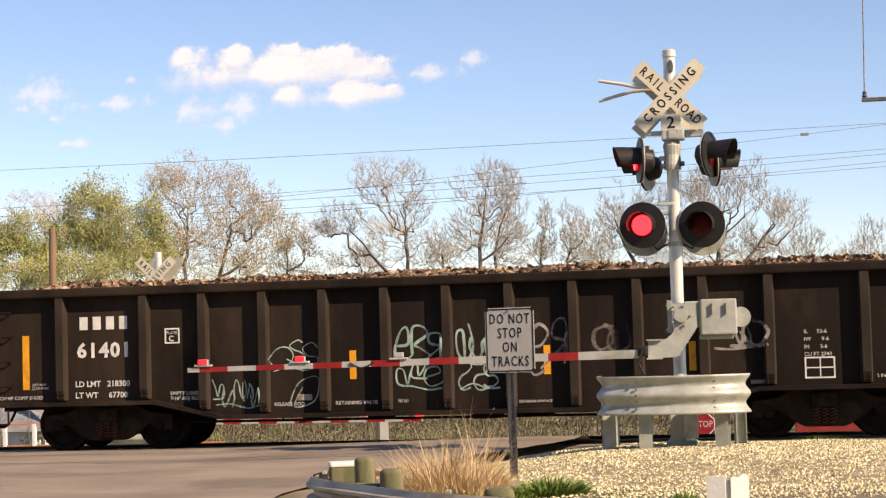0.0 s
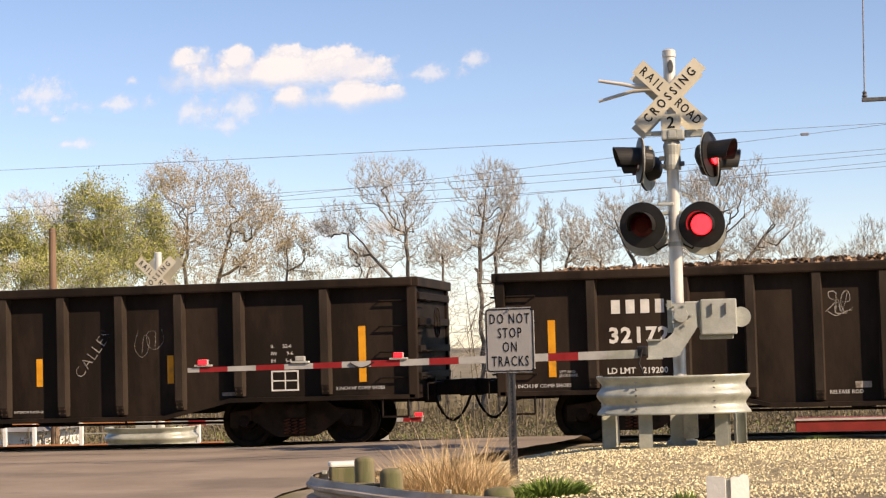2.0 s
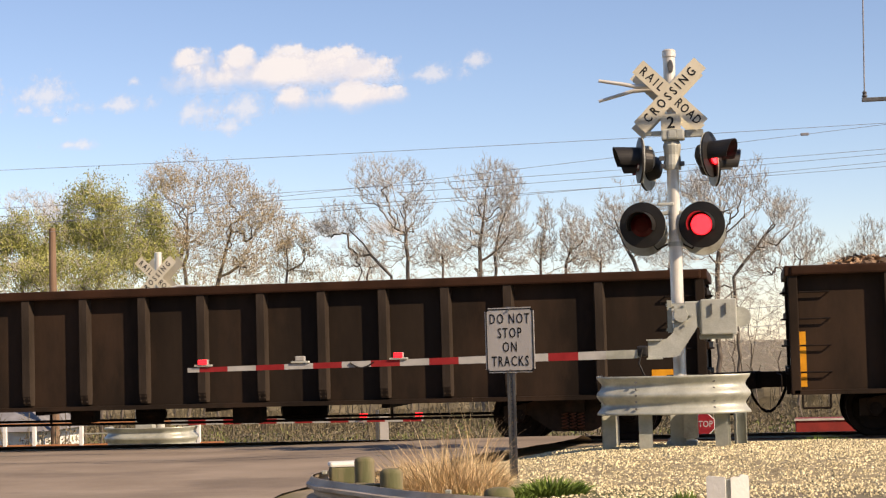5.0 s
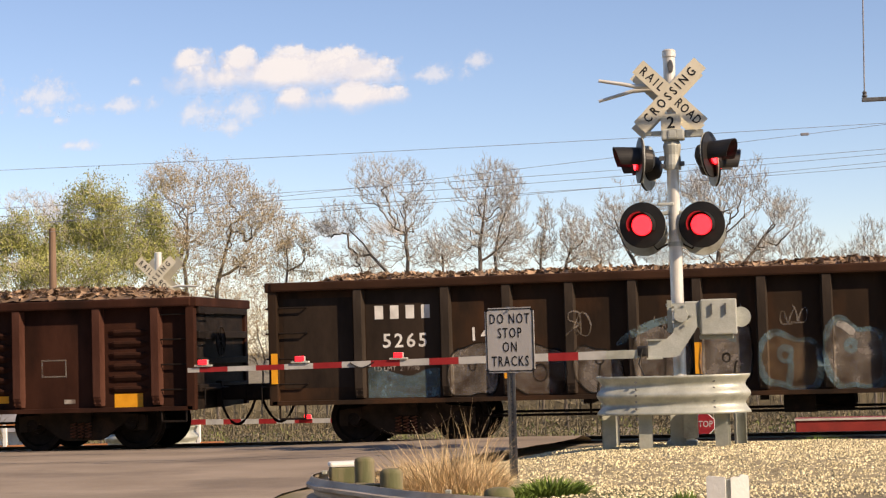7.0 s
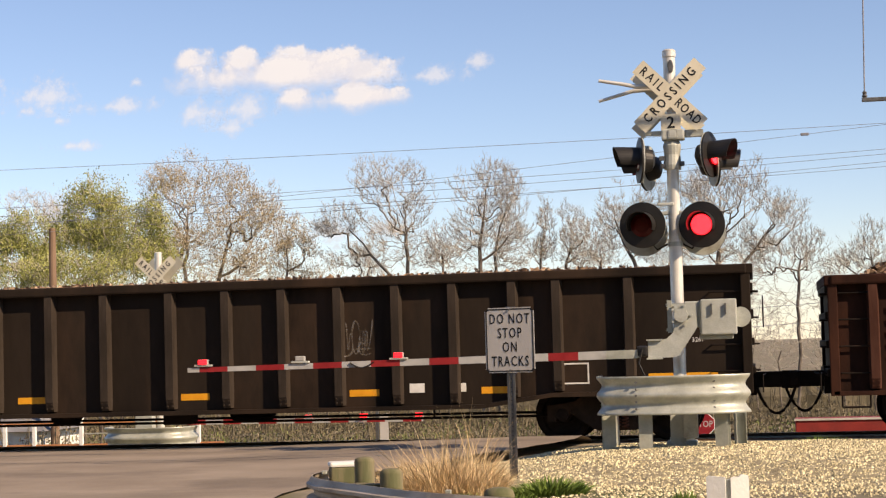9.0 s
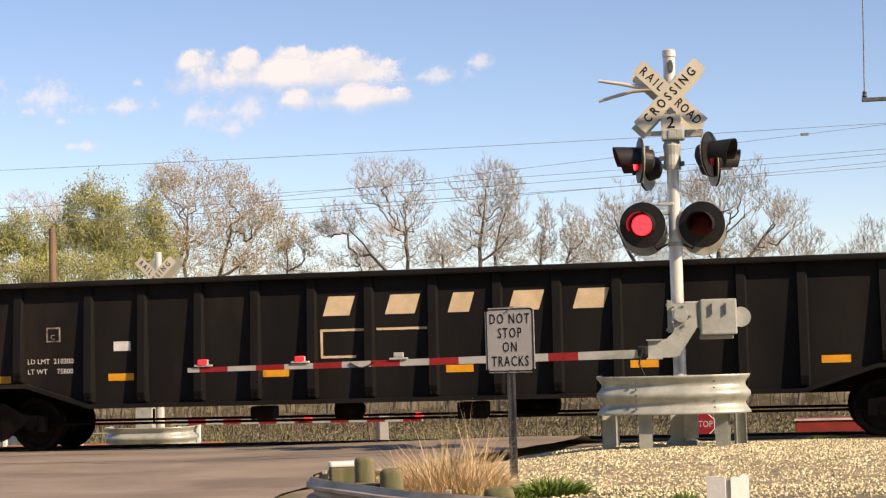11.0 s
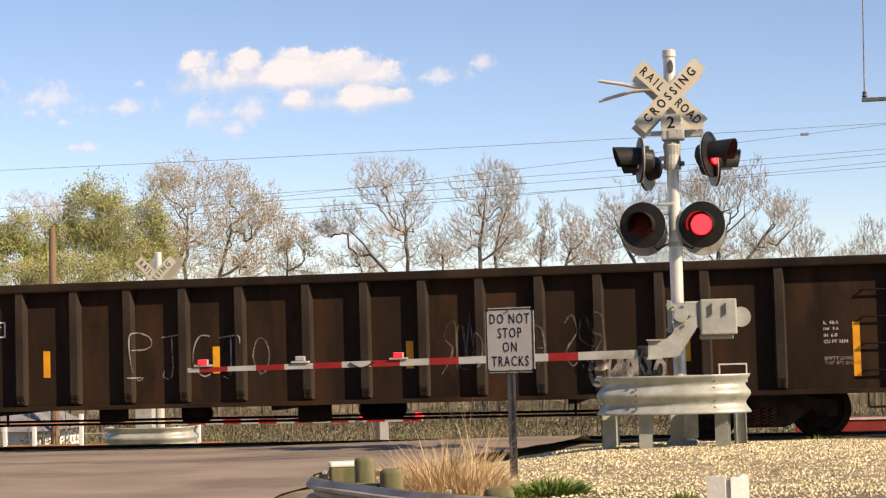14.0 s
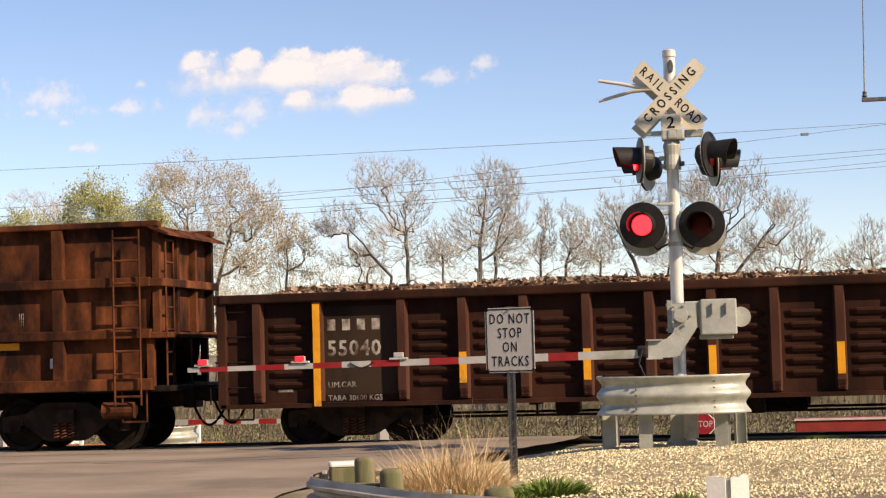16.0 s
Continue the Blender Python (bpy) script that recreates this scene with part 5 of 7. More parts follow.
def make_signal():
    X, Y = -.98, 23.3
    s = tagged(empty("crossing_signal", pose(X, Y, .2)), "tall aluminium railroad crossing signal with flashing lamps and a gate", "crossing signal")
    part("mast", lathe(bmesh.new(), [(.16, -.1), (.16, .06), (.085, .1), (.085, 2.6), (.08, 2.61), (.08, 5.16), (.07, 5.18)], 24), M_ALU, s, "round brushed aluminium mast", smooth=False)
    part("mast_collar", lathe(bmesh.new(), [(.1, 2.58), (.1, 2.64)], 20), M_GALV, s)
    crossbuck(s, pose(.0, -.12, 4.58, 0, 0, 0))
    crossbuck(s, pose(-.05, .14, 4.53, 0, 0, 180), False)
    # number plate under the blades
    p = part("count_plate", boxes((-.13, .13, -.13, -.124, 4.07, 4.33)), M_XB, s, "small cream plate with a black 2")
    text("2", .22, M_INK, p, pose(0, -.134, 4.21, 90, 0, 0), align='CENTER', thick=.003)
    # bent bracket rods at the top
    v, f = [], []
    tube(v, f, [Vector(q) for q in ((-.05, -.02, 4.72), (-.45, -.05, 4.73), (-.62, -.06, 4.77), (-.94, -.08, 4.83))], [.03, .03, .026, .022], 8)
    ob_from("bracket_rod", v, f, M_ALU, s, "bent aluminium rod", smooth=True)
    v, f = [], []
    tube(v, f, [Vector(q) for q in ((-.05, .05, 4.70), (-.5, .08, 4.69), (-.75, .1, 4.63), (-.96, .12, 4.58))], [.028, .028, .024, .02], 8)
    ob_from("bracket_rod", v, f, M_ALU, s, "bent aluminium rod", smooth=True)
    # arms and junction boxes
    part("junction_box", boxes((-.13, .17, -.14, .1, 3.99, 4.13), (-.04, .08, -.15, -.13, 4.0, 4.12), bevel=.02), M_GREYP, s)
    part("upper_cross_arm", boxes((-.36, -.13, -.06, .0, 4.06, 4.12), bevel=.012), M_GREYP, s)
    part("upper_cross_arm", boxes((.17, .42, -.06, .0, 4.02, 4.12), bevel=.012), M_GREYP, s)
    part("mast_clamp", lathe(bmesh.new(), [(.11, 3.60), (.12, 3.66), (.105, 3.80), (.12, 3.92), (.1, 3.98)], 16), M_GREYP, s)
    part("clamp_bolts", boxes((-.17, -.1, -.1, -.04, 3.72, 3.78), (-.15, -.1, -.08, -.02, 3.62, 3.68), (.1, .16, -.1, -.03, 3.64, 3.7), bevel=.008), M_DKGALV, s)
    bm = boxes((-.26, .22, -.05, .05, 3.0, 3.05), (-.22, .0, -.1, -.06, 3.12, 3.16), bevel=.012)
    part("lower_cross_arm", bm, M_GREYP, s)
    # two lamps towards the road, two behind, and a pair to each side
    lamp_head(s, pose(-.415, -.12, 2.87, 2, 0, -6), True)
    lamp_head(s, pose(.36, -.12, 2.85, 2, 0, -6), False)
    lamp_head(s, pose(-.41, .2, 2.78, 0, 0, 178), False, "rear_flasher")
    lamp_head(s, pose(.36, .2, 2.76, 0, 0, 178), True, "rear_flasher")
    lamp_head(s, pose(-.43, -.05, 3.74, -2, 0, -77), True, "side_flasher")
    lamp_head(s, pose(-.35, .25, 3.66, -2, 0, -108), False, "side_flasher")
    lamp_head(s, pose(.5, -.02, 3.78, -2, 0, 70), False, "side_flasher")
    lamp_head(s, pose(.54, .24, 3.68, -2, 0, 106), True, "side_flasher")
    part("mast_cap", lathe(bmesh.new(), [(.084, 5.1), (.092, 5.11), (.092, 5.19), (.07, 5.21)], 20), M_ALU, s)
    bm = lathe(bmesh.new(), [(.052, .0), (.052, -.012), (.04, -.016)], 18, 'Y')
    bmesh.ops.scale(bm, verts=bm.verts, vec=(.75, 1, 1.7))
    part("inspection_plate", bm, M_DKGALV, s, "dark oval plate near the mast's top").matrix_basis = pose(.02, -.078, 4.97)
    v, f = [], []
    for dx in (-.41, .36):
        tube(v, f, [Vector(q) for q in ((dx * .9, .08, 2.7), (dx * .6, .1, 2.55), (dx * .25, .09, 2.62))], [.014] * 3, 6)
    ob_from("cable", v, f, M_HOOD, s)
    # base with a pale cabinet
    part("base_flange", boxes((-.2, .2, -.2, .2, -.1, .02), bevel=.02), M_GREYP, s)
    part("terminal_box", boxes((.03, .22, -.3, -.1, .06, .44), bevel=.015), M_GREYP, s, "pale grey terminal box")
    part("base_channel", boxes((-.14, .06, -.22, -.14, -.05, .42), bevel=.01), M_GREYP, s)

    # the gate with its drive, on the same mast
    g = tagged(empty("crossing_gate", pose(X, Y - .3, .2)), "lowered red and white striped crossing gate with grey drive", "crossing gate")
    part("drive_case", boxes((.31, .77, -.12, .2, 1.40, 1.86), (.29, .31, -.08, .16, 1.42, 1.84), bevel=.018), M_GREYP, g, "grey gate drive cover")
    part("drive_body", boxes((.1, .3, -.04, .26, 1.5, 1.84), (.28, .72, -.02, .18, 1.34, 1.41), bevel=.02), M_GREYP, g)
    for x in (.44, .62):
        part("cover_latch", boxes((x, x + .02, -.15, -.12, 1.66, 1.8)), M_DKGALV, g)
    part("counterweight", disc(bmesh.new(), (.82, .06, 1.62), (0, 1, 0), .13, .1, 28), M_GREYP, g, "round grey counterweight")
    bm = bmesh.new()
    prism(bm, [(-.38, 1.12), (-.38, 1.34), (-.14, 1.36), (-.04, 1.45), (-.03, 1.8), (.25, 1.82), (.26, 1.5), (.02, 1.14), (-.05, 1.12)], -.16, -.12)
    part("arm_bracket", bm, M_GREYP, g, "grey cast arm bracket")
    bm = bmesh.new()
    disc(bm, (.06, -.18, 1.66), (0, 1, 0), .09, .05, 20)
    for k in range(5):
        disc(bm, (.06 + .13 * math.cos(k * 1.26), -.17, 1.66 + .13 * math.sin(k * 1.26)), (0, 1, 0), .018, .04, 8)
    part("pivot", bm, M_GREYP, g)
    for zf in (1.34, 1.10):
        part("bracket_flange", boxes((-.40, -.2, -.2, -.1, zf, zf + .02)), M_GALV, g)
    part("mast_strap", boxes((-.14, .12, -.02, .42, 1.78, 1.82), (-.14, .12, -.02, .42, 1.46, 1.5), (-.12, -.06, -.1, 0, 1.44, 1.86)), M_GALV, g)
    part("cable_drum", boxes((-.52, -.38, -.19, -.09, 1.14, 1.28), bevel=.03), M_HOOD, g)
    v, f = [], []
    tube(v, f, [Vector(q) for q in ((-.45, -.2, 1.25), (-.5, -.22, 1.05), (-.44, -.2, .9), (-.3, -.1, .8), (.0, 0, .6))], [.012] * 5, 6)
    ob_from("cable", v, f, M_HOOD, g)
    # arm: tapered, in striped lengths
    x0, z0, x1, z1 = -.50, 1.175, -6.62, 1.115
    h0, h1 = .112, .062

    def seg(a, b, m, label=""):
        k0, k1 = (a - x0) / (x1 - x0), (b - x0) / (x1 - x0)
        za, zb = z0 + (z1 - z0) * k0, z0 + (z1 - z0) * k1
        ha, hb = (h0 + (h1 - h0) * k0) / 2, (h0 + (h1 - h0) * k1) / 2
        part("arm_length", prism(bmesh.new(), [(a, za - ha), (a, za + ha), (b, zb + hb), (b, zb - hb)], -.165, -.125), m, g, label)
    seg(-.50, -.93, M_GALV, "bare grey arm root")
    seg(-.93, -1.29, M_WHTW)
    a, red = -1.29, True
    while a > x1 + .02:
        b = max(x1, a - .397)
        seg(a, b, M_REDW if red else M_WHTW, "red stripe" if red else "white stripe")
        a, red = b, not red
    for i, (x, grp) in enumerate(((-6.4, None), (-5.04, True), (-3.69, False))):
        zt = z0 + (z1 - z0) * (x - x0) / (x1 - x0) + .043
        lp = part("arm_lamp", boxes((x - .12, x + .12, -.19, -.1, zt, zt + .025), (x - .08, x + .08, -.17, -.12, zt + .02, zt + .03), bevel=.004), M_GREYP, g)
        part("lamp_lens", boxes((x - .065, x + .065, -.185, -.105, zt + .025, zt + .095), bevel=.015), M_WHTW, lp, "clear grey lens")
        led = part("led_board", boxes((-.06, .06, -.025, .025, -.033, .033), bevel=.008), M_LED, lp, "glowing red lamp")
        rest = Vector((x, -.147, zt + .06))
        if grp is None:
            led.matrix_basis = pose(x, -.178, zt + .06)
        else:
            FLASH.append((led, rest, Vector((0, -.03, 0)), grp))
    v, f = [], []
    tube(v, f, [Vector((-4.35 + .16 * k, -.18, 1.16 - .07 * math.sin(k * 1.57))) for k in np.linspace(0, 2, 8)], [.01] * 8, 5)
    ob_from("arm_wire", v, f, M_HOOD, g)

    # guard beam round the mast
    b = tagged(empty("guard_barrier", pose(-1.09, 23.35, .2)), "curved galvanised guard beam on steel posts round the signal", "guard rail")
    path = [(-.97, .35), (-.985, .0)] + [(-.99 + .18 * (1 - math.cos(a)) + 0, -.25 * math.sin(a) - .35) for a in np.linspace(0, 1.5, 6)]
    path += [(x, -.62 - .12 * (1 - (x / .8) ** 2)) for x in np.linspace(-.75, .68, 10)]
    path += [(.78, -.6), (.87, -.54), (.94, -.45), (.985, -.34)]
    path = [(x * .94 + .03, y) for x, y in path]
    thrie(b, path, .64, .50, ridges=2, depth=.075)
    for x, y, t in ((-.90, -.30, 10), (-.4, -.58, 0), (.58, -.48, -12), (.80, .1, -80), (-.9, .3, 80)):
        channel_post(b, x + .07, y, -.25, .72, M_GALV, .085, turn=t)
    bm = bmesh.new()
    for x, y in ((-.43, -.75), (.56, -.68)):
        for z in (.47, .56, .64, .72, .81):
            disc(bm, (x, y - .01, z), (0, 1, 0), .016, .03, 8)
    tagged(part("bolts", bm, M_DKGALV, b), kind="stuff")


def make_sign():
    s = tagged(empty("regulatory_sign", pose(-2.77, 20.0, -.1, 0, 0, -14)), "white rectangular road sign on a grey channel post", "road sign")
    bm = boxes((-.305, .305, -.012, -.008, 1.32, 2.07))
    bmesh.ops.bevel(bm, geom=[e for e in bm.edges if abs(e.verts[0].co.y - e.verts[1].co.y) > .001], offset=.04, segments=4, affect='EDGES')
    p = part("panel", bm, M_SIGN, s, "white reflective panel with black border")
    ring = []
    for r in (.293, .279):
        pts = []
        for cx, cz, a0 in ((1, 1, 0), (-1, 1, 90), (-1, -1, 180), (1, -1, 270)):
            for k in range(5):
                a = radians(a0 + 22.5 * k)
                pts.append((cx * (r - .03) + .03 * math.cos(a), -.0145, 1.695 + cz * (r + .07 - .03) + .03 * math.sin(a)))
        ring.append(pts)
    n = len(ring[0])
    ob_from("border", ring[0] + ring[1], [(i, (i + 1) % n, n + (i + 1) % n, n + i) for i in range(n)], M_INK, p)
    for k, w in enumerate(("DO NOT", "STOP", "ON", "TRACKS")):
        text(w, .165, M_INK, p, pose(0, -.0145, 1.935 - .163 * k, 90, 0, 0), align='CENTER', width=.66, thick=.0015, spacing=1.22)
    bm = boxes((-.03, .03, .0, .006, -.3, 2.08), (-.05, -.03, -.006, .0, -.3, 2.08), (.03, .05, -.006, .0, -.3, 2.08), (-.03, -.024, -.006, .0, -.3, 2.08), (.024, .03, -.006, .0, -.3, 2.08))
    part("post", bm, M_DKGALV, s, "dark grey steel channel post")
    bm = bmesh.new()
    for z in np.arange(0.0, 1.3, .05):
        disc(bm, (0, -.001, z), (0, 1, 0), .007, .006, 6)
    tagged(part("post_holes", bm, M_INK, s), kind="stuff")
    part("bolt", disc(bmesh.new(), (0, -.016, 2.045), (0, 1, 0), .012, .02, 8), M_DKGALV, s)
    part("bolt", disc(bmesh.new(), (0, -.016, 1.345), (0, 1, 0), .012, .02, 8), M_DKGALV, s)


def round_post(x, y, z0, z1, r):
    bm = lathe(bmesh.new(), [(r * 1.02, z0), (r, z0 + .1), (r * .99, z1 - r * .5), (r * .9, z1 - r * .22), (r * .65, z1 - r * .06), (r * .3, z1)], 20)
    for v in bm.verts:
        v.co += Vector((1, 1, 0)) * .006 * noise.noise(v.co * 9 + Vector((x, y, 0)))
    return bm


def make_guardrail():
    g = tagged(empty("guard_rail", pose(0, 0, 0)), "curved galvanised guard rail on round wooden posts", "guard rail")
    ctrl = [(-4.3, 18.55), (-4.43, 18.2), (-4.49, 17.5), (-4.25, 16.85), (-3.67, 16.08), (-2.84, 15.1), (-1.91, 14.42), (-.6, 13.6), (1.2, 12.6)]
    path = []
    for i in range(len(ctrl) - 1):
        p0, p1, p2, p3 = (Vector(ctrl[max(0, min(len(ctrl) - 1, i + k))]) for k in (-1, 0, 1, 2))
        for t in np.linspace(0, 1, 6)[:-1]:
            path.append(tuple(.5 * (2 * p1 + (p2 - p0) * t + (2 * p0 - 5 * p1 + 4 * p2 - p3) * t * t + (3 * p1 - p0 - 3 * p2 + p3) * t ** 3)))
    # the far end dips into the ground
    prof = [(.0, .155), (.02, .155), (.05, .1), (.075, .085), (.075, .055), (.0, .02), (.0, -.02), (.075, -.055), (.075, -.085), (.05, -.1), (.02, -.155), (.0, -.155)]
    back = [(o - .01, u) for o, u in prof[::-1]]
    v, f = sweep([(x, y, .115) for x, y in path][::-1], [(-o, u) for o, u in prof + back], True)
    ob_from("beam", v, f, M_RAILGALV, g, "dull galvanised corrugated beam", smooth=False)
    for x, y, z, r in ((-3.94, 17.4, .45, .105), (-3.57, 16.95, .36, .115), (-2.39, 16.2, .22, .15)):
        part("post", round_post(x, y, -.5, z, r), M_POSTWOOD, g, "weathered round wooden post", smooth=True).matrix_basis = pose(x, y, 0)
    for x, y, z in ((-4.28, 17.9, .37),):
        bm = boxes((-.14, .14, -.12, .12, -.5, z - .05), bevel=.02)
        part("post", bm, M_POSTWOOD, g).matrix_basis = pose(x, y, 0, 0, 0, 20)
        part("post_cap", boxes((-.15, .15, -.13, .13, z - .05, z), bevel=.02), M_WPAINT, g, "white painted post cap").matrix_basis = pose(x, y, 0, 0, 0, 20)
    part("block", boxes((-.19, .19, -.09, .09, .0, .2), bevel=.015), M_POSTWOOD, g).matrix_basis = pose(-3.86, 17.1, 0, 0, 0, -30)
    v = [(-4.44, 17.55, .28), (-4.38, 17.5, .3)]
    for bx, by in ((-4.42, 17.65), (-4.34, 17.95), (-2.67, 15.07)):
        part("splice_bolt", boxes((bx - .025, bx + .025, by - .03, by + .03, .26, .295), bevel=.008), M_GALV, g)


def make_marker_box():
    b = tagged(empty("marker_post", pose(-.3, 17.0, -.15)), "short white painted folded steel marker beside the gravel", "marker post")
    bm = bmesh.new()
    prism(bm, [(-.20, -.2), (-.20, .37), (-.185, .385), (-.02, .37), (-.015, -.2)], -.03, .0)
    p = part("panel", bm, M_WPAINT, b)
    p.matrix_basis = pose(0, 0, 0, 0, 0, -8)
    bm = bmesh.new()
    prism(bm, [(.02, -.2), (.025, .36), (.06, .375), (.1, .37), (.13, .395), (.19, .385), (.2, .36), (.2, -.2)], -.03, .0)
    p = part("panel", bm, M_WPAINT, b)
    p.matrix_basis = pose(0, 0, 0, 0, 0, 14)
    part("rib", boxes((-.02, .03, .0, .05, -.2, .35), bevel=.01), M_GREYP, b)


def blade_field(name, label, category, spots, material, seed):
    """Grass: curved tapering blades, each a few faces."""
    rnd = random.Random(seed)
    verts, faces = [], []
    for cx, cy, rx, ry, n, h0, h1, w, lean in spots:
        for _ in range(n):
            a, q = rnd.uniform(0, 6.283), math.sqrt(rnd.random())
            x, y = cx + rx * q * math.cos(a), cy + ry * q * math.sin(a)
            z = ground_z(x, y) - .02
            h = rnd.uniform(h0, h1) * (1.15 - .55 * q)
            d = Vector((math.cos(a) * q * lean + rnd.gauss(0, .3), math.sin(a) * q * lean + rnd.gauss(0, .3), 0))
            s = Vector((rnd.uniform(-1, 1), rnd.uniform(-.4, .4), 0)).normalized() * w * rnd.uniform(.6, 1.3)
            b = len(verts)
            p = Vector((x, y, z))
            bend = rnd.uniform(.2, .9)
            for k in (0, .4, .75):
                c = p + d * h * (k ** (1 + bend)) + Vector((0, 0, h * k * (1 - .18 * k * d.length)))
                verts += [c - s * (1 - k), c + s * (1 - k)]
            verts.append(p + d * h * 1.05 + Vector((0, 0, h * (1 - .22 * d.length))))
            faces += [(b, b + 1, b + 3, b + 2), (b + 2, b + 3, b + 5, b + 4), (b + 4, b + 5, b + 6)]
    tagged(ob_from(name, verts, faces, material), label, category, kind="stuff")


make_signal()
make_sign()
make_guardrail()
make_marker_box()
blade_field("dry_grass", "clump of dry tan bunchgrass behind the guard rail", "grass",
            [(-3.35, 18.8, .6, .4, 3000, .22, .64, .005, .9), (-3.75, 18.7, .28, .3, 700, .15, .5, .007, .6), (-2.95, 18.7, .25, .3, 700, .15, .5, .007, .6),
             (-3.12, 18.8, .3, .2, 55, .85, 1.25, .005, .4), (-3.4, 18.8, .6, .25, 170, .6, 1.0, .006, .8), (-3.9, 18.3, .5, .35, 240, .05, .16, .006, .6)], M_DRY, 3)
blade_field("green_weeds", "fresh green weeds at the gravel's edge", "weeds",
            [(-2.22, 18.7, .38, .35, 1100, .06, .27, .02, 1.1), (-2.6, 18.2, .3, .3, 250, .05, .15, .01, .5), (-3.0, 17.9, .3, .25, 300, .05, .2, .009, .5),
             (-1.35, 17.6, .35, .25, 500, .04, .12, .01, .5), (-.75, 18.0, .12, .2, 120, .06, .18, .009, .5), (-2.0, 17.6, .6, .4, 350, .03, .1, .01, .5),
             (.9, 24.4, .5, .3, 160, .05, .14, .01, .5)], M_GRASS, 4)


# ---- beyond the tracks ----
def tree(name, label, x, y, trunk, crowns, n, seed, twig=M_TWIG, leaf=None, leaf_n=0, leaf_s=.06, z=-2.9):
    """A tree grown towards many tips spread over its crowns: each tip is reached from the nearest limb below it, and limbs thicken with what they carry."""
    rnd = random.Random(seed)
    n = int(n * 1.25)
    P, par = [], []

    def add(p, parent):
        P.append(p)
        par.append(parent)
        return len(P) - 1
    last = add(Vector((trunk[0][0], 0, trunk[0][1] - .1)), -1)
    for (xa, za), (xb, zb) in zip(trunk, trunk[1:]):
        m = max(2, int((zb - za) / .5))
        for i in range(1, m + 1):
            k = i / m
            last = add(Vector((xa + (xb - xa) * k + rnd.gauss(0, .05), rnd.gauss(0, .05), za + (zb - za) * k)), last)
    top = Vector((trunk[-1][0], 0, trunk[-1][1]))
    weight = [c[2] * c[3] for c in crowns]
    tips = []
    for _ in range(n):
        cx, cz, rx, rz = rnd.choices(crowns, weight)[0]
        d = Vector((rnd.gauss(0, 1), rnd.gauss(0, 1), rnd.gauss(0, 1))).normalized() * rnd.random() ** .42
        d *= 1.0 + .22 * noise.noise((d.x * 3 + cx, d.y * 3, d.z * 3 + seed))
        p = Vector((cx + d.x * rx, d.y * rx, cz + d.z * rz))
        if noise.noise((p.x * 1.1, p.y * 1.1, p.z * 1.1 + seed)) < -.12:
            continue
        tips.append(p)
    for _ in range(n // 6):
        k = rnd.random()
        tips.append(Vector((trunk[-1][0] * k + rnd.gauss(0, .9), rnd.gauss(0, .7), 4.2 + (top.z - 4.2) * k)))
    lead = [Vector((c[0], 0, c[1] + c[3] * .2)) for c in crowns]
    tips = lead + sorted(tips, key=lambda t: (t - top).length)
    arr = np.zeros((len(P) + len(tips) * 14 + 10, 3))
    arr[:len(P)] = P
    first = max(0, len(P) - 6)
    for t in tips:
        q = np.array(t)
        d = arr[first:len(P)] - q
        flat = np.sqrt(d[:, 0] ** 2 + d[:, 1] ** 2)
        cost = np.sqrt((d * d).sum(1)) + 1.6 * np.maximum(0, d[:, 2] + .55 * flat)
        j = first + int(np.argmin(cost))
        a = P[j].copy()
        L = (t - a).length
        m = max(2, min(12, int(L / .22)))
        bow = Vector((rnd.gauss(0, .05), rnd.gauss(0, .05), -.07)) * L
        for i in range(1, m + 1):
            k = i / m
            p = a.lerp(t, k) + bow * (4 * k * (1 - k)) + Vector((rnd.gauss(0, .014), rnd.gauss(0, .014), rnd.gauss(0, .012))) * min(1, L)
            j = add(p, j)
            arr[j] = p
    rad = [0.0] * len(P)
    for i in range(len(P) - 1, -1, -1):
        rad[i] = max(.0066, rad[i] ** (1 / 2.35) if rad[i] else 0)
        if par[i] >= 0:
            rad[par[i]] += rad[i] ** 2.35
    thick, thin = ([], []), ([], [])
    for i in range(1, len(P)):
        a, b = P[par[i]], P[i]
        if (b - a).length < 1e-4:
            continue
        if rad[i] > .024:
            tube(*thick, [a, b], [min(rad[par[i]], rad[i] * 1.25), rad[i]], 6)
        else:
            tube(*thin, [a, b], [min(rad[par[i]], rad[i] * 1.2), rad[i]], 3)
    # sprays of fine upward twigs at the tips
    heart = Vector((top.x, 0, top.z * .8))
    for t in tips[len(lead):]:
        out = (t - heart).normalized()
        for _ in range(4):
            d = (out * .7 + Vector((rnd.gauss(0, .55), rnd.gauss(0, .5), .35 + rnd.gauss(0, .35)))).normalized()
            tube(*thin, [t, t + d * rnd.uniform(.1, .32)], [.0048, .0036], 3)
    t = tagged(empty(name, pose(x, y, z)), label, "tree", group="trees behind the railway")
    ob_from("trunk", thick[0], thick[1], M_BARK, t, smooth=True)
    ob_from("crown", thin[0], thin[1], twig, t, "fine pale twigs")
    if leaf_n:
        verts, faces = [], []
        for q in tips:
            for _ in range(leaf_n):
                c = q + Vector((rnd.gauss(0, .2), rnd.gauss(0, .2), rnd.gauss(0, .17)))
                e = Euler((rnd.uniform(0, 6), rnd.uniform(0, 6), rnd.uniform(0, 6))).to_matrix()
                s = leaf_s * rnd.uniform(.6, 1.5)
                b = len(verts)
                for a in ((-1, 0, 0), (0, -.6, .1), (1, 0, 0), (0, .6, .1)):
                    verts.append(c + e @ (Vector(a) * s))
                faces.append((b, b + 1, b + 2, b + 3))
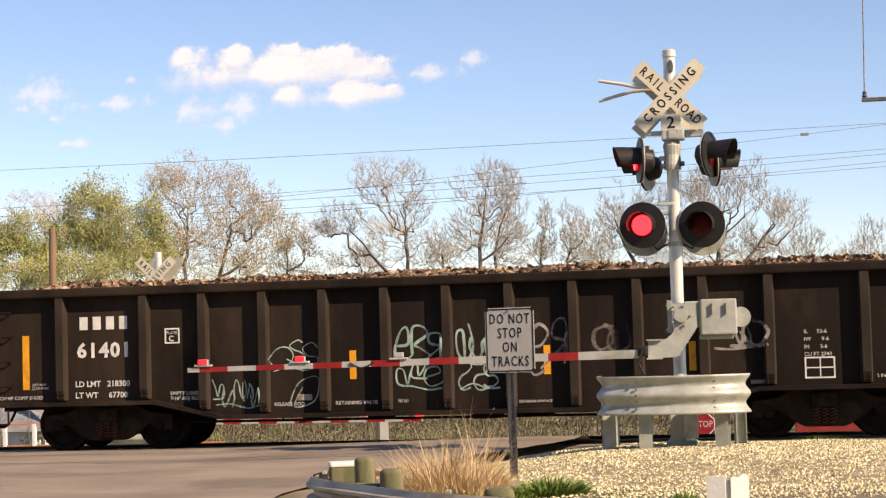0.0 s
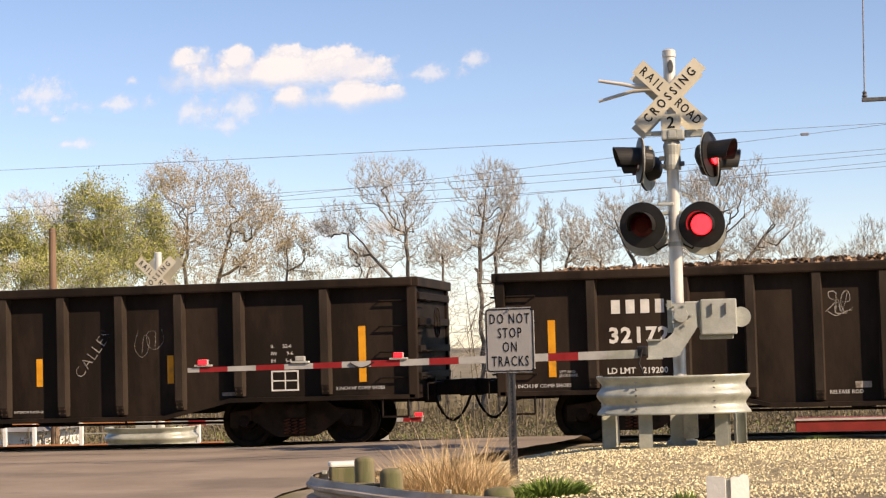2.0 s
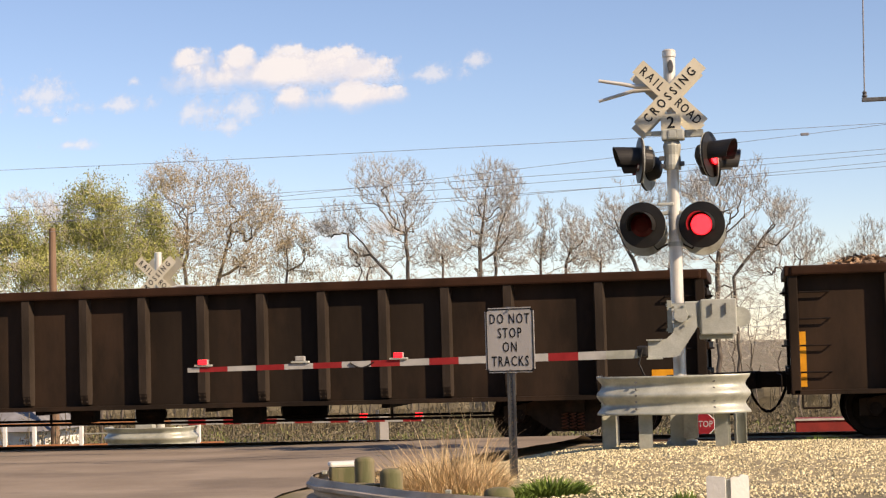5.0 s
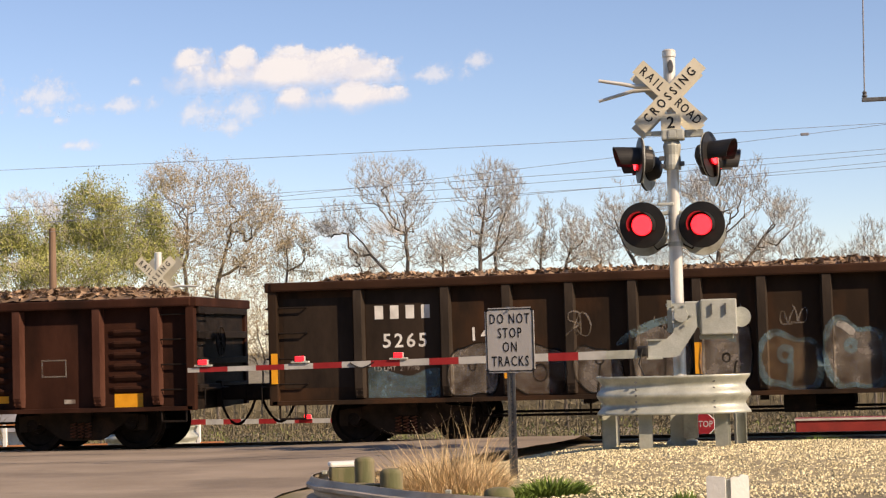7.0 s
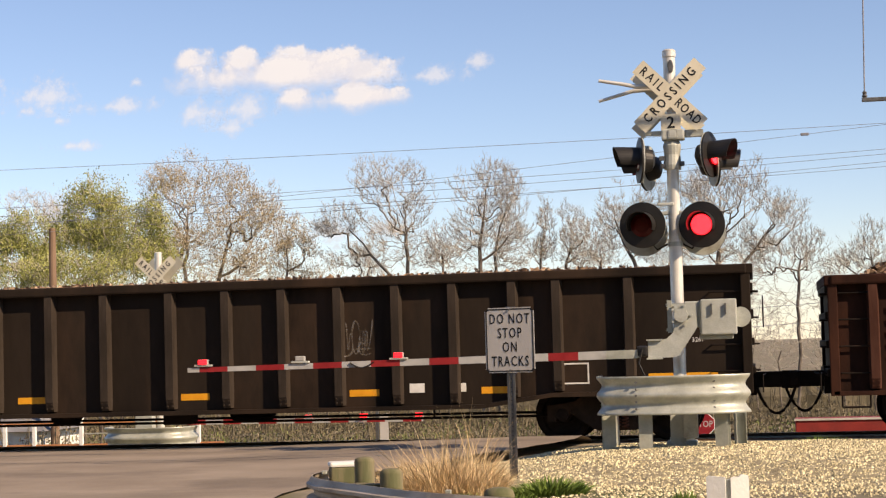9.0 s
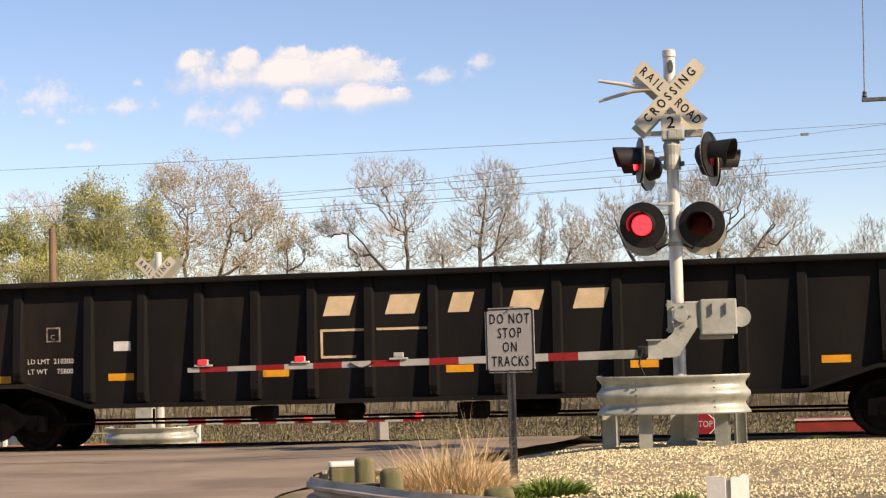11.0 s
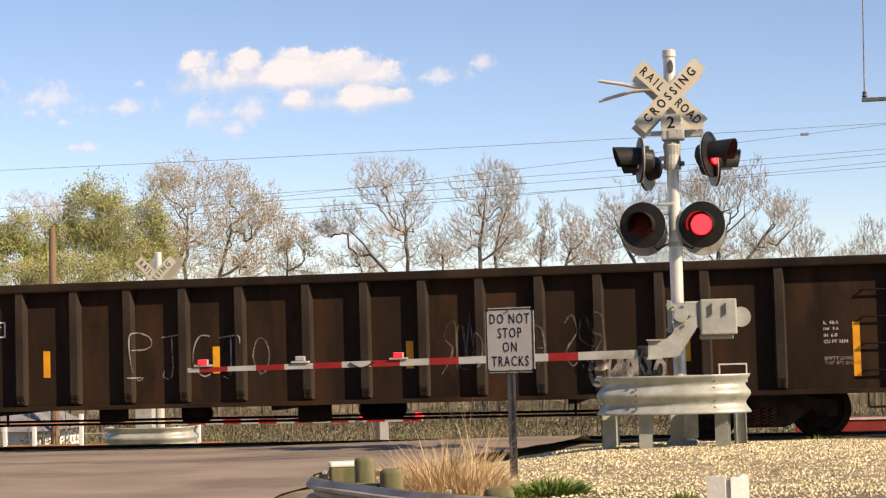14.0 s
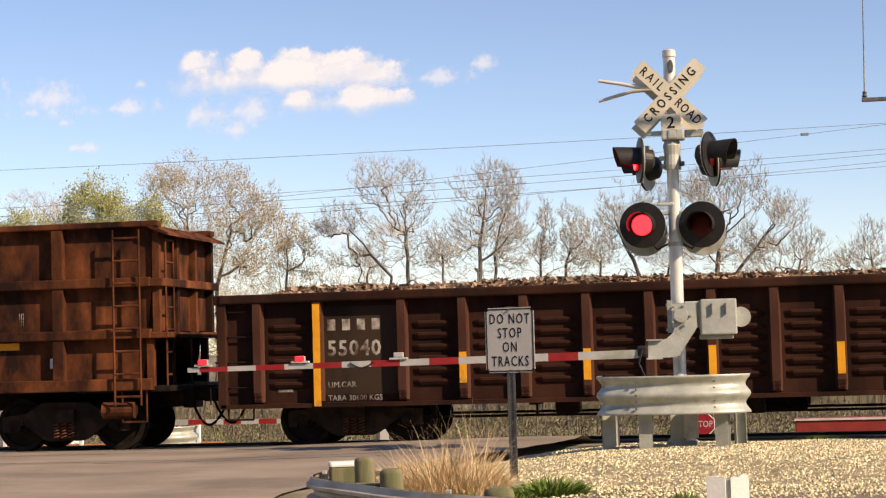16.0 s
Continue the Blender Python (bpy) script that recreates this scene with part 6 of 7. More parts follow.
        tagged(ob_from("leaves", verts, faces, leaf, t, "small spring leaves"), kind="stuff")
    return t


BARE = "leafless tree with pale branching twigs behind the railway"
GREEN = "tree with young olive leaves behind the railway"
BUD = "tree with tan budding twigs behind the railway"


def make_trees():
    tree("bare_tree", BARE, -14.81, 75, [(0, 0), (0.0, 7.79), (-0.12, 10.03)], [(-0.71, 11.67, 1.89, 1.26), (0.59, 10.94, 0.83, 1.07), (-1.84, 12.22, 0.85, 0.68), (0.47, 8.52, 0.97, 0.87), (-0.76, 9.81, 1.7, 0.73)], 1350, 100)
    tree("bare_tree", BARE, -15.78, 76, [(0, 0), (0.0, 7.61), (-1.3, 9.17)], [(-2.31, 10.27, 1.18, 0.98), (-1.96, 8.56, 1.23, 0.54), (-3.1, 10.0, 0.54, 0.61)], 630, 101)
    tree("bare_tree", BARE, -11.61, 75, [(0, 0), (0.0, 7.55), (0.23, 10.38)], [(0.36, 11.24, 1.7, 1.41), (-0.45, 9.3, 1.26, 1.09), (1.28, 8.86, 0.97, 1.33)], 1500, 102)
    tree("bare_tree", BARE, -10.98, 75.5, [(0, 0), (0.0, 7.67), (0.23, 9.65)], [(0.64, 10.87, 0.88, 1.47), (0.34, 9.15, 1.22, 1.22)], 630, 103)
    tree("bare_tree", BARE, -9.26, 77, [(0, 0), (0.0, 7.42), (0.12, 8.92)], [(0.23, 9.17, 0.65, 1.89), (-0.23, 8.18, 0.75, 0.75)], 570, 104)
    tree("bare_tree", BARE, -8.25, 77, [(0, 0), (0.0, 7.38), (0.41, 8.62)], [(0.48, 9.12, 0.9, 1.59), (1.03, 8.35, 0.65, 0.9)], 630, 105)
    tree("bare_tree", BARE, -4.51, 71, [(0, 0), (0.0, 7.16), (-0.84, 9.38)], [(-0.87, 9.84, 0.83, 1.24), (-0.06, 8.66, 1.29, 1.15), (0.56, 10.01, 1.06, 1.01)], 1050, 106)
    tree("bare_tree", BARE, -1.37, 70, [(0, 0), (0.0, 6.91), (0.23, 8.92)], [(0.62, 10.59, 1.63, 1.5), (-0.84, 10.04, 1.22, 1.36), (-0.57, 8.27, 1.59, 1.0)], 1650, 107)
    tree("bare_tree", BARE, -0.67, 70.5, [(0, 0), (0.0, 6.9), (1.17, 8.43)], [(1.98, 9.48, 1.14, 0.82), (0.83, 8.22, 1.05, 0.91)], 630, 108)
    tree("bare_tree", BARE, 1.88, 76, [(0, 0), (0.0, 6.76), (0.23, 7.72)], [(0.3, 8.2, 1.13, 1.13), (-1.38, 7.9, 0.98, 0.93)], 720, 109)
    tree("bare_tree", BARE, 4.98, 76, [(0, 0), (0.0, 6.65), (0.0, 7.85)], [(0.02, 8.29, 0.98, 1.18), (-1.18, 7.42, 0.98, 0.69)], 630, 110)
    tree("bare_tree", BARE, -14.12, 80, [(0, 0), (0.0, 7.69), (-0.05, 8.75)], [(-0.09, 9.01, 1.09, 1.24)], 390, 111)
    tree("bare_tree", BARE, -6.89, 80, [(0, 0), (0.0, 7.44), (0.09, 8.48)], [(0.11, 8.99, 0.78, 1.29)], 360, 112)
    tree("bare_tree", BARE, -17.75, 80, [(0, 0), (0.0, 7.82), (0.16, 8.61)], [(0.16, 8.87, 1.04, 1.04)], 360, 113)
    tree("bare_tree", BARE, -3.8, 80, [(0, 0), (0.0, 7.33), (0.15, 8.1)], [(0.17, 8.62, 1.29, 1.19)], 390, 114)
    tree("budding_tree", BUD, -24.94, 75, [(0, 0), (0.0, 7.38), (0.1, 9.92)], [(-0.03, 12.22, 1.6, 1.31), (-0.97, 12.0, 1.02, 0.97), (0.06, 10.17, 2.18, 1.36), (-0.76, 8.93, 1.7, 0.97)], 1200, 115, M_TWIGW, M_LEAFT, 9, .028)
    tree("budding_tree", BUD, -23.81, 76, [(0, 0), (0.0, 7.37), (0.72, 9.91)], [(0.82, 11.96, 1.43, 1.08), (2.33, 11.0, 1.18, 1.13), (0.99, 10.16, 2.21, 1.23), (1.49, 8.6, 2.21, 0.98)], 1350, 116, M_TWIGW, M_LEAFT, 9, .028)
    tree("budding_tree", BUD, -21.18, 78, [(0, 0), (0.0, 7.6), (0.16, 8.64)], [(0.23, 9.42, 1.16, 1.51), (1.1, 8.61, 0.76, 1.01)], 630, 117, M_TWIGW, M_LEAFT, 7, .028)
    tree("leafy_tree", GREEN, -27.13, 70, [(0, 0), (0.0, 7.55), (-0.05, 8.99)], [(-0.07, 10.79, 1.4, 1.22), (0.66, 9.44, 1.36, 1.36), (-0.85, 9.5, 1.27, 1.13)], 930, 118, M_TWIG, M_LEAFG, 34, .036)
    tree("leafy_tree", GREEN, -24.05, 68, [(0, 0), (0.0, 7.16), (-0.03, 8.54)], [(0.0, 9.93, 0.79, 1.01), (-0.17, 8.55, 1.14, 1.1)], 630, 119, M_TWIG, M_LEAFG, 26, .036)
    tree("leafy_tree", GREEN, -30.11, 69, [(0, 0), (0.0, 7.39), (0.07, 8.57)], [(0.16, 9.4, 1.34, 1.21), (-0.73, 9.08, 1.12, 1.12), (1.27, 8.29, 1.34, 0.89)], 840, 120, M_TWIG, M_LEAFG, 34, .036)
    tree("leafy_tree", GREEN, -26.18, 66, [(0, 0), (0.0, 6.95), (0.01, 7.62)], [(0.02, 7.85, 2.35, 0.73), (-2.85, 7.72, 1.5, 0.64)], 630, 121, M_TWIG, M_LEAFG, 26, .036)
    tree("budding_tree", BUD, -32.06, 76, [(0, 0), (0.0, 7.65), (-0.03, 9.48)], [(-0.49, 11.59, 1.72, 0.59), (0.6, 10.5, 1.48, 0.98)], 450, 122, M_TWIG)
    rnd = random.Random(77)
    for i in range(22):
        x, y = -21.5 + 1.35 * i + rnd.uniform(-.4, .4), rnd.uniform(80, 90)
        h = rnd.uniform(6.6, 8.8)
        tree("small_bare_tree", BARE, x * y / 78, y, [(0, 0), (rnd.uniform(-.3, .3), h * .55)], [(0, h * .78, 1.25, h * .24), (rnd.uniform(-.6, .6), h * .55, 1.4, h * .2)], 190, 300 + i)
    # a thicket of budding saplings closes the gaps under the larger crowns
    for i in range(11):
        x, y = -33.0 + 1.5 * i + rnd.uniform(-.4, .4), rnd.uniform(80, 86)
        h = rnd.uniform(8.2, 10.2)
        tree("small_budding_tree", BUD, x * y / 78, y, [(0, 0), (rnd.uniform(-.3, .3), h * .5)], [(0, h * .8, 1.5, h * .2), (rnd.uniform(-.8, .8), h * .62, 1.7, h * .2)], 330, 340 + i, M_TWIGW, M_LEAFT, 7, .028)


def make_brush():
    """Low scrub and saplings that close the view under the train."""
    rnd = random.Random(8)
    verts, faces = [], []
    for _ in range(600):
        x, y = rnd.uniform(-46, 14), rnd.uniform(56, 88)
        x *= y / 70
        h = rnd.uniform(1.0, 3.6) if rnd.random() < .93 else rnd.uniform(4, 7.0)
        p = Vector((x, y, -2.9))
        lean = Vector((rnd.gauss(0, .15), 0, 1)).normalized()
        q = p + lean * h
        mid = p.lerp(q, .5) + Vector((rnd.gauss(0, .12), 0, 0))
        tube(verts, faces, [p, mid, q], [.03, .022, .01], 3)
        for k in range(4):
            a = p.lerp(q, rnd.uniform(.3, .95))
            tube(verts, faces, [a, a + Vector((rnd.gauss(0, .3), rnd.gauss(0, .2), rnd.uniform(.2, .7))) * h * .28], [.014, .008], 3)
    tagged(ob_from("saplings", verts, faces, M_BRUSH), "thin pale saplings and scrub beyond the railway", "scrub", kind="stuff")
    for nm, lab, mt, n, hh, ys in (("brush", "low tangled dry brush beyond the railway", M_BRUSH, 60000, 2.7, (56, 80)), ("green_brush", "patches of green undergrowth beyond the railway", M_UNDERG, 30000, 2.0, (54, 74))):
        verts, faces = [], []
        for _ in range(n):
            y = rnd.uniform(*ys)
            x = rnd.uniform(-46, 14) * y / 70
            top = hh * (.45 + .75 * abs(noise.noise((x * .22, y * .2, 2))))
            c = Vector((x, y, -2.95 + top * rnd.random()))
            e = Euler((rnd.uniform(0, 6), rnd.uniform(0, 6), rnd.uniform(0, 6))).to_matrix()
            s = rnd.uniform(.04, .11)
            b = len(verts)
            for a in ((-1, 0, 0), (0, -.35, .1), (1, 0, 0), (0, .35, .1)):
                verts.append(c + e @ (Vector(a) * s))
            faces.append((b, b + 1, b + 2, b + 3))
        tagged(ob_from(nm, verts, faces, mt), lab, "undergrowth", kind="stuff")
    # unseen bank of woods, added behind the camera to block low sky light
    v, f = [], []
    xs = np.arange(-90, 70, 1.0)
    for x in xs:
        y = -13 - .004 * (x + 5) ** 2
        h = 12.0 + 2.2 * noise.noise((x * .15, 3, 0)) + 1.2 * noise.noise((x * .8, 7, 0))
        v += [(x, y, -.4), (x, y - .4 * noise.noise((x, 1, 0)), h * .55), (x, y - 1.2, h), (x, y - 5, h)]
    for i in range(len(xs) - 1):
        for j in range(3):
            a = i * 4 + j
            f.append((a + 4, a + 5, a + 1, a))
    tagged(ob_from("unseen_woods", v, f, M_UNDERG), "unseen bank of woods added behind the camera to cut sky light", "woods", kind="stuff")
    # a bank of dense woods closes the distance
    xs = np.arange(-70, 40, .8)
    v, f = [], []
    for x in xs:
        h = 2.0 + .9 * noise.noise((x * .12, 0, 0)) + .8 * noise.noise((x * .7, 5, 0))
        v += [(x, 92, -3.1), (x, 92, -2.9 + h * .6), (x, 93, -2.9 + h), (x, 97, -2.9 + h)]
    for i in range(len(xs) - 1):
        for j in range(3):
            a = i * 4 + j
            f.append((a, a + 1, a + 5, a + 4))
    tagged(ob_from("far_woods", v, f, M_BRUSH), "dim brown bank of far woods", "woods", kind="stuff")


def make_far_side():
    g0 = -1.12
    s = tagged(empty("crossing_signal", pose(-13.12, 37.5, g0)), "far railroad crossing signal facing away behind the train", "crossing signal")
    part("mast", lathe(bmesh.new(), [(.15, 0), (.08, .1), (.08, 4.94), (.06, 4.96)], 18), M_ALU, s)
    crossbuck(s, pose(-.02, -.12, 4.38))
    b = crossbuck(s, pose(.12, .14, 4.36, 0, 0, 165), False)
    v, f = [], []
    tube(v, f, [Vector(q) for q in ((0, 0, 4.1), (.5, -.05, 4.18), (.95, -.1, 4.16))], [.03, .028, .02], 8)
    ob_from("bracket_rod", v, f, M_ALU, s, smooth=True)
    lamp_head(s, pose(-.44, -.15, 2.75, 0, 0, -8), True)
    lamp_head(s, pose(.4, -.15, 2.75, 0, 0, -8), False)
    part("lower_cross_arm", boxes((-.4, .4, -.04, .04, 2.88, 2.93)), M_GREYP, s)
    b = tagged(empty("guard_barrier", pose(-13.28, 37.4, g0)), "curved galvanised guard beam round the far signal", "guard rail")
    path = [(-.97, .3), (-.98, -.1), (-.93, -.35), (-.75, -.55)] + [(x, -.66) for x in np.linspace(-.5, .5, 6)] + [(.75, -.58), (.92, -.35), (.96, .1)]
    thrie(b, path, .83, .48, ridges=2)
    for x, y in ((-.85, -.2), (-.3, -.52), (.5, -.52), (.85, .1)):
        channel_post(b, x, y, -.3, .9, M_GALV, .08)
    g = tagged(empty("crossing_gate", pose(-13.12, 37.3, g0)), "lowered striped crossing gate beyond the train", "crossing gate")
    part("drive_case", boxes((-.5, -.1, -.1, .15, 1.0, 1.5), bevel=.02), M_GREYP, g)
    a, red = .3, False
    while a < 6.0:
        b2 = min(6.0, a + .405)
        k = a / 6
        part("arm_length", boxes((a, b2, -.02, .02, 1.15 - .05 * k - .06 + .02 * k, 1.15 - .05 * k + .06 - .02 * k)), M_REDW if red else M_WHTW, g)
        a, red = b2, not red
    for x, grp in ((5.92, None), (4.7, False), (3.45, True)):
        lp = part("arm_lamp", boxes((x - .1, x + .1, -.05, .03, 1.16, 1.18), bevel=.004), M_GREYP, g)
        part("lamp_lens", boxes((x - .07, x + .07, -.06, .04, 1.18, 1.25), bevel=.015), M_WHTW, lp)
        led = part("led_board", boxes((-.08, .08, -.02, .02, -.04, .04), bevel=.01), M_LED, lp)
        if grp is None:
            led.matrix_basis = pose(x, -.06, 1.215)
        else:
            FLASH.append((led, Vector((x, -.02, 1.215)), Vector((0, -.05, 0)), grp))
    # stop sign, sign back and the red bin
    s = tagged(empty("stop_sign", pose(-1.49, 50, -2.95)), "red octagonal stop sign on a steel post", "road sign")
    bm = bmesh.new()
    prism(bm, [(.34 * math.cos(radians(22.5 + 45 * k)), 2.1 + .34 * math.sin(radians(22.5 + 45 * k))) for k in range(8)], -.01, .0)
    part("border", bm, M_WPAINT, s)
    bm = bmesh.new()
    prism(bm, [(.315 * math.cos(radians(22.5 + 45 * k)), 2.1 + .315 * math.sin(radians(22.5 + 45 * k))) for k in range(8)], -.016, -.0105)
    p = part("panel", bm, M_BLKSTOP, s, "red reflective panel")
    text("STOP", .25, M_WHTW, p, pose(0, -.02, 2.1, 90, 0, 0), align='CENTER', width=.85, thick=.004)
    part("post", boxes((-.03, .03, .0, .05, -.2, 2.4)), M_GALV, s)
    s = tagged(empty("road_sign", pose(-8.56, 40, -1.6)), "narrow white sign on a dark post beyond the tracks", "road sign")
    part("panel", boxes((-.1, .1, -.012, .0, 1.0, 1.62)), M_SIGN, s)
    part("post", boxes((-.2, -.13, -.02, .04, -.3, 1.7)), M_DKGALV, s)
    s = tagged(empty("steel_bin", pose(4.3, 38.3, -1.2)), "long low red painted steel bin with a pale rim", "steel bin")
    part("body", boxes((-3.5, 3.5, -.35, .35, 0, 1.0), bevel=.02), M_REDBOX, s)
    part("rim", boxes((-3.53, 3.53, -.38, -.351, .96, 1.005), bevel=.004), M_CONC, s)
    tagged(part("concrete_block", boxes((-.27, .27, -.1, .1, 0, .09), bevel=.02), M_CONC, empty("kerb_block", pose(-4.4, 26.2, -.02))).parent, "small pale concrete block at the crossing's edge", "concrete block")


def make_yard():
    """A small house, fences and trunks beyond the road."""
    h = tagged(empty("small_house", pose(-28.2, 62, -3.6)), "small white house with a grey hipped roof", "house")
    part("wall", boxes((-3, 2.6, -2, 2, 0, 2.5)), M_WPAINT, h)
    bm = bmesh.new()
    v = [bm.verts.new(q) for q in ((-3.3, -2.4, 2.5), (3.0, -2.4, 2.5), (3.0, 2.4, 2.5), (-3.3, 2.4, 2.5), (-1.2, 0, 3.9), (.9, 0, 3.9))]
    for q in ((0, 1, 5, 4), (1, 2, 5), (2, 3, 4, 5), (3, 0, 4), (3, 2, 1, 0)):
        bm.faces.new([v[i] for i in q])
    part("roof", bm, M_ROOF, h)
    w = part("window", boxes((.3, 1.3, -2.03, -2.0, .9, 2.0)), M_HOUSEWIN, h)
    part("window_frame", boxes((.22, .3, -2.05, -2.0, .82, 2.08), (1.3, 1.38, -2.05, -2.0, .82, 2.08), (.3, 1.3, -2.05, -2.0, 2.0, 2.08), (.3, 1.3, -2.05, -2.0, .82, .9)), M_WPAINT, h)
    f = tagged(empty("pipe_fence", pose(0, 45, 0)), "white posts with orange rails along the far road", "fence")
    z = ground_z(-17, 45)
    for i, x in enumerate((-20.2, -19.35, -18.0, -16.3, -14.7)):
        part("post", boxes((x - .05, x + .05, -.05, .05, z - .1, -.25 if i != 2 else .0), bevel=.01), M_WPAINT, f)
    for zz in (-.86, -.28):
        part("rail", boxes((-21, -14, -.02, .02, zz, zz + .05)), M_ORRAIL, f)
    part("rail", boxes((-17.9, -14.8, -.02, .02, -.55, -.52)), M_GALV, f)
    rnd = random.Random(3)
    for x, y in ((-20.9, 45.5), (-20.3, 52), (-18.9, 50), (-21.6, 56)):
        tree("yard_tree", "tree with a straight trunk beside the far road", x, y, [(0, 0), (.3, 3.5)], [(.3, 5.0, 1.2, 1.5)], 120, int(-x * 10), z=ground_z(x, y) - .05)
    b = tagged(empty("parked_trailer", pose(-20.9, 47.3, ground_z(-21, 47))), "low white box trailer behind the fence", "trailer")
    part("body", boxes((-.9, .9, -.6, .6, .5, 1.35), bevel=.05), M_WPAINT, b)
    part("base", boxes((-.85, .85, -.5, .5, .0, .5)), M_UNDER, b)


def make_lines():
    p = tagged(empty("utility_pole", pose(-25.0, 60, -2.9)), "bare brown wooden utility pole among the trees", "utility pole")
    part("pole", lathe(bmesh.new(), [(.17, -.3), (.15, 5), (.12, 9.1), (.1, 9.14)], 12), M_POLE, p)
    for y, za, zb, sag in ((45, 6.73, 6.85, .12), (50, 6.13, 6.71, .22), (50.5, 5.92, 6.62, .25), (50, 5.65, 6.22, .2), (52, 5.75, 7.62, .1), (51, 5.4, 6.45, .2), (48, 1.29, 2.55, .1), (48, .79, 2.05, .1)):
        dx = 26.0
        x0, x1 = -22.5, 3.83
        pts = []
        for k in np.linspace(-.6, 1.6, 30):
            pts.append(Vector((x0 + (x1 - x0) * k, y, za + (zb - za) * k - sag * 4 * k * (1 - k) * .5)))
        v, f = [], []
        tube(v, f, pts, [.0065] * 30, 5)
        tagged(ob_from("power_line", v, f, M_WIRE), "thin dark overhead wire against the sky", "overhead wire", group="overhead wires")
    for x in (-38.2, 19.5):
        q = tagged(empty("utility_pole", pose(x, 50, -2.9)), "tall wooden utility pole that carries the wires", "utility pole")
        part("pole", lathe(bmesh.new(), [(.17, -.3), (.14, 6), (.11, 11.6), (.1, 11.64)], 12), M_POLE, q)
        part("cross_arm", boxes((-.06, .06, -5.3, 2.4, 8.0, 8.12)), M_POLE, q)
    s = tagged(empty("wire_clamp", pose(1.68, 52, 7.455)), "small dark clamp on an overhead wire", "wire clamp")
    part("body", boxes((-.12, .12, -.04, .04, -.04, .04), bevel=.02), M_WIRE, s)
    # thick cables added above the view to cast shadow lines across the road
    for y, z, slope in ((18.75, 8.3, .012), (20.3, 8.6, .004), (21.2, 8.9, -.006), (21.7, 9.1, -.012)):
        v, f = [], []
        tube(v, f, [Vector((x, y + slope * x + .1 * math.sin(x * .2), z + .002 * x * x)) for x in np.linspace(-30, 30, 30)], [.04] * 30, 6)
        tagged(ob_from("shadow_cable", v, f, M_WIRE), "thick cable added above the view to cast a shadow line on the road", "overhead wire", group="overhead wires")
    # unseen poles that hold up the added cables
    for x, zt in ((-30.1, 11.2), (30.1, 11.2)):
        q = tagged(empty("shadow_cable_pole", pose(x, 20.5, ground_z(x, 20.5))), "unseen wooden pole added to hold the shadow-casting cables", "utility pole")
        part("pole", lathe(bmesh.new(), [(.16, -.3), (.13, 6), (.11, zt), (.1, zt + .04)], 12), M_POLE, q)
        part("cross_arm", boxes((-.06, .06, -2.3, 1.4, zt - 1.2, zt - 1.06), bevel=.01), M_POLE, q)
    # hanging arm at the top of the view
    p = tagged(empty("span_wire_arm", pose(1.98, 30, 5.5)), "thin hanging wire ending in a dark steel arm", "overhead wire")
    v, f = [], []
    tube(v, f, [Vector((.07, 0, 3.2)), Vector((.0, 0, .1))], [.012, .012], 6)
    ob_from("wire", v, f, M_WIRE, p)
    part("arm", boxes((-.05, 2.4, -.03, .03, -.05, .02), bevel=.01), M_DKGALV, p)
    part("pole", lathe(bmesh.new(), [(.16, -6.2), (.13, 0), (.11, 3.4), (.1, 3.42)], 12), M_POLE, p).matrix_basis = pose(2.5, 0, 0)
    part("insulator", lathe(bmesh.new(), [(.03, .02), (.05, .05), (.03, .08), (.04, .11), (.015, .14)], 10), M_DKGALV, p)


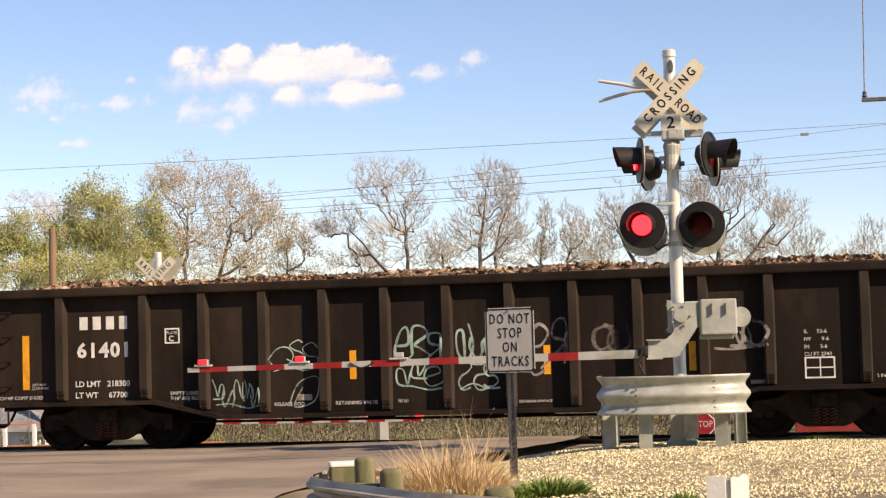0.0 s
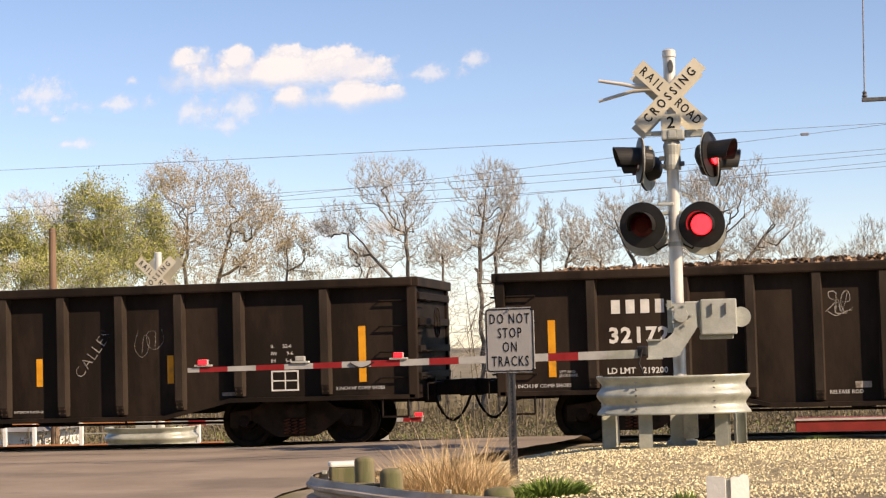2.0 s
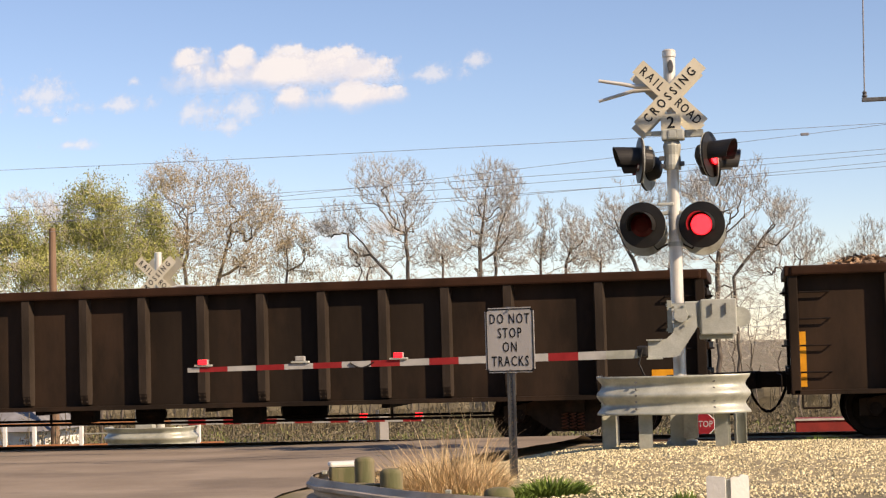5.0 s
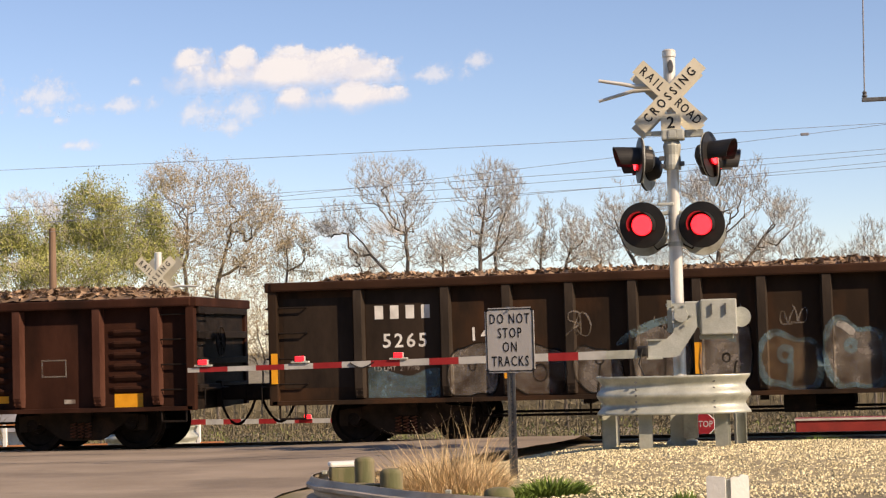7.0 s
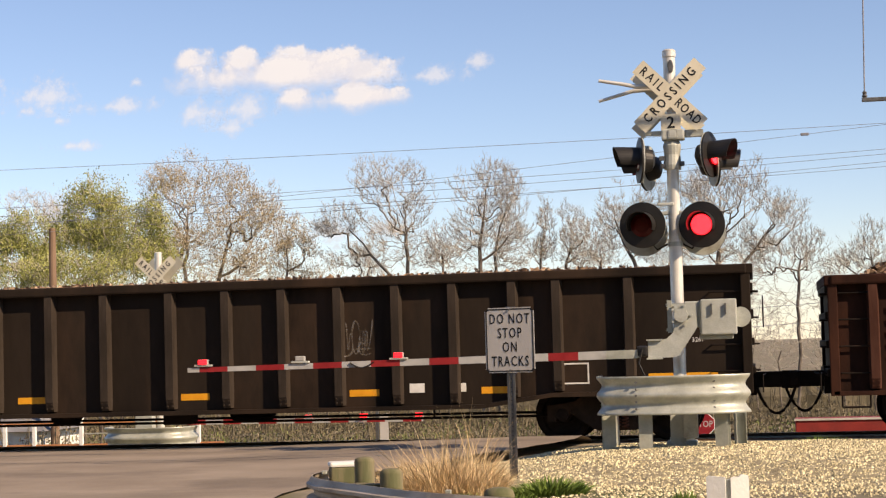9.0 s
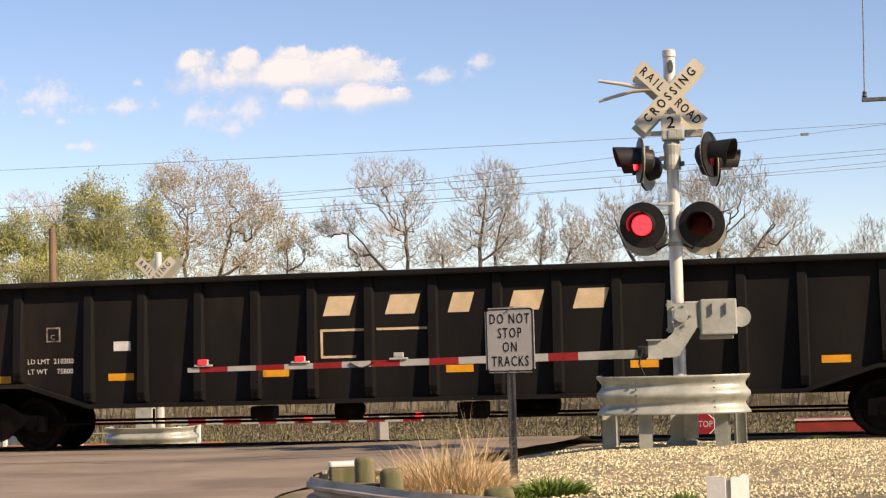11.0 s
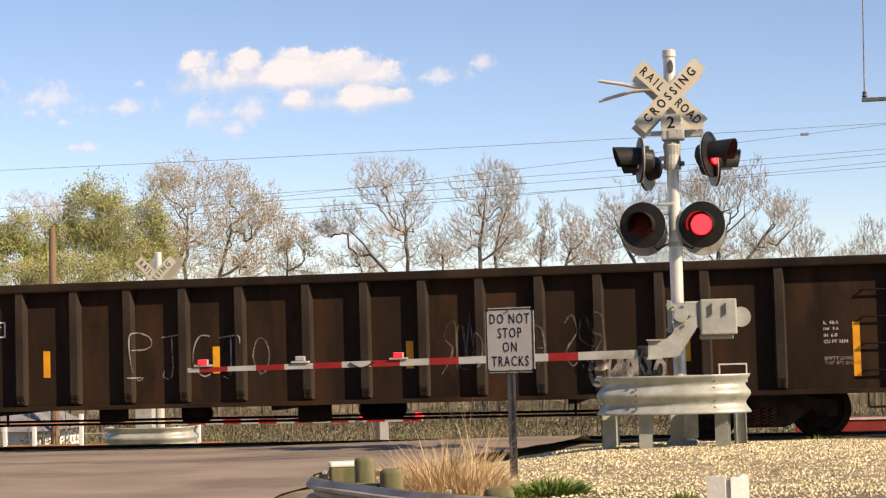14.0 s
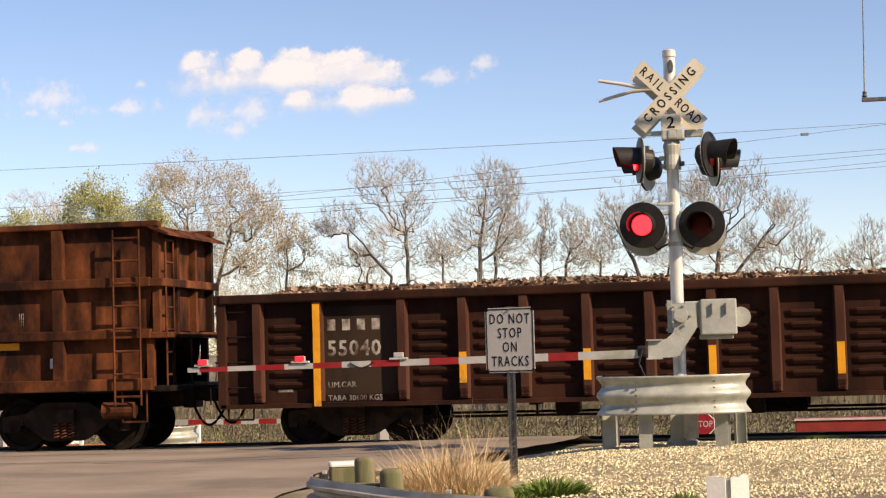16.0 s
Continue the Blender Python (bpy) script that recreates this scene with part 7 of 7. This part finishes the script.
def cloud_material(name, thick, grain, ragged, firm):
    m = bpy.data.materials.new(name)
    m.use_nodes = True
    t = m.node_tree
    t.nodes.clear()
    n = t.nodes.new
    out, mix, tr, em = n("ShaderNodeOutputMaterial"), n("ShaderNodeMixShader"), n("ShaderNodeBsdfTransparent"), n("ShaderNodeEmission")
    tc, geo, sub, ln = n("ShaderNodeTexCoord"), n("ShaderNodeObjectInfo"), n("ShaderNodeVectorMath"), n("ShaderNodeVectorMath")
    sub.operation, sub.inputs[1].default_value = 'SUBTRACT', (.5, .5, .42)
    ln.operation = 'LENGTH'
    sc = n("ShaderNodeVectorMath")
    sc.operation, sc.inputs[1].default_value = 'MULTIPLY', (2.0, 0, 2.0)
    t.links.new(tc.outputs["Generated"], sub.inputs[0])
    t.links.new(sub.outputs[0], sc.inputs[0])
    t.links.new(sc.outputs[0], ln.inputs[0])
    ns = n("ShaderNodeTexNoise")
    ns.noise_dimensions = '4D'
    ns.inputs["Scale"].default_value, ns.inputs["Detail"].default_value, ns.inputs["Roughness"].default_value = grain, 8, .62
    t.links.new(tc.outputs["Object"], ns.inputs["Vector"])
    w = n("ShaderNodeMath")
    w.operation, w.inputs[1].default_value = 'MULTIPLY', 40.0
    t.links.new(geo.outputs["Random"], w.inputs[0])
    t.links.new(w.outputs[0], ns.inputs["W"])
    a = n("ShaderNodeMath")
    a.operation, a.inputs[1].default_value = 'MULTIPLY_ADD', -.66
    nm = n("ShaderNodeMath")
    nm.operation, nm.inputs[1].default_value, nm.inputs[2].default_value = 'MULTIPLY_ADD', ragged, .63 - .5 * ragged
    t.links.new(ns.outputs[0], nm.inputs[0])
    t.links.new(ln.outputs["Value"], a.inputs[0])
    t.links.new(nm.outputs[0], a.inputs[2])
    r = n("ShaderNodeMapRange")
    r.interpolation_type = 'SMOOTHSTEP'
    r.inputs[1].default_value, r.inputs[2].default_value = .0, .5
    t.links.new(a.outputs[0], r.inputs[0])
    # firm billowed tops, soft bases
    sep, soft = n("ShaderNodeSeparateXYZ"), n("ShaderNodeMapRange")
    t.links.new(tc.outputs["Generated"], sep.inputs[0])
    soft.inputs[1].default_value, soft.inputs[2].default_value, soft.inputs[3].default_value, soft.inputs[4].default_value = .25, .75, .75, firm
    t.links.new(sep.outputs["Z"], soft.inputs[0])
    t.links.new(soft.outputs[0], r.inputs[2])
    # a glow paints the sunlight: white where thick, shaded blue-grey at the edges
    cm = n("ShaderNodeMix")
    cm.data_type = 'RGBA'
    cm.inputs[6].default_value, cm.inputs[7].default_value = (.74, .79, .88, 1), (1.0, 1.0, .95, 1)
    t.links.new(r.outputs[0], cm.inputs[0])
    t.links.new(cm.outputs[2], em.inputs["Color"])
    em.inputs["Strength"].default_value = .655
    body = n("ShaderNodeMath")
    body.operation, body.inputs[1].default_value = 'MULTIPLY', thick
    t.links.new(r.outputs[0], body.inputs[0])
    t.links.new(body.outputs[0], mix.inputs[0])
    t.links.new(tr.outputs[0], mix.inputs[1])
    t.links.new(em.outputs[0], mix.inputs[2])
    t.links.new(mix.outputs[0], out.inputs["Surface"])
    return m


CLOUDS = []


def make_clouds():
    dense, thin = cloud_material("glowing_cloud", .95, .014, 1.5, .2), cloud_material("thin_glowing_cloud", .62, .026, 2.4, .6)
    for x, z, w, h in ((-858, 501, 490, 74), (-997, 534, 107, 74), (-915, 529, 119, 66), (-833, 526, 154, 78), (-743, 519, 178, 78), (-678, 499, 142, 71), (-811, 509, 415, 85), (-824, 460, 100, 50), (-724, 457, 249, 69), (-657, 458, 131, 43), (-993, 449, 114, 82), (-922, 452, 170, 77), (-947, 418, 82, 50), (-577, 494, 191, 42), (-491, 515, 99, 40), (-1314, 501, 184, 97), (-1167, 471, 207, 42), (-1116, 513, 36, 26), (-1271, 449, 43, 28), (-1345, 471, 47, 24), (-1252, 402, 144, 27), (-1312, 272, 249, 109), (-776, 227, 131, 78), (-673, 226, 131, 47)):
        v = [(-w / 2, 0, -h / 2), (w / 2, 0, -h / 2), (w / 2, 0, h / 2), (-w / 2, 0, h / 2)]
        ob = tagged(ob_from("cloud", v, [(0, 1, 2, 3)], dense if len(CLOUDS) < 10 else thin), "small white fair-weather cloud", "cloud", kind="structure")
        CLOUDS.append((ob, x, 3000 + len(CLOUDS) * 4, z))


make_trees()
make_brush()
make_far_side()
make_yard()
make_lines()
make_clouds()


# ---- movement ----
def motions():
    for ob, x0 in TRAIN:
        dx, dz = ob.get("dx", 0.0), ob.get("dz", 0.0)
        walk(ob, [(t, pose(x0 + dx + SPEED * t, TRACK_Y, dz)) for t in (0.0, 4.0, 8.0, 12.0, 16.0)])
        for curve_bag in (ob.animation_data.action.layers[0].strips[0].channelbag(ob.animation_data.action_slot),):
            for curve in curve_bag.fcurves:
                for k in curve.keyframe_points:
                    k.interpolation = 'LINEAR'
    for ob, x, y, z in CLOUDS:
        walk(ob, [(0.0, pose(x, y, z)), (16.0, pose(x + 19.0, y, z - 9.0))])
    # the lit boards slide up to their lenses in turn
    for led, rest, way, first in FLASH:
        rows = []
        for i, (t, on) in enumerate(CHANGES):
            place = rest + (way if on == first else Vector((0, 0, 0)))
            lag = 0 if on == first else 2
            a = round(t * FPS) + (1 + lag if i else 0)
            b = round(CHANGES[i + 1][0] * FPS) + 2 - lag if i + 1 < len(CHANGES) else 16 * FPS
            rows += [(a / FPS, pose(*place)), (b / FPS, pose(*place))]
        walk(led, rows)
    # wheels turn while their car is near the crossing
    for w, rest, x0 in WHEELS:
        t0, t1 = max(0.0, (-16.5 - x0) / SPEED), min(16.0, (4.5 - x0) / SPEED)
        if t1 <= t0:
            continue
        f0, f1 = int(t0 * FPS), int(math.ceil(t1 * FPS))
        rows = [(0.0, rest)] if f0 > 0 else []
        for f in range(f0, min(f1, 16 * FPS) + 1):
            a = math.degrees(SPEED * (f - f0) / FPS / .457)
            rows.append((f / FPS, rest @ pose(0, 0, 0, 0, a, 0)))
        if f1 < 16 * FPS:
            rows.append((16.0, rows[-1][1]))
        walk(w, rows)


motions()
